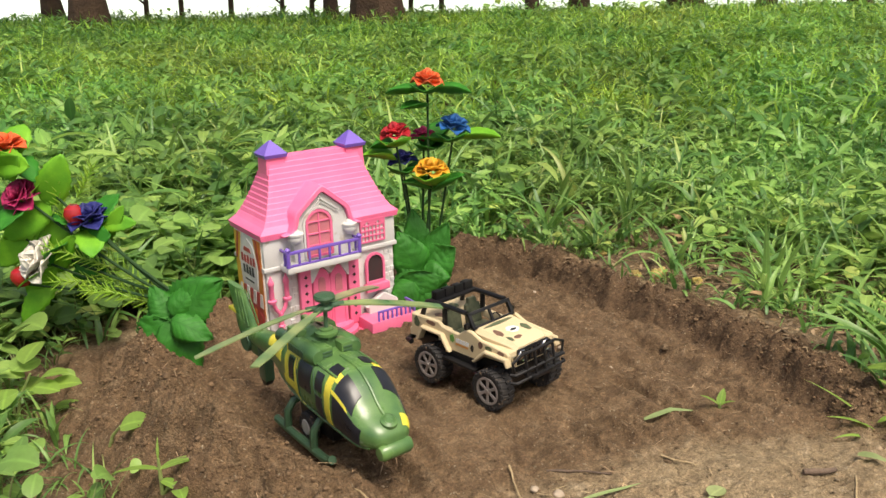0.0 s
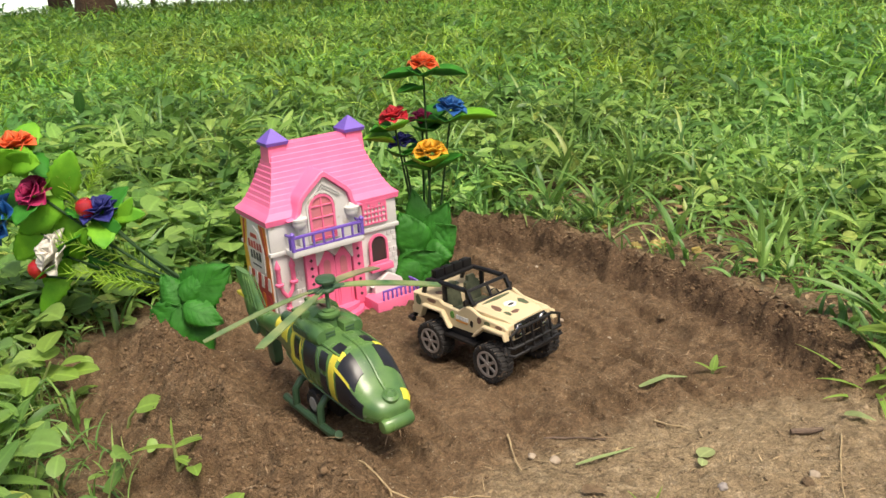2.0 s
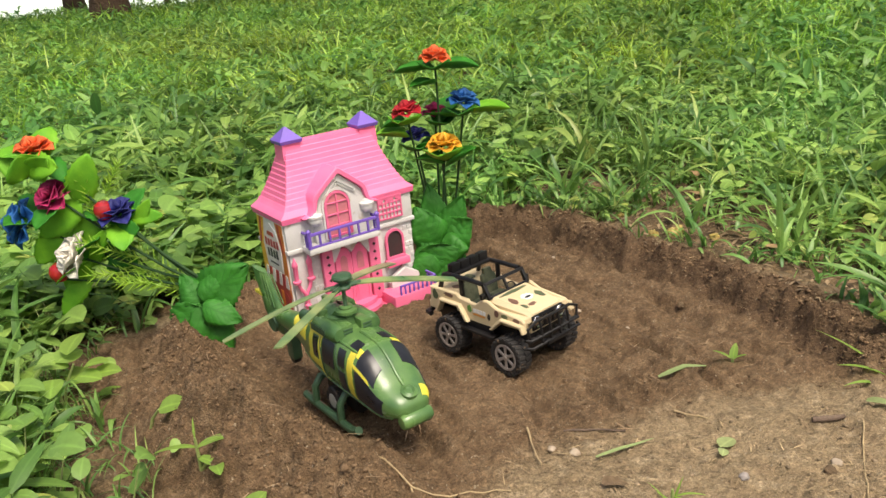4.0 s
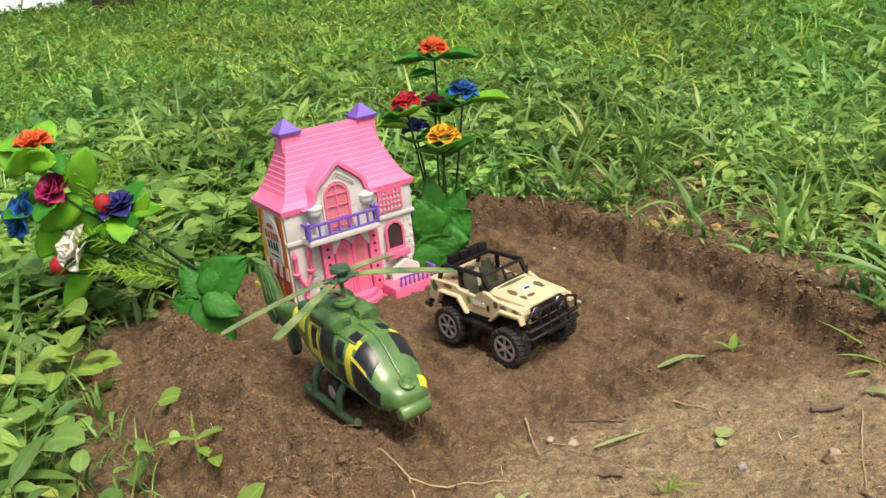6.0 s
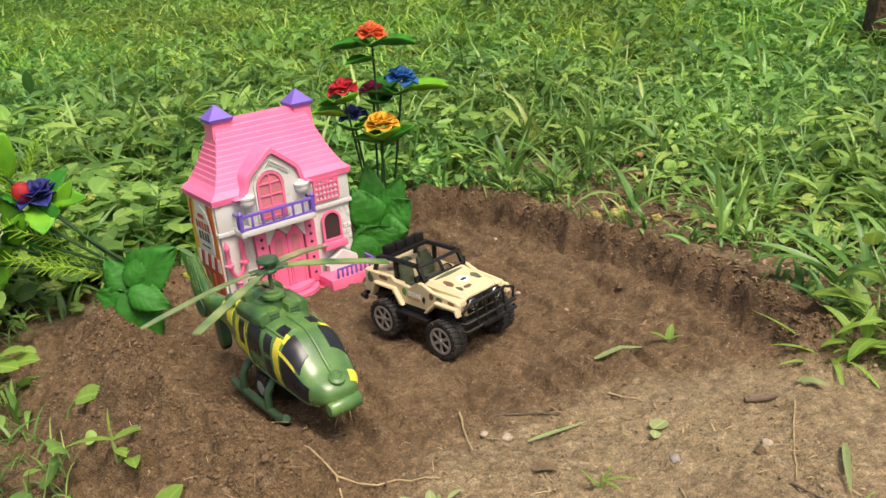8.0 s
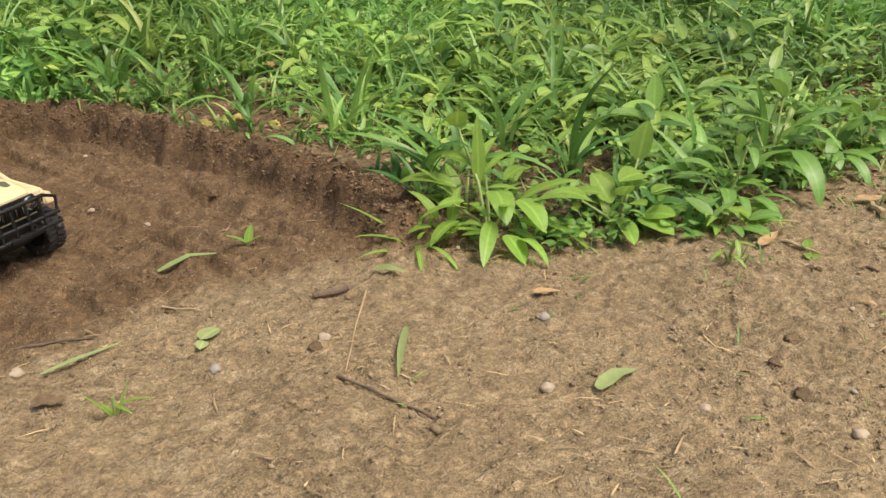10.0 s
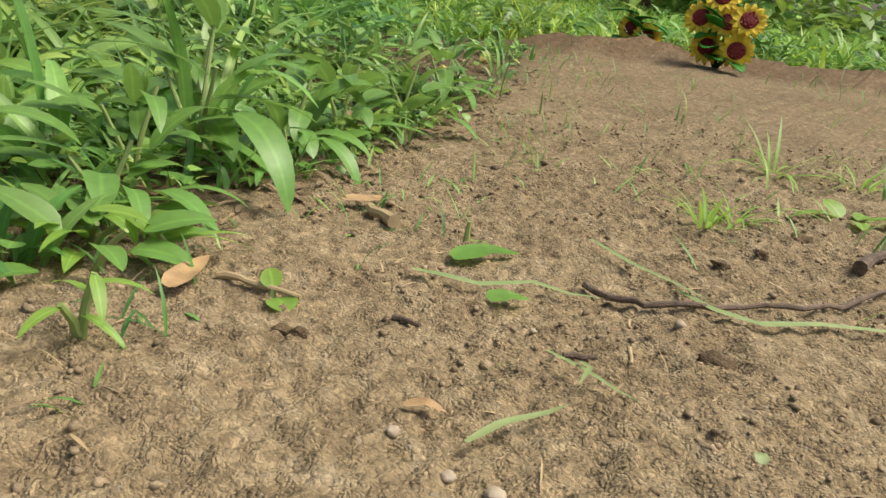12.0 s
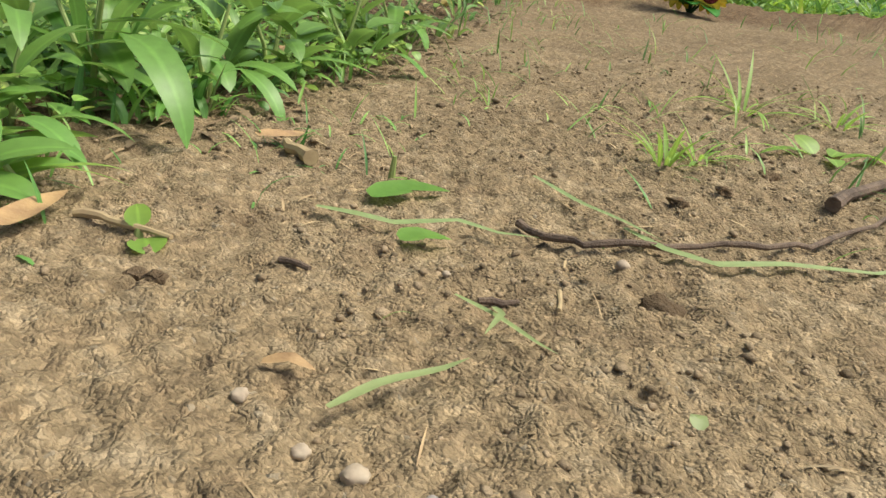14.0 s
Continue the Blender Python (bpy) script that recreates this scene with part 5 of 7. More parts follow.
hub_me = part("hub", back, BLACKP, tyre_me)
for k, (x, y, turn) in enumerate(((2.1, -1.78, 0), (-2.1, -1.78, 0.4), (2.1, 1.78, 0.2), (-2.1, 1.78, 0.7))):
    mm = pose(x * S, y * S, 1.0 * S, 0, 0, 180 if y > 0 else 0) @ Matrix.Rotation(turn, 4, "Y")
    if k == 0:
        tyre_me.matrix_basis = mm
    else:
        t2, r2, h2 = tyre_me.copy(), rim_me.copy(), hub_me.copy()
        for o in (t2, r2, h2):
            scene.collection.objects.link(o)
        t2.parent, r2.parent, h2.parent = jeep, t2, t2
        t2.matrix_basis = mm
# ---- toy helicopter ----
HGREEN = mat("green_plastic", (0.115, 0.22, 0.062), (0.052, 0.125, 0.042), 0.28, 38, 900, 0.08, 0.0003, wear=(0.17, 0.25, 0.13), wearcut=0.62)
HDARK = mat("dark_green_plastic", (0.045, 0.1, 0.05), (0.035, 0.08, 0.04), 0.38, 45, 900, 0.06, 0.0003)
HYEL = mat("yellow_paint", (0.72, 0.62, 0.06), (0.62, 0.55, 0.06), 0.4, 120, 900, 0.05, 0.0003, wear=(0.2, 0.26, 0.07), wearcut=0.64)
GLASSY = mat("black_window", (0.012, 0.013, 0.017), (0.02, 0.022, 0.028), 0.3, 60, 900, 0.02, 0.0002, spec=0.4)
BLADE = mat("camouflage_blade", (0.065, 0.15, 0.058), (0.25, 0.3, 0.12), 0.3, 42, 900, 0.06, 0.0003)
SILVER = mat("silver_paint", (0.6, 0.6, 0.58), None, 0.3, 80, 900, 0.03, 0.0002, metal=0.4)
HX, HY = 0.062, 0.679
heli = thing("toy_helicopter", pose(HX, HY, gz(HX, HY) + 0.001, 0, 0, -49.5) @ Matrix.Diagonal((0.9, 0.9, 0.92, 1)), "green and yellow camouflage toy helicopter on soil", "toy helicopter")
STATIONS = [(0.1, 0.0406, 0.009, 0.0041), (0.0975, 0.0412, 0.0145, 0.0072), (0.092, 0.042, 0.0185, 0.0105), (0.085, 0.0424, 0.0215, 0.0129), (0.078, 0.0441, 0.0236, 0.0158), (0.068, 0.0491, 0.0252, 0.0214), (0.058, 0.0529, 0.0263, 0.0251), (0.05, 0.0546, 0.0269, 0.0264), (0.036, 0.0552, 0.0272, 0.0268), (0.0, 0.0556, 0.0268, 0.0266), (-0.03, 0.0556, 0.0242, 0.024), (-0.055, 0.054, 0.0185, 0.0192), (-0.08, 0.0514, 0.0125, 0.0138), (-0.115, 0.0476, 0.0085, 0.0095), (-0.15, 0.045, 0.0066, 0.0076), (-0.168, 0.0442, 0.0044, 0.005)]


def fus(x, th, off=0.0):
    """A place on the fuselage: x along it, th round it from the top towards its right side."""
    xs = [s[0] for s in STATIONS][::-1]
    zc, w, h = (float(np.interp(x, xs, [s[k] for s in STATIONS][::-1])) + (off if k > 1 else 0) for k in (1, 2, 3))
    c, s = math.cos(th), math.sin(th)
    return (x, -w * math.copysign(abs(s) ** 0.72, s), zc + h * math.copysign(abs(c) ** 0.72, c))


def patch(x0, x1, t0, t1, off=0.0007, n=5, skew=0.0, taper=0.0):
    """A panel that follows the fuselage, a little proud of it."""
    bm = bmesh.new()
    lay = []
    for o in (off, -0.0006):
        g = []
        for i in range(n + 1):
            f = i / n
            th = radians(t0 + (t1 - t0) * f)
            a, b = x0 + skew * f, x1 + skew * f - taper * (1 - f)
            g.append([bm.verts.new(fus(a + (b - a) * k / n, th, o)) for k in range(n + 1)])
        lay.append(g)
    A, B = lay
    for i in range(n):
        for k in range(n):
            bm.faces.new((A[i][k], A[i][k + 1], A[i + 1][k + 1], A[i + 1][k]))
    for i in range(n):
        bm.faces.new((A[i][0], A[i + 1][0], B[i + 1][0], B[i][0]))
        bm.faces.new((A[i][n], B[i][n], B[i + 1][n], A[i + 1][n]))
        bm.faces.new((A[0][i], B[0][i], B[0][i + 1], A[0][i + 1]))
        bm.faces.new((A[n][i], A[n][i + 1], B[n][i + 1], B[n][i]))
    return bm


bm = loft(bmesh.new(), [[fus(x, 6.28319 * k / 28) for k in range(28)] for x in np.concatenate([[0.1, 0.099, 0.0975, 0.0945], np.linspace(0.091, -0.168, 46)])])
shell = part("fuselage", bm, HGREEN, heli, "glossy green plastic fuselage", sharp=40)
for s in (1, -1):
    for x0, x1, t0, t1, sk, tp in ((-0.021, -0.0125, 56, 90, 0.002, 0), (-0.002, 0.018, 48, 90, 0.003, 0), (0.026, 0.0365, 46, 80, 0.002, 0), (0.028, 0.0385, 87, 116, 0.001, 0), (0.053, 0.0735, 16, 60, 0.001, 0.003), (0.0535, 0.082, 69, 112, 0.001, -0.003), (0.036, 0.05, 12, 38, 0.0, 0.004), (0.014, 0.021, 26, 40, 0.0, 0.002)):
        part("window", patch(x0, x1, s * t0, s * t1, 0.0006, 5, sk, tp), GLASSY, shell, "glossy black window")
    for x0, x1, t0, t1, sk in ((0.0415, 0.0495, 40, 132, 0.001), (0.0495, 0.068, 61, 68, 0.002), (0.0455, 0.0535, 24, 44, 0.0), (-0.0305, -0.0235, 48, 104, 0.003), (-0.011, -0.0055, 40, 108, 0.003), (-0.009, -0.003, 108, 140, 0.014), (-0.031, -0.006, 38, 52, 0.002), (-0.031, -0.008, 92, 104, 0.002), (-0.066, -0.046, 16, 84, 0.004), (-0.092, -0.074, 0, 70, 0.006)):
        part("yellow_band", patch(x0, x1, s * t0, s * t1, 0.00035, 5, sk), HYEL, shell, "worn yellow camouflage band")
part("centre_ridge", tube(bmesh.new(), [fus(x, 0, 0.0) for x in np.linspace(0.025, 0.095, 12)], 0.0016, 8), HGREEN, shell)
for s in (1, -1):
    part("roof_rail", tube(bmesh.new(), [fus(x, s * 0.62, 0.0003) for x in np.linspace(-0.03, 0.05, 12)], 0.0011, 6), HGREEN, shell)
    part("belly_seam", tube(bmesh.new(), [fus(x, s * 2.2, 0.0002) for x in np.linspace(-0.06, 0.09, 14)], 0.001, 6), HGREEN, shell)
    part("door_seam", tube(bmesh.new(), [fus(0.02 + 0.003 * q, s * radians(50 + 13 * q), 0.0002) for q in range(6)], 0.0006, 6), HDARK, shell)
    part("door_seam", tube(bmesh.new(), [fus(-0.008 + 0.002 * q, s * radians(50 + 13 * q), 0.0002) for q in range(6)], 0.0006, 6), HDARK, shell)
part("nose_sensor", lathe(bmesh.new(), [(0.007, 0), (0.007, 0.003), (0.0045, 0.0045), (0.003, 0.003), (0.0005, 0.003)], 16, Matrix.Translation((0.0915, 0, 0.0508)) @ Matrix.Rotation(0.35, 4, "Y")), HGREEN, heli)
part("nose_patch", patch(0.088, 0.097, -30, -80, 0.0004, 5), HYEL, shell, "worn yellow camouflage patch")
chin = part("nose_pod", lathe(bmesh.new(), [(0.001, -0.0145), (0.005, -0.014), (0.0064, -0.0115), (0.0064, 0.0115), (0.005, 0.014), (0.001, 0.0145)], 20, Matrix.Translation((0.0985, 0.0, 0.0325)), "y"), HGREEN, heli)
part("pod_mount", bx(0.07, 0.092, -0.009, 0.009, 0.03, 0.042, 0.003), HGREEN, chin)
# engine housing
eng = part("engine_cover", loft(bmesh.new(), [[(cx - 0.012 + a * math.cos(6.2832 * k / 24), b * math.sin(6.2832 * k / 24) * (1 + 0.08 * math.cos(6.2832 * k / 4)), z) for k in range(24)] for z, cx, a, b in ((0.07, -0.004, 0.036, 0.02), (0.081, -0.004, 0.034, 0.0195), (0.083, -0.004, 0.03, 0.017), (0.0835, -0.004, 0.027, 0.0155), (0.09, -0.003, 0.025, 0.0145), (0.0915, -0.003, 0.021, 0.012), (0.0965, 0.006, 0.0125, 0.0095), (0.0985, 0.008, 0.009, 0.007))]), HGREEN, heli, sharp=30)
for s in (-1, 1):
    part("air_intake", lathe(bmesh.new(), [(0.0015, 0.018), (0.0065, 0.0175), (0.0085, 0.014), (0.0092, 0.0), (0.008, -0.026), (0.0045, -0.034), (0.001, -0.035)], 18, Matrix.Translation((0.004, s * 0.0165, 0.0825)) @ Matrix.Scale(0.92, 4), "x"), HGREEN, eng)
    part("exhaust", lathe(bmesh.new(), [(0.002, -0.002), (0.0065, 0.0), (0.0068, 0.016), (0.0055, 0.018), (0.0045, 0.012)], 16, Matrix.Translation((-0.046, s * 0.011, 0.0775)) @ Matrix.Rotation(-1.75, 4, "Y") @ Matrix.Scale(0.85, 4)), HDARK, eng)
    part("yellow_band", tube(bmesh.new(), [(-0.02, s * 0.0228, 0.078), (-0.021, s * 0.0215, 0.086), (-0.023, s * 0.0155, 0.0915), (-0.026, s * 0.008, 0.0925)], 0.0022, 8), HYEL, eng, "worn yellow camouflage band")
    for k in range(4):
        part("louvre", box(bmesh.new(), -0.0005, 0.0008, -0.0045, 0.0045, -0.003, 0.003, 0.0003, Matrix.Translation((0.0035 - 0.0055 * k, s * 0.0245, 0.083)) @ Matrix.Rotation(s * 1.571, 4, "Z")), HDARK, eng)
    part("side_box", bx(-0.032, -0.012, s * 0.0125 - 0.006, s * 0.0125 + 0.006, 0.084, 0.0945, 0.0018), HGREEN, eng)
    part("front_box", bx(0.004, 0.0205, s * 0.0095 - 0.0055, s * 0.0095 + 0.0055, 0.078, 0.0895, 0.0016), HGREEN, eng)
    for k in range(3):
        part("grille_bar", bx(0.0195, 0.0212, s * 0.0095 - 0.0042, s * 0.0095 + 0.0042, 0.0795 + 0.0028 * k, 0.081 + 0.0028 * k, 0.0003), HDARK, eng)
part("top_ridge", bx(-0.036, 0.01, -0.0028, 0.0028, 0.09, 0.0985, 0.0014), HGREEN, eng)
part("collar", lathe(bmesh.new(), [(0.0095, 0.094), (0.0095, 0.0965), (0.006, 0.0975), (0.006, 0.099), (0.003, 0.0998)], 18, Matrix.Translation((0.004, 0, 0))), HGREEN, eng)
# rotor
mast = part("mast", lathe(bmesh.new(), [(0.0045, 0.094), (0.003, 0.1), (0.0018, 0.103), (0.0018, 0.124)], 14, Matrix.Translation((0.004, 0, -0.003))), HDARK, heli)
part("rotor_hub", lathe(bmesh.new(), [(0.003, 0.118), (0.0075, 0.119), (0.0085, 0.121), (0.0075, 0.1225), (0.004, 0.1235), (0.004, 0.1265), (0.0095, 0.1275), (0.0105, 0.1295), (0.0095, 0.1315), (0.0015, 0.1325)], 22, Matrix.Translation((0.004, 0, -0.004)) @ Matrix.Diagonal((0.85, 0.85, 1, 1))), HDARK, heli)
for a, droop in ((79.5, 0.021), (124.5, 0.021), (259.5, 0.021), (302.5, 0.005)):
    m = Matrix.Translation((0.004, 0, -0.004)) @ Matrix.Rotation(radians(a), 4, "Z")
    rings = []
    for f in np.linspace(0, 1, 9):
        x = 0.012 + 0.094 * f
        z = 0.1205 - droop * f ** 1.3
        w = 0.0024 + 0.0024 * min(1, f * 5) - (0.0012 if f > 0.97 else 0)
        rings.append([m @ Vector(p) for p in ((x, -w, z - 0.0002), (x, w, z + 0.0012), (x, w, z + 0.0021), (x, -w, z + 0.0012))])
    bl = part("rotor_blade", loft(bmesh.new(), rings), BLADE, heli, "thin yellow-green camouflage rotor blade")
    part("blade_root", tube(bmesh.new(), [m @ Vector((0.004, 0, 0.1212)), m @ Vector((0.016, 0, 0.1215))], [0.0026, 0.0022], 8), HDARK, bl)
# tail
fin = loft(bmesh.new(), [[(cx + a * math.cos(6.2832 * k / 16), b * math.sin(6.2832 * k / 16), z) for k in range(16)] for z, cx, a, b in ((0.026, -0.141, 0.012, 0.003), (0.032, -0.145, 0.02, 0.0055), (0.045, -0.152, 0.024, 0.0068), (0.058, -0.16, 0.022, 0.005), (0.078, -0.172, 0.019, 0.0042), (0.086, -0.177, 0.017, 0.0032))])
fin = part("tail_fin", fin, HGREEN, heli)
part("fan_ring", lathe(bmesh.new(), [(0.006, -0.0072), (0.0095, -0.0078), (0.0105, -0.006), (0.0105, 0.006), (0.0095, 0.0078), (0.006, 0.0072)], 20, Matrix.Translation((-0.15, 0, 0.037)), "y"), HDARK, fin)
part("fin_stripe", bx(-0.19, -0.172, -0.0042, 0.0042, 0.058, 0.0615, 0.0005), HYEL, fin, "worn yellow stripe")
part("tail_wheel_strut", bx(-0.128, -0.114, -0.005, 0.005, 0.006, 0.042, 0.0015), HDARK, heli)
part("tail_wheel", lathe(bmesh.new(), [(0.001, -0.004), (0.005, -0.004), (0.006, -0.0025), (0.006, 0.0025), (0.005, 0.004), (0.001, 0.004)], 16, Matrix.Translation((-0.121, 0, 0.006)), "y"), BLACKP, heli)
for s in (-1, 1):
    for k in range(3):
        part("fin_rib", tube(bmesh.new(), [(-0.15 - 0.008 * k + 0.008, s * 0.0052, 0.055), (-0.163 - 0.006 * k + 0.006, s * 0.0036, 0.084)], 0.0007, 6), HGREEN, fin)
# skids and drive wheels
for s in (-1, 1):
    y = s * 0.027
    sk = part("skid", tube(bmesh.new(), [(-0.047, y, 0.0055), (-0.03, y, 0.0045), (0.035, y, 0.0045), (0.044, y, 0.006), (0.049, y, 0.0095)], 0.0036, 10), HDARK, heli, "dark green plastic landing skid")
    for x in (-0.026, 0.019):
        part("skid_strut", tube(bmesh.new(), [(x, s * 0.012, 0.03), (x, s * 0.02, 0.0285), (x, y * 0.98, 0.021), (x, y, 0.006)], 0.0034, 10), HDARK, sk)
    w = part("drive_wheel", lathe(bmesh.new(), [(0.004, -0.004), (0.0115, -0.004), (0.013, -0.0025), (0.013, 0.0025), (0.0115, 0.004), (0.004, 0.004)], 26, Matrix.Translation((-0.004, s * 0.0175, 0.0132)), "y"), TYRE, heli)
    part("hub_cap", lathe(bmesh.new(), [(0.0005, -0.0046), (0.006, -0.0046), (0.0075, -0.0035), (0.0075, 0.0035), (0.006, 0.0046), (0.0005, 0.0046)], 20, Matrix.Translation((-0.004, s * 0.0175, 0.0132)), "y"), SILVER, w, "silver hub cap")
part("gearbox", bx(-0.03, 0.026, -0.013, 0.013, 0.008, 0.032, 0.004), BLACKP, heli)
# ---- artificial flowers ----
FLEAF = mat("fabric_leaf", (0.03, 0.185, 0.014), (0.02, 0.125, 0.01), 0.6, 55, 400, 0.3, 0.0007, spec=0.25)


def vein_mat(name, col, dark):
    """Printed fabric: darker creases that run from the midrib to the edge."""
    m = mat(name, col, [c * 0.72 for c in col], 0.58, 55, 400, 0.3, 0.0007, spec=0.3)
    N, L = m.node_tree.nodes, m.node_tree.links
    b = N["Principled BSDF"]
    uv, sep = N.new("ShaderNodeUVMap"), N.new("ShaderNodeSeparateXYZ")
    L.new(uv.outputs[0], sep.inputs[0])

    def op(kind, a, c=0.0):
        n = N.new("ShaderNodeMath")
        n.operation = kind
        for k, v in enumerate((a, c)):
            if isinstance(v, float):
                n.inputs[k].default_value = v
            else:
                L.new(v, n.inputs[k])
        return n.outputs[0]

    side = op("ABSOLUTE", op("SUBTRACT", sep.outputs[0], 0.5))
    wave = op("ABSOLUTE", op("SUBTRACT", op("FRACT", op("SUBTRACT", op("MULTIPLY", sep.outputs[1], 7.0), op("MULTIPLY", side, 4.5))), 0.5))
    near = op("MINIMUM", op("MULTIPLY", wave, 1.0), op("MULTIPLY", side, 2.5))
    r = N.new("ShaderNodeMapRange")
    r.inputs[1].default_value, r.inputs[2].default_value = 0.03, 0.14
    L.new(near, r.inputs[0])
    mx = N.new("ShaderNodeMix")
    mx.data_type = "RGBA"
    mx.inputs[6].default_value = (*dark, 1)
    L.new(b.inputs["Base Color"].links[0].from_socket, mx.inputs[7])
    L.new(r.outputs[0], mx.inputs[0])
    L.new(mx.outputs[2], b.inputs["Base Color"])
    bp = N.new("ShaderNodeBump")
    bp.inputs["Strength"].default_value, bp.inputs["Distance"].default_value = 0.5, 0.0006
    L.new(near, bp.inputs["Height"])
    L.new(b.inputs["Normal"].links[0].from_socket, bp.inputs["Normal"])
    L.new(bp.outputs[0], b.inputs["Normal"])
    return m


VLEAF = vein_mat("veined_fabric_leaf", (0.028, 0.165, 0.014), (0.019, 0.125, 0.01))
FLEAF2 = mat("lime_fabric_leaf", (0.15, 0.37, 0.02), (0.08, 0.27, 0.015), 0.58, 40, 500, 0.3, 0.0008, spec=0.25)
FSTEM = mat("dark_flower_stem", (0.014, 0.045, 0.014), (0.025, 0.06, 0.018), 0.65, 60, 500, spec=0.2)
PET = {n: mat(n + "_petal", c, [v * 0.6 for v in c], 0.65, 90, 700, 0.3, 0.0006) for n, c in (("orange", (0.8, 0.13, 0.03)), ("red", (0.55, 0.015, 0.03)), ("blue", (0.008, 0.11, 0.36)), ("navy", (0.015, 0.02, 0.17)), ("yellow", (0.8, 0.4, 0.02)), ("magenta", (0.45, 0.015, 0.11)), ("white", (0.85, 0.8, 0.7)), ("crimson", (0.28, 0.008, 0.025)), ("sunny", (0.85, 0.6, 0.03)))}
BERRY = mat("berry_red", (0.4, 0.015, 0.02), (0.25, 0.01, 0.015), 0.2, 60, 500, 0.05, coat=0.4)


def sheet(bm, m, L, W, rise=0.6, bend=1.0, cup=0.15, oval=1.0, nu=4, nv=7, wave=0.0, seed=0, teeth=0.0, veins=0.0):
    """A leaf or petal: it starts at m's origin along its x, rises by an angle and bends down along its length."""
    q = random.Random(seed)
    uvl = bm.loops.layers.uv.verify()
    x = z = 0.0
    rows = []
    for i in range(nv + 1):
        t = i / nv
        ang = rise - bend * t
        if i:
            x += math.cos(ang) * L / nv
            z += math.sin(ang) * L / nv
        if oval == 2:
            w = W / 2 * (math.sin(math.pi * t ** 0.66) ** 0.75 * (1 - 0.25 * t) * 1.15 + 0.03)
        else:
            w = W / 2 * ((math.sin(math.pi * min(1, t ** 0.8)) ** 0.7 + 0.05) if oval else (min(1, 0.4 + 2 * t) * (1 - t ** 2.5) + 0.02))
        row = []
        for k in range(nu + 1):
            u = 2 * k / nu - 1
            edge = 1 + (teeth * (1 if i % 2 else -1) if abs(u) > 0.9 else 0)
            h = cup * w * u * u + veins * W * (abs(math.sin(math.pi * 4.5 * (t - 0.3 * abs(u)))) + (-1.2 if u == 0 else 0)) + wave * W * math.sin(5 * t + 3 * u + seed) * abs(u)
            row.append(bm.verts.new(m @ Vector((x - math.sin(ang) * h, u * w * edge, z + math.cos(ang) * h + q.uniform(-1, 1) * wave * 0.3 * W))))
        rows.append(row)
    for i in range(nv):
        for k in range(nu):
            f = bm.faces.new((rows[i][k], rows[i][k + 1], rows[i + 1][k + 1], rows[i + 1][k]))
            for loop, (a, c) in zip(f.loops, ((k, i), (k + 1, i), (k + 1, i + 1), (k, i + 1))):
                loop[uvl].uv = (a / nu, c / nv)
    return bm


def leaf_part(parent, m, L, W, material, name="leaf", label="", **k):
    bm = sheet(bmesh.new(), m, L, W, **k)
    ob = part(name, bm, material, parent, label, sharp=80)
    sol = ob.modifiers.new("thick", "SOLIDIFY")
    sol.thickness = 0.0006
    return ob


def rose(parent, material, p, axis, size, label, rings=((3, 88, 0.5), (5, 72, 0.8), (6, 48, 1.0), (6, 22, 1.1)), seed=1):
    """A full blossom of curled petals round an axis."""
    base = Matrix.Translation(p) @ Vector(axis).to_track_quat("Z", "Y").to_matrix().to_4x4()
    bm = bmesh.new()
    q = random.Random(seed)
    for r, (n, lift, s) in enumerate(rings):
        for k in range(n):
            a = 6.2832 * (k + 0.5 * (r % 2)) / n + q.uniform(-0.15, 0.15)
            m = base @ Matrix.Rotation(a, 4, "Z") @ Matrix.Translation((size * 0.05 * r, 0, size * 0.12 * (3 - r)))
            sheet(bm, m, size * 0.5 * s, size * 0.62 * s, radians(lift + q.uniform(-6, 6)), radians(-35 if r < 2 else 40), 0.55, 1.0, 4, 5, 0.03, seed * 10 + k)
    ob = part("blossom", bm, material, parent, label, sharp=80)
    sol = ob.modifiers.new("thick", "SOLIDIFY")
    sol.thickness = 0.0005
    return ob


def stem_part(parent, a, b, r=0.0014, sag=0.004, name="stem"):
    a, b = Vector(a), Vector(b)
    mid = (a + b) / 2 + Vector((0, 0, -sag))
    return part(name, tube(bmesh.new(), [a, (a + mid) / 2 + Vector((0, 0, -sag * 0.4)), mid, (mid + b) / 2, b], [r * 1.2, r * 1.1, r, r, r * 0.9], 8), FSTEM, parent)


def toward(p, az, roll=0.0, tilt=0.0):
    return Matrix.Translation(p) @ Matrix.Rotation(radians(az), 4, "Z") @ Matrix.Rotation(radians(-tilt), 4, "Y") @ Matrix.Rotation(radians(roll), 4, "X")


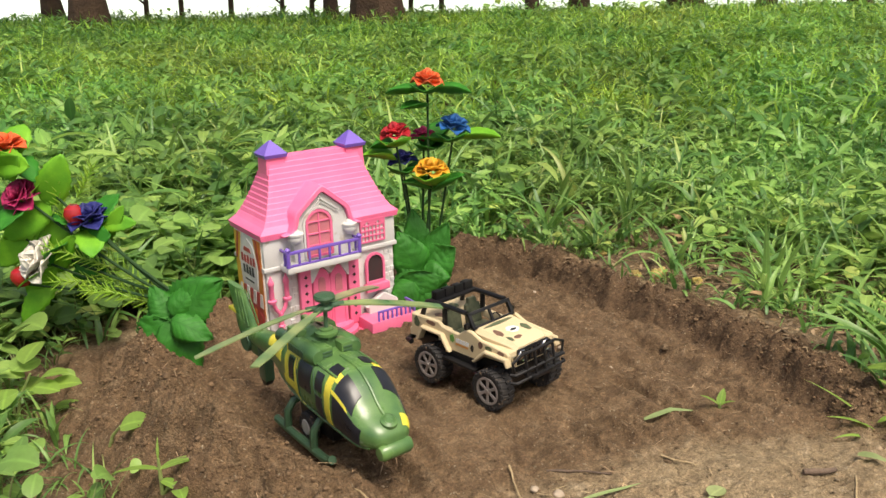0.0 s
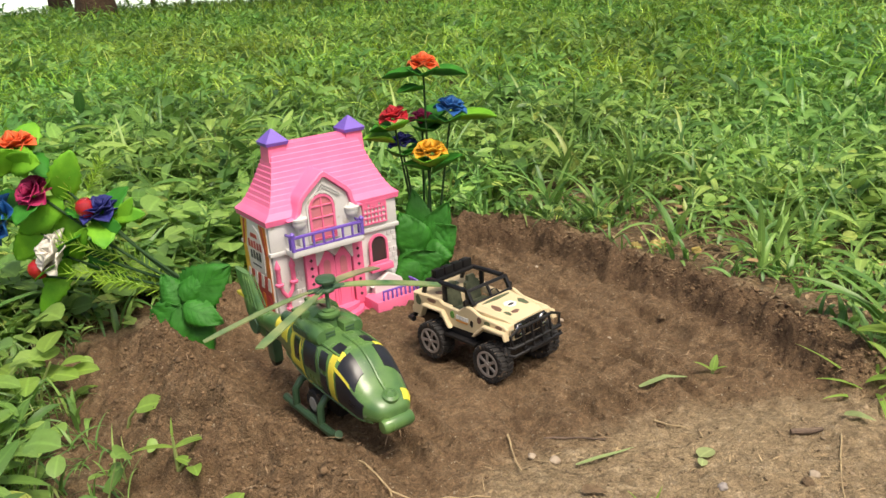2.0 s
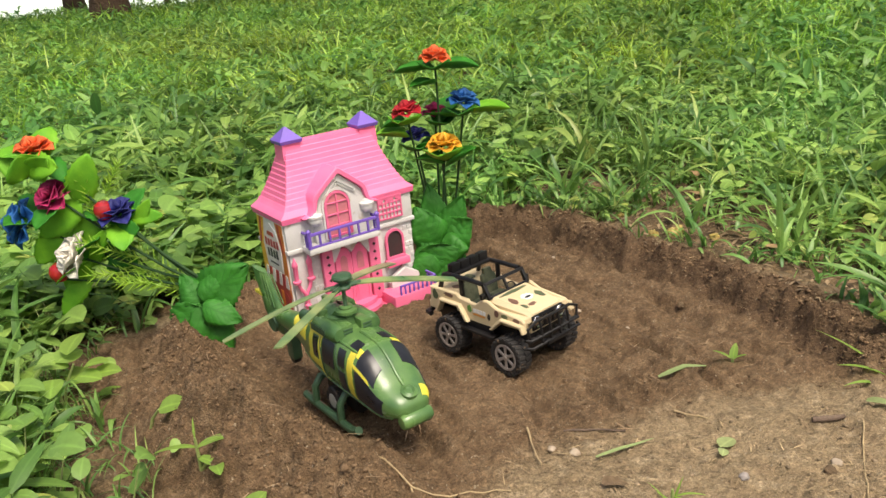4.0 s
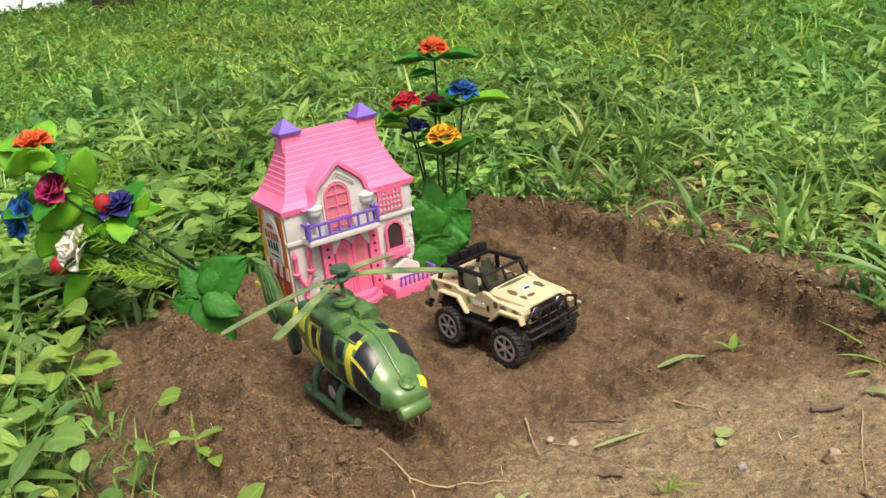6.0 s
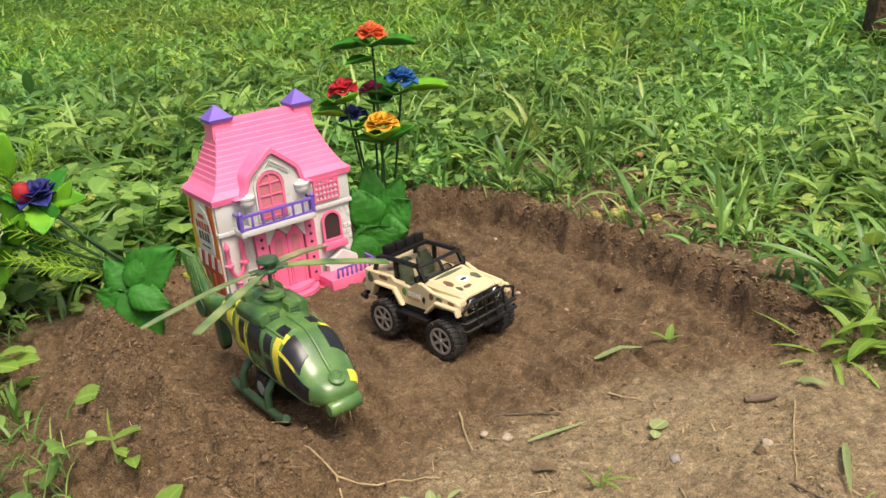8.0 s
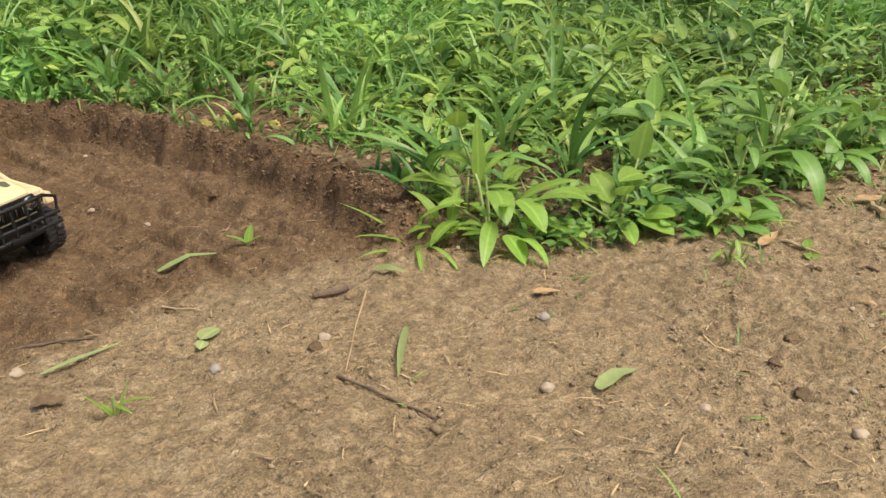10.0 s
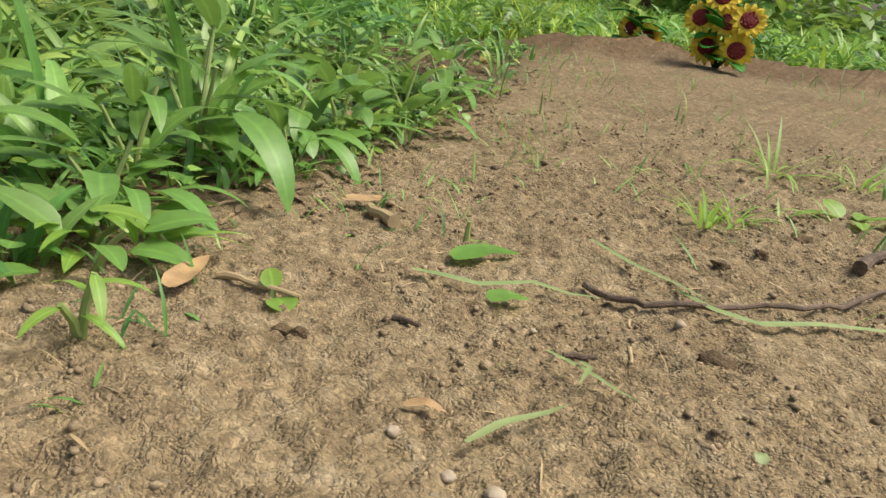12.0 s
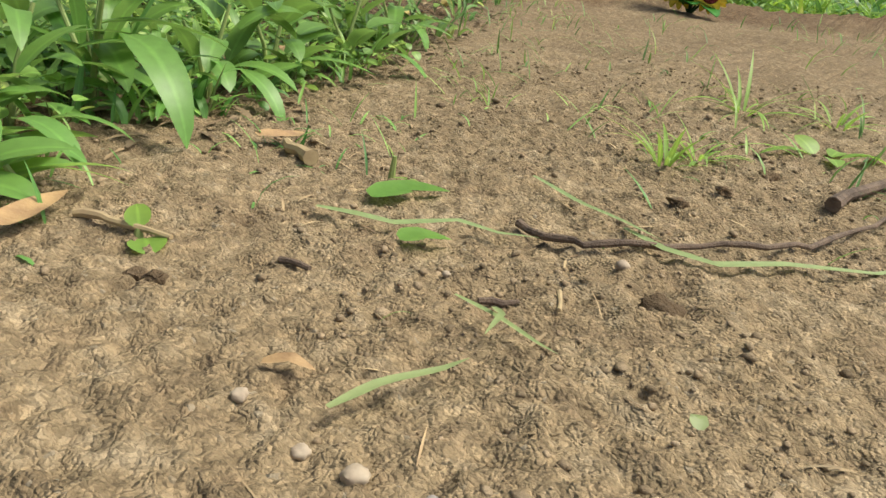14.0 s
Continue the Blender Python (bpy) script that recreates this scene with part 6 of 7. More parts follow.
# upright bunch behind the toy house
BX, BY = 0.112, 1.0
BZ = gz(BX, BY)
b1 = thing("artificial_bouquet", pose(0, 0, 0), "upright bunch of colourful artificial roses stuck in soil", "artificial flowers", "artificial bouquets")
for k, (c, p, sz, lab) in enumerate((("orange", (0.119, 1.02, 0.236), 0.027, "orange fabric rose"), ("blue", (0.146, 1.02, 0.186), 0.029, "blue fabric rose"), ("red", (0.084, 1.01, 0.181), 0.027, "red fabric rose"), ("yellow", (0.1225, 1.0, 0.142), 0.03, "yellow fabric rose"), ("magenta", (0.112, 1.04, 0.172), 0.024, "dark red fabric rose"), ("navy", (0.088, 1.035, 0.146), 0.026, "navy blue fabric rose"))):
    out = Vector((p[0] - BX, p[1] - BY - 0.03, 0.16)).normalized()
    st = stem_part(b1, (BX + 0.006 * math.cos(k), BY + 0.006 * math.sin(k), BZ), (p[0], p[1], p[2] - 0.006), 0.0013, -0.001)
    rose(b1, PET[c], (p[0], p[1], p[2] + 0.002), out, sz, lab, seed=k + 3)
    for j, (az, dz, L, W, up) in enumerate((((180, -0.006, 0.04, 0.032, 0.05), (0, -0.006, 0.042, 0.034, 0.05), (-90, -0.008, 0.028, 0.03, 0.3), (215, -0.022, 0.03, 0.022, 0.1)), ((-8, -0.008, 0.046, 0.034, 0.15), (-95, -0.01, 0.03, 0.03, 0.3), (170, -0.012, 0.04, 0.02, 0.2)), ((-100, -0.009, 0.03, 0.034, 0.35), (185, -0.01, 0.026, 0.03, 0.1), (195, -0.024, 0.034, 0.03, 0.3)), ((-95, -0.012, 0.03, 0.038, 0.5), (5, -0.02, 0.036, 0.03, 0.6), (170, -0.016, 0.03, 0.03, 0.3)), ((40, -0.01, 0.045, 0.035, 0.7), (-60, -0.01, 0.03, 0.03, 0.3)), ((-80, -0.012, 0.034, 0.034, 0.4), (-10, -0.012, 0.034, 0.03, 0.5)))[k]):
        leaf_part(b1, toward((p[0], p[1], p[2] + dz), az, 0, 0), L * 1.15, W * 1.15, FLEAF2 if (j == 0 and k in (1, 2, 3)) or (k == 2 and j == 2) else FLEAF, "sepal_leaf", rise=up - 0.25, bend=-0.25, cup=0.5, wave=0.03, seed=k * 7 + j, nu=6)


def facing(p, tip, toward_):
    """A pose at p whose x runs to the tip and whose z looks towards a place."""
    x = (Vector(tip) - Vector(p)).normalized()
    z = Vector(toward_) - Vector(p)
    z = (z - x * z.dot(x)).normalized()
    return Matrix.Translation(p) @ Matrix((x, z.cross(x), z)).transposed().to_4x4()


OPEN = (0.1, 0.1, 0.45)
for k, (p, tip, W) in enumerate((((0.113, 0.99, 0.036), (0.138, 0.992, 0.086), 0.036), ((0.113, 0.987, 0.034), (0.145, 0.982, 0.062), 0.046), ((0.107, 0.984, 0.034), (0.086, 0.986, 0.078), 0.04), ((0.106, 0.981, 0.031), (0.079, 0.975, 0.02), 0.034), ((0.112, 0.978, 0.034), (0.14, 0.97, 0.034), 0.032), ((0.111, 0.975, 0.04), (0.109, 0.966, 0.004), 0.046), ((0.109, 0.972, 0.02), (0.111, 0.962, -0.016), 0.05), ((0.102, 0.97, 0.028), (0.08, 0.962, 0.0), 0.03), ((0.116, 0.976, 0.02), (0.136, 0.968, 0.004), 0.036), ((0.108, 0.996, 0.05), (0.1, 1.002, 0.1), 0.03))):
    leaf_part(b1, facing(p, tip, OPEN), (Vector(tip) - Vector(p)).length * 1.08, W, VLEAF, "leaf", "crinkled green fabric leaf", oval=2, rise=0.2, bend=0.5, cup=-0.18, wave=0.09, seed=k, nu=8, nv=21, teeth=0.03, veins=0.014)

# bunch leaning over the soil bank
b2 = thing("artificial_bouquet", pose(0, 0, 0), "leaning bunch of artificial roses and red berries over soil", "artificial flowers", "artificial bouquets")
A = (-0.118, 0.845, gz(-0.118, 0.845) + 0.012)
KN = (-0.175, 0.87, 0.06)
for k, (c, p, axis, sz, lab) in enumerate((("white", (-0.246, 0.862, 0.089), (-0.6, -0.55, 0.45), 0.04, "cream white fabric rose"), ("magenta", (-0.263, 0.87, 0.152), (-0.3, -0.6, 0.65), 0.031, "dark pink fabric rose"), ("navy", (-0.2, 0.868, 0.129), (-0.1, -0.25, 0.95), 0.032, "navy blue fabric rose"), ("orange", (-0.278, 0.88, 0.196), (-0.15, -0.25, 1.0), 0.032, "orange fabric rose"), ("blue", (-0.305, 0.878, 0.124), (-0.7, -0.6, 0.35), 0.04, "blue fabric rose"))):
    stem_part(b2, (A[0] + 0.003 * k, A[1], A[2] + 0.004), p, 0.0014, 0.006)
    rose(b2, PET[c], p, axis, sz, lab, rings=((3, 88, 0.6), (4, 74, 0.9), (5, 58, 1.05), (5, 42, 1.1)) if c == "white" else ((3, 88, 0.5), (5, 72, 0.8), (6, 48, 1.0), (6, 22, 1.1)), seed=k + 20)
    for j in range(3):
        leaf_part(b2, toward(Vector(p) - Vector(axis).normalized() * 0.008, 100 + 110 * j + 40 * k, 20 * (j - 1), (25, -20, 50)[j]), 0.042, 0.028, FLEAF2 if (j + k) % 2 else FLEAF, "sepal_leaf", rise=0.2, bend=0.6, cup=0.25, wave=0.03, seed=k * 5 + j, teeth=0.08, nv=9)
for k, p in enumerate(((-0.211, 0.862, 0.138), (-0.271, 0.856, 0.077))):
    stem_part(b2, KN, (p[0], p[1], p[2] - 0.008), 0.0011, 0.004)
    part("berry", lathe(bmesh.new(), [(0.0008, -0.0105), (0.006, -0.009), (0.0098, -0.003), (0.0102, 0.001), (0.0085, 0.006), (0.004, 0.0092), (0.0008, 0.0088)], 22, Matrix.Translation(p)), BERRY, b2, "shiny red artificial berry")
for k, (p, tip, W) in enumerate((((-0.116, 0.827, 0.046), (-0.068, 0.83, 0.08), 0.046), ((-0.115, 0.823, 0.047), (-0.09, 0.812, -0.004), 0.038), ((-0.115, 0.821, 0.046), (-0.138, 0.812, 0.006), 0.046), ((-0.115, 0.823, 0.048), (-0.132, 0.832, 0.073), 0.028), ((-0.111, 0.821, 0.05), (-0.089, 0.832, 0.076), 0.026), ((-0.111, 0.817, 0.048), (-0.074, 0.81, 0.033), 0.028), ((-0.117, 0.823, 0.044), (-0.146, 0.822, 0.036), 0.026))):
    leaf_part(b2, facing(p, tip, OPEN), (Vector(tip) - Vector(p)).length * 1.1, W, VLEAF, "leaf", "veined green fabric leaf", oval=2, rise=0.3, bend=0.65, cup=-0.3, wave=0.09, seed=40 + k, nu=8, nv=21, teeth=0.06, veins=0.016)
# broad cup leaves under the highest rose
for k, (p, tip, W) in enumerate((((-0.279, 0.868, 0.176), (-0.281, 0.858, 0.199), 0.042), ((-0.276, 0.868, 0.178), (-0.252, 0.858, 0.195), 0.026), ((-0.282, 0.868, 0.178), (-0.302, 0.862, 0.195), 0.026))):
    leaf_part(b2, facing(p, tip, OPEN), (Vector(tip) - Vector(p)).length * 1.15, W, FLEAF2, "sepal_leaf", rise=0.3, bend=0.3, cup=0.3, wave=0.03, seed=90 + k, nu=6, nv=9)
for k, (p, tip, W) in enumerate((((-0.24, 0.872, 0.145), (-0.218, 0.865, 0.191), 0.03), ((-0.238, 0.872, 0.145), (-0.285, 0.865, 0.114), 0.03), ((-0.247, 0.872, 0.077), (-0.211, 0.85, 0.117), 0.02), ((-0.27, 0.878, 0.092), (-0.225, 0.875, 0.13), 0.034), ((-0.193, 0.872, 0.109), (-0.166, 0.865, 0.142), 0.016), ((-0.196, 0.872, 0.126), (-0.157, 0.865, 0.128), 0.018), ((-0.245, 0.872, 0.074), (-0.277, 0.855, 0.031), 0.022), ((-0.228, 0.872, 0.071), (-0.191, 0.865, 0.085), 0.016), ((-0.206, 0.865, 0.112), (-0.176, 0.85, 0.12), 0.024), ((-0.285, 0.872, 0.186), (-0.245, 0.85, 0.188), 0.028), ((-0.26, 0.875, 0.12), (-0.3, 0.87, 0.085), 0.03), ((-0.225, 0.872, 0.1), (-0.19, 0.87, 0.06), 0.022), ((-0.24, 0.87, 0.1), (-0.27, 0.86, 0.06), 0.026))):
    leaf_part(b2, facing(p, tip, OPEN), (Vector(tip) - Vector(p)).length * 1.08, W, FLEAF if k in (7, 8, 11) else FLEAF2, "leaf", rise=0.25, bend=0.6, cup=-0.1, wave=0.04, seed=60 + k, nu=6, nv=15, teeth=0.07, veins=0.02)
FERN = mat("fern_plastic", (0.28, 0.45, 0.04), (0.18, 0.36, 0.03), 0.45, 60, 500)
for k, (p, d, L) in enumerate((((-0.15, 0.86, 0.05), (-0.75, 0.05, 0.45), 0.06), ((-0.225, 0.87, 0.12), (-0.1, 0.0, 1.0), 0.045), ((-0.215, 0.88, 0.15), (0.5, 0.1, 0.8), 0.035), ((-0.16, 0.86, 0.055), (-0.6, -0.3, 0.2), 0.05), ((-0.13, 0.855, 0.045), (-0.8, -0.1, 0.3), 0.075), ((-0.14, 0.86, 0.055), (-0.75, 0.1, 0.6), 0.08), ((-0.185, 0.862, 0.085), (-0.7, -0.2, 0.35), 0.06), ((-0.17, 0.865, 0.07), (-0.8, -0.2, 0.05), 0.07))):
    d = Vector(d).normalized()
    bm = tube(bmesh.new(), [Vector(p), Vector(p) + d * L], [0.001, 0.0005], 6)
    for j in range(34):
        a = d.orthogonal().normalized()
        a.rotate(Matrix.Rotation(j * 2.39, 3, d))
        o = Vector(p) + d * L * (j + 1) / 35
        tube(bm, [o, o + (a * 0.7 + d * 0.6) * (0.009 + 0.09 * L)], [0.0009, 0.0003], 4)
    part("fern_sprig", bm, FERN, b2, "yellow-green needle-like plastic sprig")

# sunflower bunches on the far bank
SUNC = mat("sunflower_centre", (0.12, 0.012, 0.012), (0.2, 0.02, 0.015), 0.8, 200, 900, 0.8, 0.002)
def sunflower(parent, p, axis, size, seed):
    base = Matrix.Translation(p) @ Vector(axis).to_track_quat("Z", "Y").to_matrix().to_4x4()
    bm = bmesh.new()
    for r, n in ((0, 13), (1, 11)):
        for k in range(n):
            m = base @ Matrix.Rotation(6.2832 * (k + 0.5 * r) / n, 4, "Z") @ Matrix.Translation((size * 0.2, 0, 0.001 * r))
            sheet(bm, m, size * (0.34 - 0.05 * r), size * 0.16, 0.3 + 0.3 * r, 0.7, 0.3, 1.0, 2, 4, 0.04, seed + k)
    bl = part("blossom", bm, PET["sunny"], parent, "yellow fabric sunflower with dark red centre", sharp=80)
    part("centre", lathe(bmesh.new(), [(size * 0.24, -0.002), (size * 0.26, 0.002), (size * 0.2, 0.006), (size * 0.08, 0.008), (0.0005, 0.0075)], 18, base), SUNC, bl)
    cm = bmesh.new()
    for k in range(14):
        m = base @ Matrix.Rotation(2.4 * k, 4, "Z") @ Matrix.Translation((size * 0.03 + size * 0.012 * k, 0, 0.004))
        sheet(cm, m, size * 0.12, size * 0.1, 1.0, 0.4, 0.4, 1.0, 2, 3)
    part("inner_petals", cm, PET["crimson"], bl, sharp=80)


def at_base(t, p):
    """Sets a thing built in place on its own foot."""
    t.matrix_world = Matrix.Translation(p)
    for c in t.children:
        c.matrix_basis = Matrix.Translation(-Vector(p))


at_base(b1, (BX, BY, BZ))
at_base(b2, A)
for foot, spots, size in (((1.84, 0.825), ((0.82, 0.113), (0.86, 0.112), (0.842, 0.073), (0.796, 0.076), (0.838, 0.145), (0.79, 0.12)), 0.052), ((1.955, 1.0), ((1.018, 0.074), (0.985, 0.065)), 0.05)):
    fx, fy = foot
    fz = gz(fx, fy)
    t = thing("sunflower_bunch", pose(0, 0, 0), "bunch of yellow artificial sunflowers with dark red centres", "artificial flowers", "sunflower bunches")
    for k, (y, z) in enumerate(spots):
        p = (fx - 0.01 - 0.006 * (k % 2), y, z)
        stem_part(t, (fx, fy, fz), p, 0.0016, 0)
        sunflower(t, p, (-1, (y - fy) * 4 - 0.25, (z - 0.09) * 8 + 0.15), size, k * 9)
    for k in range(9):
        leaf_part(t, toward((fx - 0.005, fy + R.uniform(-0.02, 0.02), fz + R.uniform(0.01, 0.07)), 100 + 22 * k, 0, R.uniform(-10, 40)), 0.05, 0.03, FLEAF, "leaf", rise=0.3, bend=0.7, cup=0.2, wave=0.04, seed=80 + k, nu=4, nv=8, teeth=0.06)
    at_base(t, (fx, fy, fz))
# ---- single weeds beside the path ----
HLEAF = leaf_mat("path_weed_leaf", (0.13, 0.25, 0.045), (0.2, 0.35, 0.06), (0.31, 0.46, 0.09), 0.45, 0.4, 0.3)
CUTGRASS = leaf_mat("cut_grass", (0.2, 0.28, 0.1), (0.28, 0.34, 0.14), (0.34, 0.38, 0.16), 0.5, 0.2, 0.3)
STALK = mat("pale_stalk", (0.25, 0.3, 0.1), (0.18, 0.25, 0.07), 0.5, 90, 600)
DRYLEAF = mat("dry_leaf", (0.4, 0.26, 0.12), (0.25, 0.15, 0.075), 0.65, 120, 900, 0.4, 0.0006)
WOOD = mat("dead_twig", (0.16, 0.11, 0.075), (0.08, 0.055, 0.04), 0.85, 150, 900, 0.8, 0.001)
STRAW = mat("dry_straw", (0.42, 0.32, 0.17), (0.3, 0.22, 0.12), 0.7, 120, 900, 0.2)
CLOD = mat("soil_clod", (0.17, 0.118, 0.07), (0.12, 0.082, 0.048), 0.95, 220, 1500, 1.0, 0.0012, spec=0.2, objrand=0.25)


def one_leaf(name, p, az, el, bend, L, W, k, material, parent, roll=0.0, seg=8, label=""):
    f = lambda v: np.array([v], float)
    V, F, U = strips(np.array([p], float), f(radians(az)), f(radians(el)), f(radians(bend)), f(L), f(W), f(k), seg, 0.18, f(radians(roll)), 0.04)
    ob = np_mesh(name, V, F, material, U)
    if parent:
        ob.parent = parent
    return tagged(ob, label=label) if label else ob


def weed(x, y, label, stalks, leaves, category="weed", material=None):
    """A single plant: stalks as (dx, dy, top) and leaves as (dx, dy, height, az, el, bend, L, W, oval)."""
    z = gz(x, y) - 0.002
    t = thing("weed", pose(x, y, z), label, category, "weeds beside the path")
    for dx, dy, h in stalks:
        part("stem", tube(bmesh.new(), [(0, 0, 0), (dx * 0.35, dy * 0.35, h * 0.55), (dx, dy, h)], [0.0016, 0.0013, 0.0009], 7), STALK, t)
    for dx, dy, h, az, el, bend, L, W, k in leaves:
        one_leaf("leaf", (dx, dy, h), az, el, bend, L, W, k, material or HLEAF, t, R.uniform(-15, 15))
    return t


def spray(n, seed, r, h0, h1, L0, L1, W0, W1, k0, k1, el0=5, el1=60, b0=20, b1=80):
    q = random.Random(seed)
    out = []
    for i in range(n):
        a = i * 137.5 + q.uniform(-25, 25)
        h = q.uniform(h0, h1)
        out.append((r * q.uniform(0.3, 1) * math.cos(radians(a)), r * q.uniform(0.3, 1) * math.sin(radians(a)), h, a, q.uniform(el0, el1), q.uniform(b0, b1), q.uniform(L0, L1), q.uniform(W0, W1), q.uniform(k0, k1)))
    return out


weed(0.553, 0.708, "lush green weed with one tall upright leaf beside the path", [(0.0, 0.01, 0.05), (-0.005, 0.06, 0.075), (0.02, -0.02, 0.04), (-0.03, 0, 0.035)],
     [(0, 0.025, 0.038, 80, 84, 8, 0.054, 0.0125, 0.35), (-0.005, 0.06, 0.074, 250, 60, 20, 0.022, 0.017, 1.0), (-0.02, 0, 0.03, 190, 25, 60, 0.04, 0.012, 0.4), (-0.03, -0.01, 0.025, 215, 10, 55, 0.036, 0.013, 0.5), (0.0, -0.01, 0.045, 262, 12, 70, 0.04, 0.02, 0.7), (0.015, -0.02, 0.04, 285, 0, 60, 0.036, 0.02, 0.8), (0.02, -0.02, 0.035, 330, 25, 45, 0.055, 0.016, 0.55), (0.025, 0.0, 0.03, 345, 35, 40, 0.05, 0.013, 0.4), (-0.01, -0.03, 0.03, 240, -5, 40, 0.045, 0.013, 0.5), (0.0, -0.035, 0.02, 275, -10, 30, 0.03, 0.018, 0.8), (0.03, -0.02, 0.02, 315, 0, 50, 0.05, 0.014, 0.4), (0.0, 0.03, 0.05, 120, 20, 60, 0.05, 0.015, 0.5), (0.02, 0.02, 0.04, 30, 20, 60, 0.05, 0.015, 0.5), (-0.02, 0.02, 0.04, 150, 25, 60, 0.05, 0.014, 0.5)] + spray(15, 61, 0.045, 0.01, 0.04, 0.024, 0.044, 0.006, 0.011, 0.25, 0.7, 0, 55, 20, 80))
weed(0.654, 0.685, "green weed with round upright yellow-green leaf beside path", [(0.0, 0.0, 0.035), (0.03, 0.03, 0.05), (-0.03, 0.01, 0.03)],
     [(0, 0, 0.033, 260, 60, 25, 0.018, 0.015, 1.0), (0.03, 0.03, 0.048, 40, 70, 20, 0.034, 0.02, 0.9), (0.03, 0.02, 0.04, 200, 20, 40, 0.03, 0.02, 0.9)] + spray(12, 5, 0.035, 0.012, 0.035, 0.022, 0.036, 0.014, 0.022, 0.7, 1.0, -5, 35, 10, 50))
weed(0.83, 0.732, "tall green weed with a long hanging leaf beside the path", [(-0.005, -0.015, 0.06), (0.02, 0.02, 0.075), (0.0, 0.03, 0.05)],
     [(-0.004, -0.03, 0.042, 263, 0, 80, 0.062, 0.0165, 0.6), (-0.005, -0.01, 0.055, 150, 30, 55, 0.06, 0.01, 0.2), (0.0, 0, 0.04, 330, 15, 45, 0.06, 0.018, 0.6), (0.02, 0.02, 0.07, 60, 45, 70, 0.06, 0.015, 0.5), (0.01, -0.01, 0.055, 350, 35, 60, 0.055, 0.014, 0.5), (0.02, 0.02, 0.072, 200, 55, 60, 0.05, 0.014, 0.5), (0.0, 0.02, 0.05, 110, 40, 60, 0.06, 0.015, 0.5), (0.01, 0.01, 0.03, 250, 10, 50, 0.05, 0.016, 0.6), (0.0, 0, 0.025, 300, -5, 40, 0.05, 0.015, 0.5)], material=GREEN)
weed(0.735, 0.668, "low green weed with grass-like leaves beside the path", [(-0.01, -0.02, 0.02), (0.01, -0.01, 0.016)], spray(13, 8, 0.025, 0.005, 0.02, 0.02, 0.034, 0.005, 0.009, 0.2, 0.7))
weed(0.685, 0.59, "thin-stemmed weed with narrow leaves on dry soil", [(0.003, 0.0, 0.02), (-0.006, 0.0, 0.013)], [(0.003, 0, 0.02, 250, -20, 40, 0.016, 0.004, 0.4), (0.002, 0, 0.017, 320, 20, 60, 0.017, 0.003, 0.2), (0.002, 0, 0.014, 100, 20, 60, 0.015, 0.004, 0.4), (-0.006, 0, 0.012, 200, 10, 50, 0.015, 0.004, 0.4), (0, 0, 0.009, 290, -5, 50, 0.018, 0.003, 0.1)])
weed(0.993, 0.53, "small tuft of green grass on the dry path", [], spray(15, 12, 0.006, 0.0, 0.004, 0.02, 0.05, 0.0014, 0.003, 0, 0.1, 20, 75, 30, 90))
weed(1.022, 0.523, "small tuft of green grass on the dry path", [], spray(16, 13, 0.006, 0.0, 0.004, 0.02, 0.05, 0.0014, 0.003, 0, 0.1, 15, 60, 30, 90))
weed(1.164, 0.488, "small tuft of green grass on the dry path", [], spray(15, 14, 0.008, 0.0, 0.004, 0.02, 0.05, 0.0014, 0.003, 0, 0.1, 15, 60, 30, 90))
weed(1.17, 0.545, "small tuft of green grass on the dry path", [], spray(17, 15, 0.008, 0.0, 0.004, 0.02, 0.06, 0.0016, 0.0034, 0, 0.1, 15, 60, 30, 90))
weed(1.071, 0.474, "small green weed on the dry path", [], spray(6, 16, 0.01, 0.0, 0.006, 0.015, 0.03, 0.006, 0.012, 0.5, 1.0, 5, 40, 20, 60))
weed(0.752, 0.59, "tiny seedling with round green leaves on soil", [(0, 0, 0.004)], [(0, 0, 0.004, 60, 40, 30, 0.009, 0.007, 1.0), (0, -0.003, 0.002, 240, 5, 10, 0.012, 0.010, 1.0)])
weed(0.868, 0.593, "tiny green seedling with narrow leaves on soil", [(0, 0, 0.012)], [(0, 0, 0.003, 310, 8, 15, 0.012, 0.004, 0.6), (0, 0, 0.01, 110, 70, 30, 0.008, 0.0012, 0)])
weed(0.372, 0.731, "small pale green sprout growing from soil", [(0, 0, 0.006)], [(0, 0, 0.004, 170, 40, 30, 0.018, 0.006, 0.5), (0, 0, 0.004, 60, 60, 20, 0.015, 0.007, 0.6), (0, 0, 0.004, 330, 45, 30, 0.014, 0.006, 0.5)])
weed(0.286, 0.536, "thin grass seedling on dry soil", [(0, 0, 0.012)], spray(5, 21, 0.002, 0.0, 0.01, 0.012, 0.022, 0.002, 0.003, 0, 0.1, 20, 70, 10, 50))
weed(0.515, 0.7, "green weed at the end of the soil bank", [(0.01, 0.02, 0.02)], spray(7, 22, 0.015, 0.004, 0.02, 0.02, 0.035, 0.006, 0.01, 0.2, 0.6))
weed(0.545, 0.74, "green weed at the end of the soil bank", [(0.01, 0.02, 0.03)], spray(9, 23, 0.02, 0.008, 0.035, 0.025, 0.04, 0.007, 0.012, 0.3, 0.7))
weed(-0.028, 0.572, "young weed with narrow paired leaves on the soil bank", [(0.0, 0.0, 0.028), (0.015, -0.01, 0.015)], [(0, 0, 0.02, 190, 15, 40, 0.032, 0.0065, 0.4), (0, 0, 0.02, 10, 25, 35, 0.034, 0.007, 0.4), (0, 0, 0.012, 330, 10, 40, 0.028, 0.007, 0.4), (0, 0, 0.028, 100, 75, 20, 0.014, 0.002, 0.2), (0.015, -0.01, 0.012, 300, 30, 40, 0.022, 0.01, 0.8)])
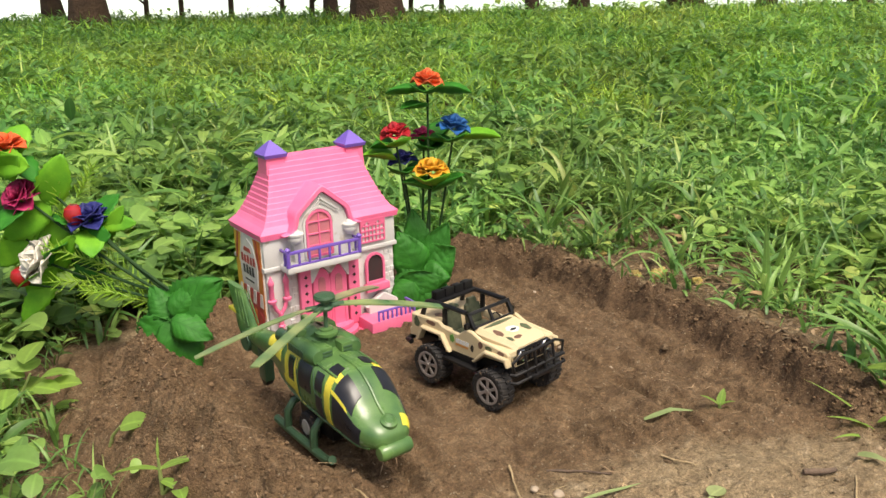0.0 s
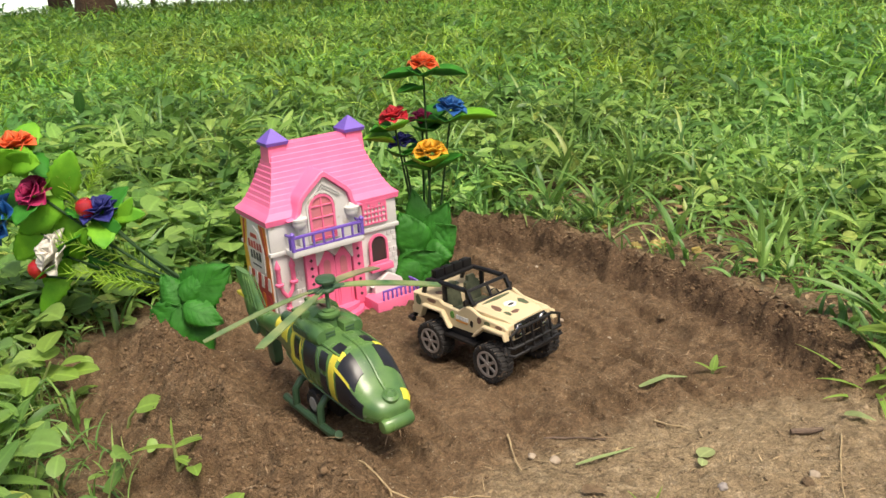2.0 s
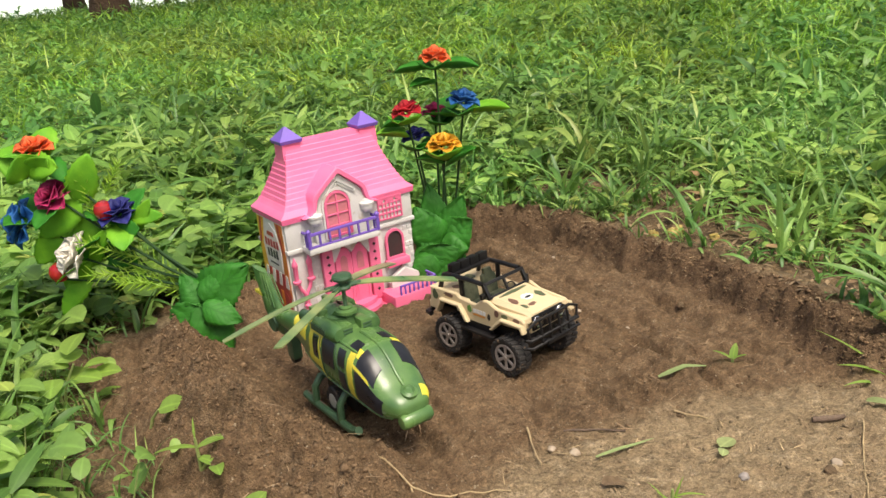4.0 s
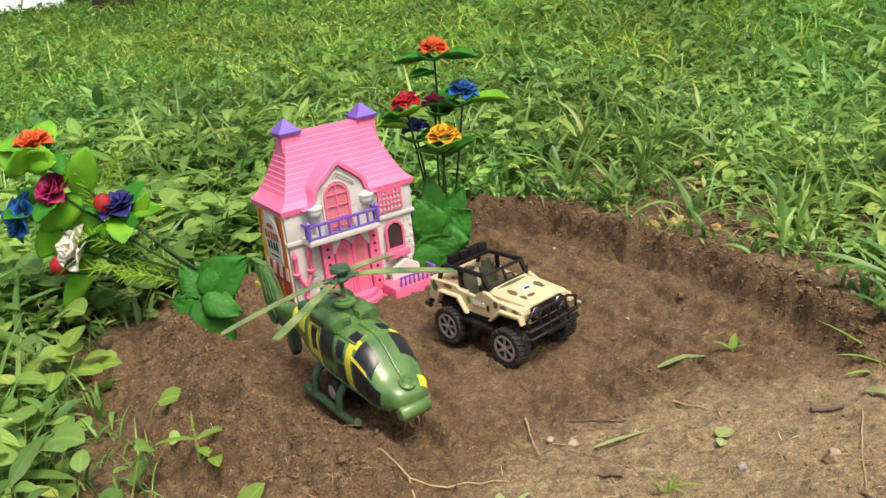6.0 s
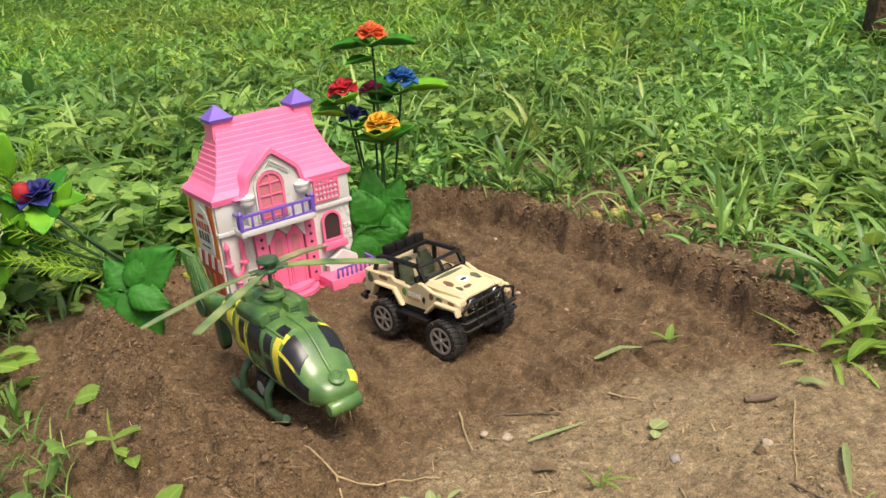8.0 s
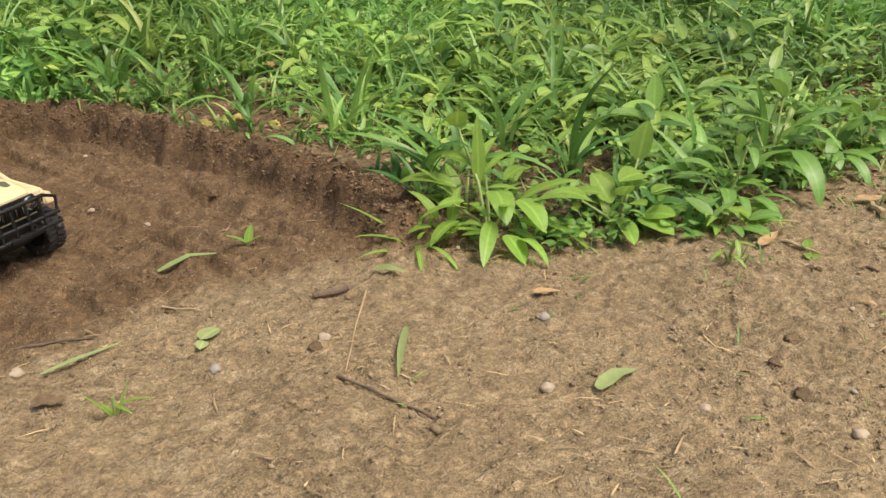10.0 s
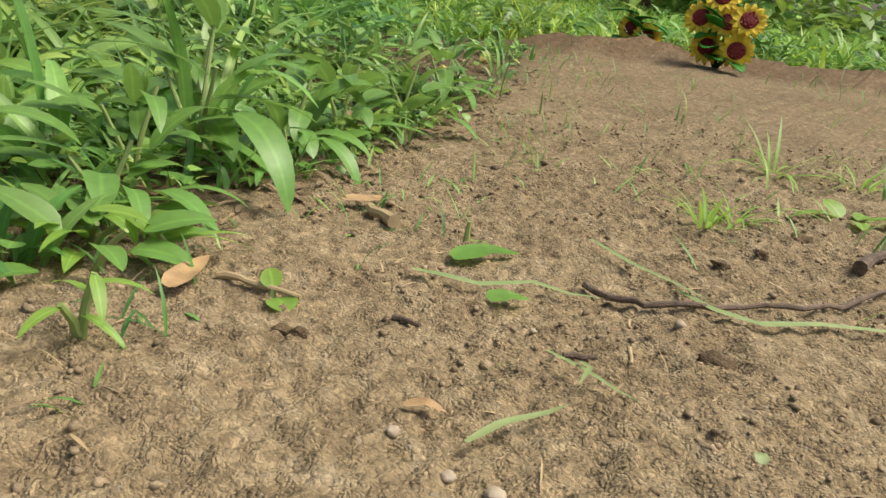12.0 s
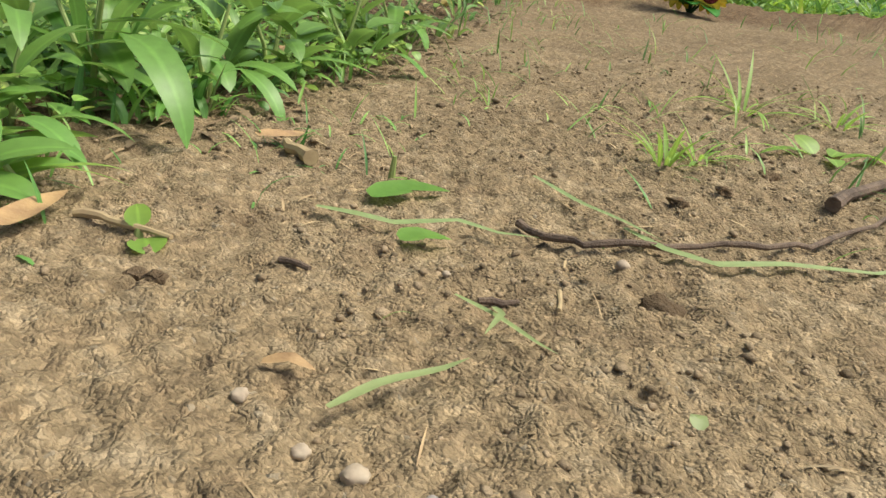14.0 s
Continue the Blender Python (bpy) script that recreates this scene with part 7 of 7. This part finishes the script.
weed(-0.092, 0.635, "single round leaf on a thin stalk in soil", [(0.012, -0.004, 0.02)], [(0.012, -0.004, 0.02, 5, 20, 25, 0.022, 0.019, 1.0)])
weed(0.02, 0.507, "small green leaf sprouting beside the soil bank", [(0, 0, 0.012)], [(0, 0, 0.008, 40, 50, 30, 0.026, 0.017, 1.0), (0, 0, 0.01, 340, 15, 40, 0.026, 0.013, 0.8), (0, 0, 0.008, 170, 25, 40, 0.022, 0.016, 1.0)])
weed(0.33, 0.598, "small round green leaf flat on the soil", [], [(0, 0, 0.005, 40, 4, 10, 0.015, 0.012, 1.0), (0.002, -0.002, 0.005, 250, 4, 10, 0.009, 0.007, 1.0)], material=CUTGRASS)
weed(0.182, 0.518, "trampled pale green sprig at the soil edge", [(0.004, 0.016, 0.005)], spray(10, 31, 0.018, 0.002, 0.008, 0.008, 0.017, 0.003, 0.007, 0.4, 0.9, 0, 25, 10, 40), material=CUTGRASS)
weed(-0.215, 0.72, "low round-leaved green weed by the soil bank", [(0.0, 0.0, 0.03), (0.02, 0.0, 0.05)], spray(12, 33, 0.035, 0.01, 0.05, 0.022, 0.032, 0.017, 0.024, 0.9, 1.0, -5, 40, 5, 40))

weed(0.742, 0.628, "low weed with oval leaves and thin blades on soil", [(-0.004, 0.004, 0.012)], [(-0.004, 0.004, 0.012, 20, 12, 30, 0.024, 0.011, 0.9), (-0.004, 0.006, 0.01, 80, 15, 40, 0.022, 0.01, 0.9), (0, 0, 0.012, 330, 5, 35, 0.03, 0.0035, 0.1), (0, 0, 0.01, 355, 12, 40, 0.034, 0.003, 0.1), (-0.006, 0.006, 0.015, 150, 30, 40, 0.02, 0.01, 0.9), (0, 0.004, 0.004, 50, 8, 30, 0.026, 0.004, 0.2)])

for k, (x, y, n, h) in enumerate(((0.905, 0.745, 14, 0.05), (0.97, 0.768, 13, 0.055), (0.79, 0.725, 13, 0.05), (1.06, 0.79, 12, 0.05), (0.87, 0.79, 13, 0.07), (0.755, 0.69, 12, 0.035), (1.16, 0.83, 12, 0.055))):
    weed(x, y, "leafy green weed with broad pointed leaves beside the path", [(0.01, 0.0, h), (-0.012, 0.008, h * 0.8)], spray(n + 5, 70 + k, 0.026, 0.008, h, *((0.022, 0.04, 0.007, 0.013) if x < 0.85 else (0.03, 0.052, 0.009, 0.016)), 0.4, 0.85, -10, 50, 25, 85), material=GREEN)
weed(0.72, 0.64, "low weed with oval leaves hanging over dry soil", [(0.004, -0.01, 0.018)], spray(9, 91, 0.02, 0.004, 0.018, 0.018, 0.03, 0.008, 0.013, 0.6, 1.0, -5, 35, 15, 50), material=GREEN)
weed(0.492, 0.7, "sprawling pale green grass at the end of the soil bank", [], spray(13, 92, 0.016, 0.002, 0.014, 0.03, 0.06, 0.0028, 0.0055, 0.0, 0.25, 0, 45, 20, 70))

# ---- fallen blades, leaves, twigs ----


def lying(name, pts, w, material, label, category, lift=0.002):
    """A long thin blade lying along the ground."""
    P = [Vector((x, y, flat_z(x, y) + lift + 0.001 * (k % 2))) for k, (x, y) in enumerate(pts)]
    bm = bmesh.new()
    n = 10
    rows = []
    for i in range(n + 1):
        f = i / n * (len(P) - 1)
        k = min(int(f), len(P) - 2)
        p, d = P[k].lerp(P[k + 1], f - k), (P[k + 1] - P[k]).normalized()
        s = d.cross(Vector((0, 0, 1))).normalized()
        t = i / n
        hw = w * 0.32 * (min(1, 0.5 + 3 * t) * (1 - t ** 3) + 0.05)
        rows.append([bm.verts.new(p + s * hw + Vector((0, 0, 0.25 * hw))), bm.verts.new(p), bm.verts.new(p - s * hw + Vector((0, 0, 0.35 * hw)))])
    for i in range(n):
        for k in range(2):
            bm.faces.new((rows[i][k], rows[i][k + 1], rows[i + 1][k + 1], rows[i + 1][k]))
    return tagged(part(name, bm, material, None, sharp=80), label, category)


LB = "cut green grass blade lying on dry soil"
lying("grass_blade", [(0.908, 0.553), (0.889, 0.523), (0.877, 0.502), (0.868, 0.484)], 0.0045, CUTGRASS, LB, "grass blade", 0.004)
lying("grass_blade", [(0.876, 0.5), (0.86, 0.48), (0.862, 0.464), (0.88, 0.448), (0.905, 0.425), (0.94, 0.405)], 0.006, CUTGRASS, LB, "grass blade")
lying("grass_blade", [(0.807, 0.576), (0.81, 0.562), (0.817, 0.552), (0.834, 0.539), (0.838, 0.526), (0.843, 0.514)], 0.0055, CUTGRASS, LB, "grass blade", 0.003)
lying("grass_blade", [(0.718, 0.489), (0.732, 0.488), (0.745, 0.483), (0.75, 0.48)], 0.0036, CUTGRASS, LB, "grass blade", 0.004)
lying("grass_blade", [(0.777, 0.502), (0.773, 0.487), (0.767, 0.474), (0.761, 0.466)], 0.0026, CUTGRASS, LB, "grass blade", 0.004)
lying("grass_blade", [(0.775, 0.49), (0.768, 0.484), (0.758, 0.482)], 0.003, CUTGRASS, LB, "grass blade", 0.006)
lying("grass_blade", [(0.746, 0.433), (0.748, 0.434), (0.75, 0.436)], 0.005, CUTGRASS, LB, "grass blade", 0.01)
lying("grass_blade", [(0.245, 0.595), (0.262, 0.601), (0.275, 0.607), (0.288, 0.613)], 0.005, CUTGRASS, LB, "grass blade", 0.003)
lying("grass_blade", [(0.445, 0.567), (0.434, 0.539), (0.425, 0.513)], 0.007, CUTGRASS, LB, "grass blade", 0.004)
lying("fallen_leaf", [(0.308, 0.712), (0.33, 0.716), (0.353, 0.725)], 0.009, CUTGRASS, "pale green narrow leaf lying on brown soil", "leaf")
lying("fallen_leaf", [(0.448, 0.652), (0.456, 0.646), (0.466, 0.64)], 0.012, CUTGRASS, "pale green fallen leaf on the path edge", "leaf", 0.004)
lying("fallen_leaf", [(0.52, 0.474), (0.535, 0.481), (0.551, 0.487)], 0.013, CUTGRASS, "green fallen leaf lying on dry soil", "leaf", 0.004)
lying("fallen_leaf", [(0.645, 0.388), (0.648, 0.377), (0.656, 0.368)], 0.012, CUTGRASS, "green fallen leaf lying on dry soil", "leaf", 0.004)
lying("fallen_leaf", [(0.836, 0.577), (0.854, 0.574), (0.864, 0.563)], 0.018, HLEAF, "dark green fallen leaf lying on dry soil", "leaf", 0.003)
lying("fallen_leaf", [(0.802, 0.538), (0.809, 0.536), (0.817, 0.53)], 0.013, HLEAF, "small green fallen leaf beside a cut blade", "leaf", 0.003)
lying("dry_leaf", [(0.721, 0.603), (0.734, 0.61), (0.749, 0.619)], 0.013, DRYLEAF, "curled orange-brown dry leaf on soil", "leaf", 0.004)
lying("dry_leaf", [(0.538, 0.592), (0.547, 0.592), (0.558, 0.594)], 0.01, DRYLEAF, "yellow-brown dry leaf on soil", "leaf", 0.003)
lying("dry_leaf", [(0.86, 0.66), (0.875, 0.655), (0.888, 0.66)], 0.014, DRYLEAF, "brown dry leaf at the path edge", "leaf", 0.004)
lying("dry_leaf", [(0.245, 0.556), (0.252, 0.556), (0.262, 0.554)], 0.014, CLOD, "flat dark brown leaf scrap on soil", "leaf", 0.003)
lying("dry_leaf", [(0.724, 0.512), (0.727, 0.507), (0.729, 0.502)], 0.006, DRYLEAF, "brown scrap of dry leaf on dry soil", "leaf", 0.002)
for k in range(70):
    x, y = R.uniform(0.42, 1.3), R.uniform(0.72, 1.4)
    if cover(np.array([x]), np.array([y]))[0] > 0.03:
        a = R.uniform(0, 6.28)
        l = R.uniform(0.012, 0.03)
        lying("dry_leaf", [(x, y), (x + l * 0.5 * math.cos(a), y + l * 0.5 * math.sin(a)), (x + l * math.cos(a + 0.3), y + l * math.sin(a + 0.3))], l * 0.6, DRYLEAF, "brown dry leaf lying among weeds", "leaf", R.uniform(0.003, 0.02))


def twig(pts, r0, r1, material, label, name="twig", lift=0.0):
    q = random.Random(len(pts) * 31 + int(pts[0][0] * 1000))
    P = []
    for (ax, ay), (cx, cy) in zip(pts[:-1], pts[1:]):
        for f in (0, 0.33, 0.66):
            x, y = ax + (cx - ax) * f + q.uniform(-1, 1) * r0 * 0.6, ay + (cy - ay) * f + q.uniform(-1, 1) * r0 * 0.6
            P.append((x, y, flat_z(x, y) + r0 * 0.9 + 0.0008 + lift))
    x, y = pts[-1]
    P.append((x, y, flat_z(x, y) + r1 + 0.0008 + lift))
    rr = [(r0 + (r1 - r0) * i / (len(P) - 1)) * q.uniform(0.8, 1.2) for i in range(len(P))]
    return tagged(part(name, tube(bmesh.new(), P, rr, 8), material), label, "twig")


twig([(0.851, 0.526), (0.846, 0.513), (0.846, 0.5), (0.861, 0.487), (0.875, 0.474), (0.893, 0.457), (0.92, 0.448), (0.971, 0.435), (1.05, 0.425)], 0.0014, 0.0009, WOOD, "thin curved dark twig lying on dry soil", lift=0.001)
twig([(0.98, 0.455), (1.024, 0.443), (1.08, 0.432)], 0.0032, 0.0026, WOOD, "short thick broken stick on dry soil")
twig([(0.786, 0.5), (0.794, 0.493)], 0.0011, 0.0008, WOOD, "short brown twig on dry soil")
twig([(0.768, 0.551), (0.768, 0.541)], 0.001, 0.0007, WOOD, "short brown twig on dry soil")
twig([(0.806, 0.488), (0.797, 0.483)], 0.0008, 0.0006, STRAW, "thin dry straw lying on soil")
twig([(0.435, 0.623), (0.424, 0.597), (0.415, 0.572), (0.401, 0.531)], 0.0006, 0.0004, STRAW, "thin dry straw lying on soil")
twig([(0.397, 0.527), (0.406, 0.514), (0.415, 0.501), (0.434, 0.476)], 0.0009, 0.0006, WOOD, "dark twig half buried in dry soil")
twig([(0.402, 0.628), (0.425, 0.632)], 0.0022, 0.0016, WOOD, "short brown twig on dry soil")
twig([(0.07, 0.593), (0.093, 0.576), (0.122, 0.546), (0.158, 0.555), (0.186, 0.552)], 0.0006, 0.0005, STRAW, "pale dry root thread on soil", lift=0.001)
twig([(0.122, 0.546), (0.128, 0.53), (0.131, 0.52)], 0.0007, 0.0004, STRAW, "pale dry root thread on soil")
twig([(0.198, 0.632), (0.202, 0.608), (0.207, 0.584)], 0.0008, 0.0005, STRAW, "dry brown stalk on soil", lift=0.002)
twig([(0.225, 0.64), (0.25, 0.636), (0.27, 0.63)], 0.0009, 0.0006, WOOD, "thin brown twig on soil")
twig([(0.745, 0.61), (0.75, 0.6), (0.755, 0.58)], 0.0014, 0.001, STRAW, "pale broken stalk on dry soil")
twig([(0.855, 0.625), (0.868, 0.65)], 0.003, 0.0022, STRAW, "pale broken stalk on dry soil")
twig([(0.31, 0.655), (0.322, 0.645), (0.332, 0.64)], 0.0008, 0.0004, STRAW, "pale curled root on soil", lift=0.001)

# ---- stones and clods ----


def stone(x, y, r, material, label, name, category, seed, squash=0.7, sink=0.35):
    bm = bmesh.new()
    bmesh.ops.create_icosphere(bm, subdivisions=3, radius=r)
    for v in bm.verts:
        k_ = 0.45 if name == "pebble" else 1.0
        v.co *= 0.8 + 0.5 * k_ * noise.noise(v.co / r * 1.1 + Vector((seed * 3.1, seed, 0))) + 0.3 * k_ * noise.noise(v.co / r * 3.3 + Vector((seed, 0, 0)))
        v.co.z *= squash
    ob = part(name, bm, material, sharp=60)
    ob.matrix_world = pose(x, y, gz(x, y) + r * squash * (1 - 2 * sink), 0, 0, seed * 57)
    return tagged(ob, label, category)


PALE = mat("pale_pebble", (0.38, 0.31, 0.225), (0.29, 0.225, 0.16), 0.7, 150, 900, 0.3, 0.0004)
GREYP = mat("grey_pebble", (0.3, 0.265, 0.24), (0.22, 0.19, 0.17), 0.7, 150, 900, 0.3, 0.0004)
FRUIT = mat("yellow_fruit", (0.5, 0.38, 0.1), (0.36, 0.27, 0.09), 0.5, 120, 700, 0.2, 0.0005)
for k, (x, y, r) in enumerate(((0.231, 0.606, 0.005), (0.215, 0.611, 0.0038), (0.398, 0.573, 0.0045), (0.235, 0.494, 0.0048), (0.838, 0.484, 0.0026), (0.713, 0.506, 0.0022), (0.497, 0.485, 0.0045), (0.567, 0.448, 0.0038), (0.618, 0.4, 0.0045), (0.71, 0.487, 0.0022), (0.71, 0.475, 0.003), (0.793, 0.515, 0.0016), (0.256, 0.875, 0.0038), (0.3, 0.84, 0.003), (0.24, 1.06, 0.003))):
    stone(x, y, r, PALE, "small pale pebble lying on soil", "pebble", "pebble", k + 1)
for k, (x, y, r) in enumerate(((0.336, 0.56, 0.0042), (0.198, 0.489, 0.004), (0.714, 0.462, 0.0016), (0.645, 0.432, 0.002), (0.53, 0.56, 0.005))):
    stone(x, y, r, GREYP, "small grey pebble lying on soil", "pebble", "pebble", k + 20)
for k, (x, y, r) in enumerate(((0.314, 0.652, 0.006), (0.822, 0.465, 0.008), (1.016, 0.488, 0.0075), (0.96, 0.492, 0.005), (0.68, 0.415, 0.0065), (0.391, 0.563, 0.007), (0.627, 0.47, 0.006), (0.735, 0.566, 0.005), (0.357, 0.87, 0.006), (0.93, 0.5, 0.006), (0.735, 0.56, 0.004), (0.62, 0.44, 0.007), (0.28, 0.78, 0.005), (1.05, 0.5, 0.005), (0.655, 0.49, 0.006))):
    stone(x, y, r * 0.8, CLOD, "crumbly brown clod of earth", "earth_clod", "clod", k + 40, 0.6, 0.45)
for k, (x, y, r) in enumerate(((0.39, 1.081, 0.009), (0.366, 1.085, 0.008), (0.402, 1.11, 0.008), (0.44, 1.08, 0.007), (1.3, 0.93, 0.009), (1.45, 0.98, 0.009), (0.335, 1.16, 0.006))):
    stone(x, y, r, FRUIT, "fallen yellow fruit lying among weeds", "fallen_fruit", "fruit", k + 60, 0.9, 0.2)

# crumbs of soil, grit and straw too many to count
ICO_V = []
p_ = (1 + 5 ** 0.5) / 2
for a, b in ((1, p_), (1, -p_), (-1, p_), (-1, -p_)):
    ICO_V += [(0, a, b), (a, b, 0), (b, 0, a)]
ICO_V = np.array(ICO_V) / math.hypot(1, p_)
bmq = bmesh.new()
for v in ICO_V:
    bmq.verts.new(v)
ICO_F = bmesh.ops.convex_hull(bmq, input=bmq.verts)
bmq.verts.index_update()
ICO_F = np.array([[v.index for v in f.verts] for f in bmq.faces])
bmq.free()


def crumbs(name, n, pick, r0, r1, material, label, seed, squash=0.7):
    g = np.random.default_rng(seed)
    x, y = pick(g, n)
    z = ground_z(x, y)
    r = r0 * (r1 / r0) ** (g.random(len(x)) ** 4.5)
    q = len(x)
    a = g.uniform(0, 6.283, q)
    V = ICO_V[None] * g.uniform(0.5, 1.35, (q, 12, 1)) * r[:, None, None]
    V[:, :, 2] *= squash
    V[:, :, 0] *= g.uniform(0.7, 1.5, (q, 1))
    c, s = np.cos(a)[:, None], np.sin(a)[:, None]
    W = np.stack([V[:, :, 0] * c - V[:, :, 1] * s + x[:, None], V[:, :, 0] * s + V[:, :, 1] * c + y[:, None], V[:, :, 2] + (z + r * 0.25)[:, None]], 2)
    F = ICO_F[None] + (np.arange(q) * 12)[:, None, None]
    return tagged(np_mesh(name, W.reshape(-1, 3), F.reshape(-1, 3), material, smooth=False), label, "soil", kind="stuff")


def near_line(line, spread):
    L = np.array(line)

    def pick(g, n):
        k = g.integers(0, len(L) - 1, n)
        f = g.random((n, 1))
        P = L[k] * (1 - f) + L[k + 1] * f + g.normal(0, spread, (n, 2))
        return P[:, 0], P[:, 1]

    return pick


def on_bare(x0, x1, y0, y1, dark):
    def pick(g, n):
        x, y = g.uniform(x0, x1, n), g.uniform(y0, y1, n)
        ok = (cover(x, y) < 0.02) & (inside(x, y, DARK) == dark) & (fbm(x, y, 20, 3, 77) > 0.42)
        return x[ok], y[ok]

    return pick


CRUMB_W = mat("damp_crumbs", (0.175, 0.115, 0.066), (0.12, 0.077, 0.043), 0.95, 300, 1500, 0.6, 0.0008, spec=0.2, island=0.35)
CRUMB_D = mat("dry_crumbs", (0.28, 0.213, 0.136), (0.19, 0.14, 0.086), 0.95, 300, 1500, 0.6, 0.0008, spec=0.2, island=0.4)
crumbs("soil_clods", 240, near_line(BERM_LEFT, 0.024), 0.001, 0.0032, CRUMB_W, "loose clods of dug soil on the bank", 211)
crumbs("soil_clods", 600, near_line(BERM_BACK, 0.012), 0.001, 0.0034, CRUMB_W, "loose clods of dug soil on the bank", 212)
crumbs("soil_clods", 350, on_bare(0.3, 1.2, 0.36, 0.75, False), 0.001, 0.0036, CRUMB_D, "small dry clods on the path", 213)
crumbs("soil_crumbs", 11000, near_line(BERM_BACK, 0.017), 0.0004, 0.002, CRUMB_W, "damp crumbs of dug soil on the bank", 201)
crumbs("soil_crumbs", 9000, near_line(BERM_LEFT, 0.03), 0.0004, 0.0021, CRUMB_W, "damp crumbs of dug soil on the bank", 202)
crumbs("soil_crumbs", 22000, on_bare(-0.2, 0.55, 0.45, 1.2, True), 0.0004, 0.0016, CRUMB_W, "fine crumbs on the dug soil", 203)
crumbs("soil_grit", 44000, on_bare(0.1, 1.3, 0.33, 0.8, False), 0.0003, 0.0017, CRUMB_D, "loose grit and crumbs on the dry path", 204)
g = np.random.default_rng(205)
x, y = on_bare(0.1, 1.25, 0.34, 0.8, False)(g, 1100)
q = len(x)
V, F, U = strips(np.stack([x, y, ground_z(x, y) + 0.0012], 1), g.uniform(0, 6.283, q), g.uniform(-0.05, 0.25, q), g.uniform(0, 0.5, q), g.uniform(0.004, 0.018, q), g.uniform(0.0004, 0.0014, q), np.zeros(q), 3, 0.3)
tagged(np_mesh("straw_bits", V, F, mat("straw_bit", (0.4, 0.3, 0.16), (0.2, 0.13, 0.07), 0.75, 40, 900, island=0.5), U), "scattered bits of dry straw on soil", "straw", kind="stuff")
x, y = on_bare(-0.1, 0.5, 0.5, 1.1, True)(g, 420)
q = len(x)
V, F, U = strips(np.stack([x, y, ground_z(x, y) + 0.001], 1), g.uniform(0, 6.283, q), g.uniform(-0.05, 0.25, q), g.uniform(0, 0.5, q), g.uniform(0.004, 0.02, q), g.uniform(0.0004, 0.0012, q), np.zeros(q), 3, 0.3)
tagged(np_mesh("root_hairs", V, F, mat("root_hair", (0.3, 0.21, 0.12), (0.16, 0.1, 0.055), 0.8, 40, 900, island=0.5), U), "fine dry root hairs in dug soil", "roots", kind="stuff")
g3 = np.random.default_rng(207)
x, y = g3.uniform(0.2, 1.5, 12000), g3.uniform(0.66, 1.7, 12000)
c = cover(x, y)
ok = (c > -0.02) & (c < 0.45)
x, y = x[ok], y[ok]
q = len(x)
V, F, U = strips(np.stack([x, y, ground_z(x, y) + 0.001], 1), g3.uniform(0, 6.283, q), g3.uniform(-0.1, 0.3, q), g3.uniform(0, 0.6, q), g3.uniform(0.004, 0.017, q), g3.uniform(0.0007, 0.0045, q), g3.uniform(0, 1, q), 3, 0.3)
tagged(np_mesh("leaf_litter", V, F, mat("leaf_litter", (0.27, 0.19, 0.105), (0.13, 0.088, 0.048), 0.8, 40, 900, island=0.5), U), "brown leaf litter under the weeds", "litter", kind="stuff")
x, y = on_bare(0.4, 1.95, 0.34, 1.05, False)(g, 3600)
ok = (np.abs(cover(x, y)) < 0.1) | (g.random(len(x)) < 0.07) | ((x > 1.0) & (g.random(len(x)) < 0.5) & (fbm(x, y, 9, 2, 78) > 0.5))
x, y = x[ok], y[ok]
q = len(x)
V, F, U = strips(np.stack([x, y, ground_z(x, y)], 1), g.uniform(0, 6.283, q), g.uniform(0.1, 1.3, q), g.uniform(0.2, 1.5, q), g.uniform(0.007, 0.022, q) * (1 + 0.5 * (x > 1)), g.uniform(0.0008, 0.0018, q), np.zeros(q), 4, 0.3)
tagged(np_mesh("grass_seedlings", V, F, GRASS, U), "sparse short grass seedlings on the path", "grass", kind="stuff")
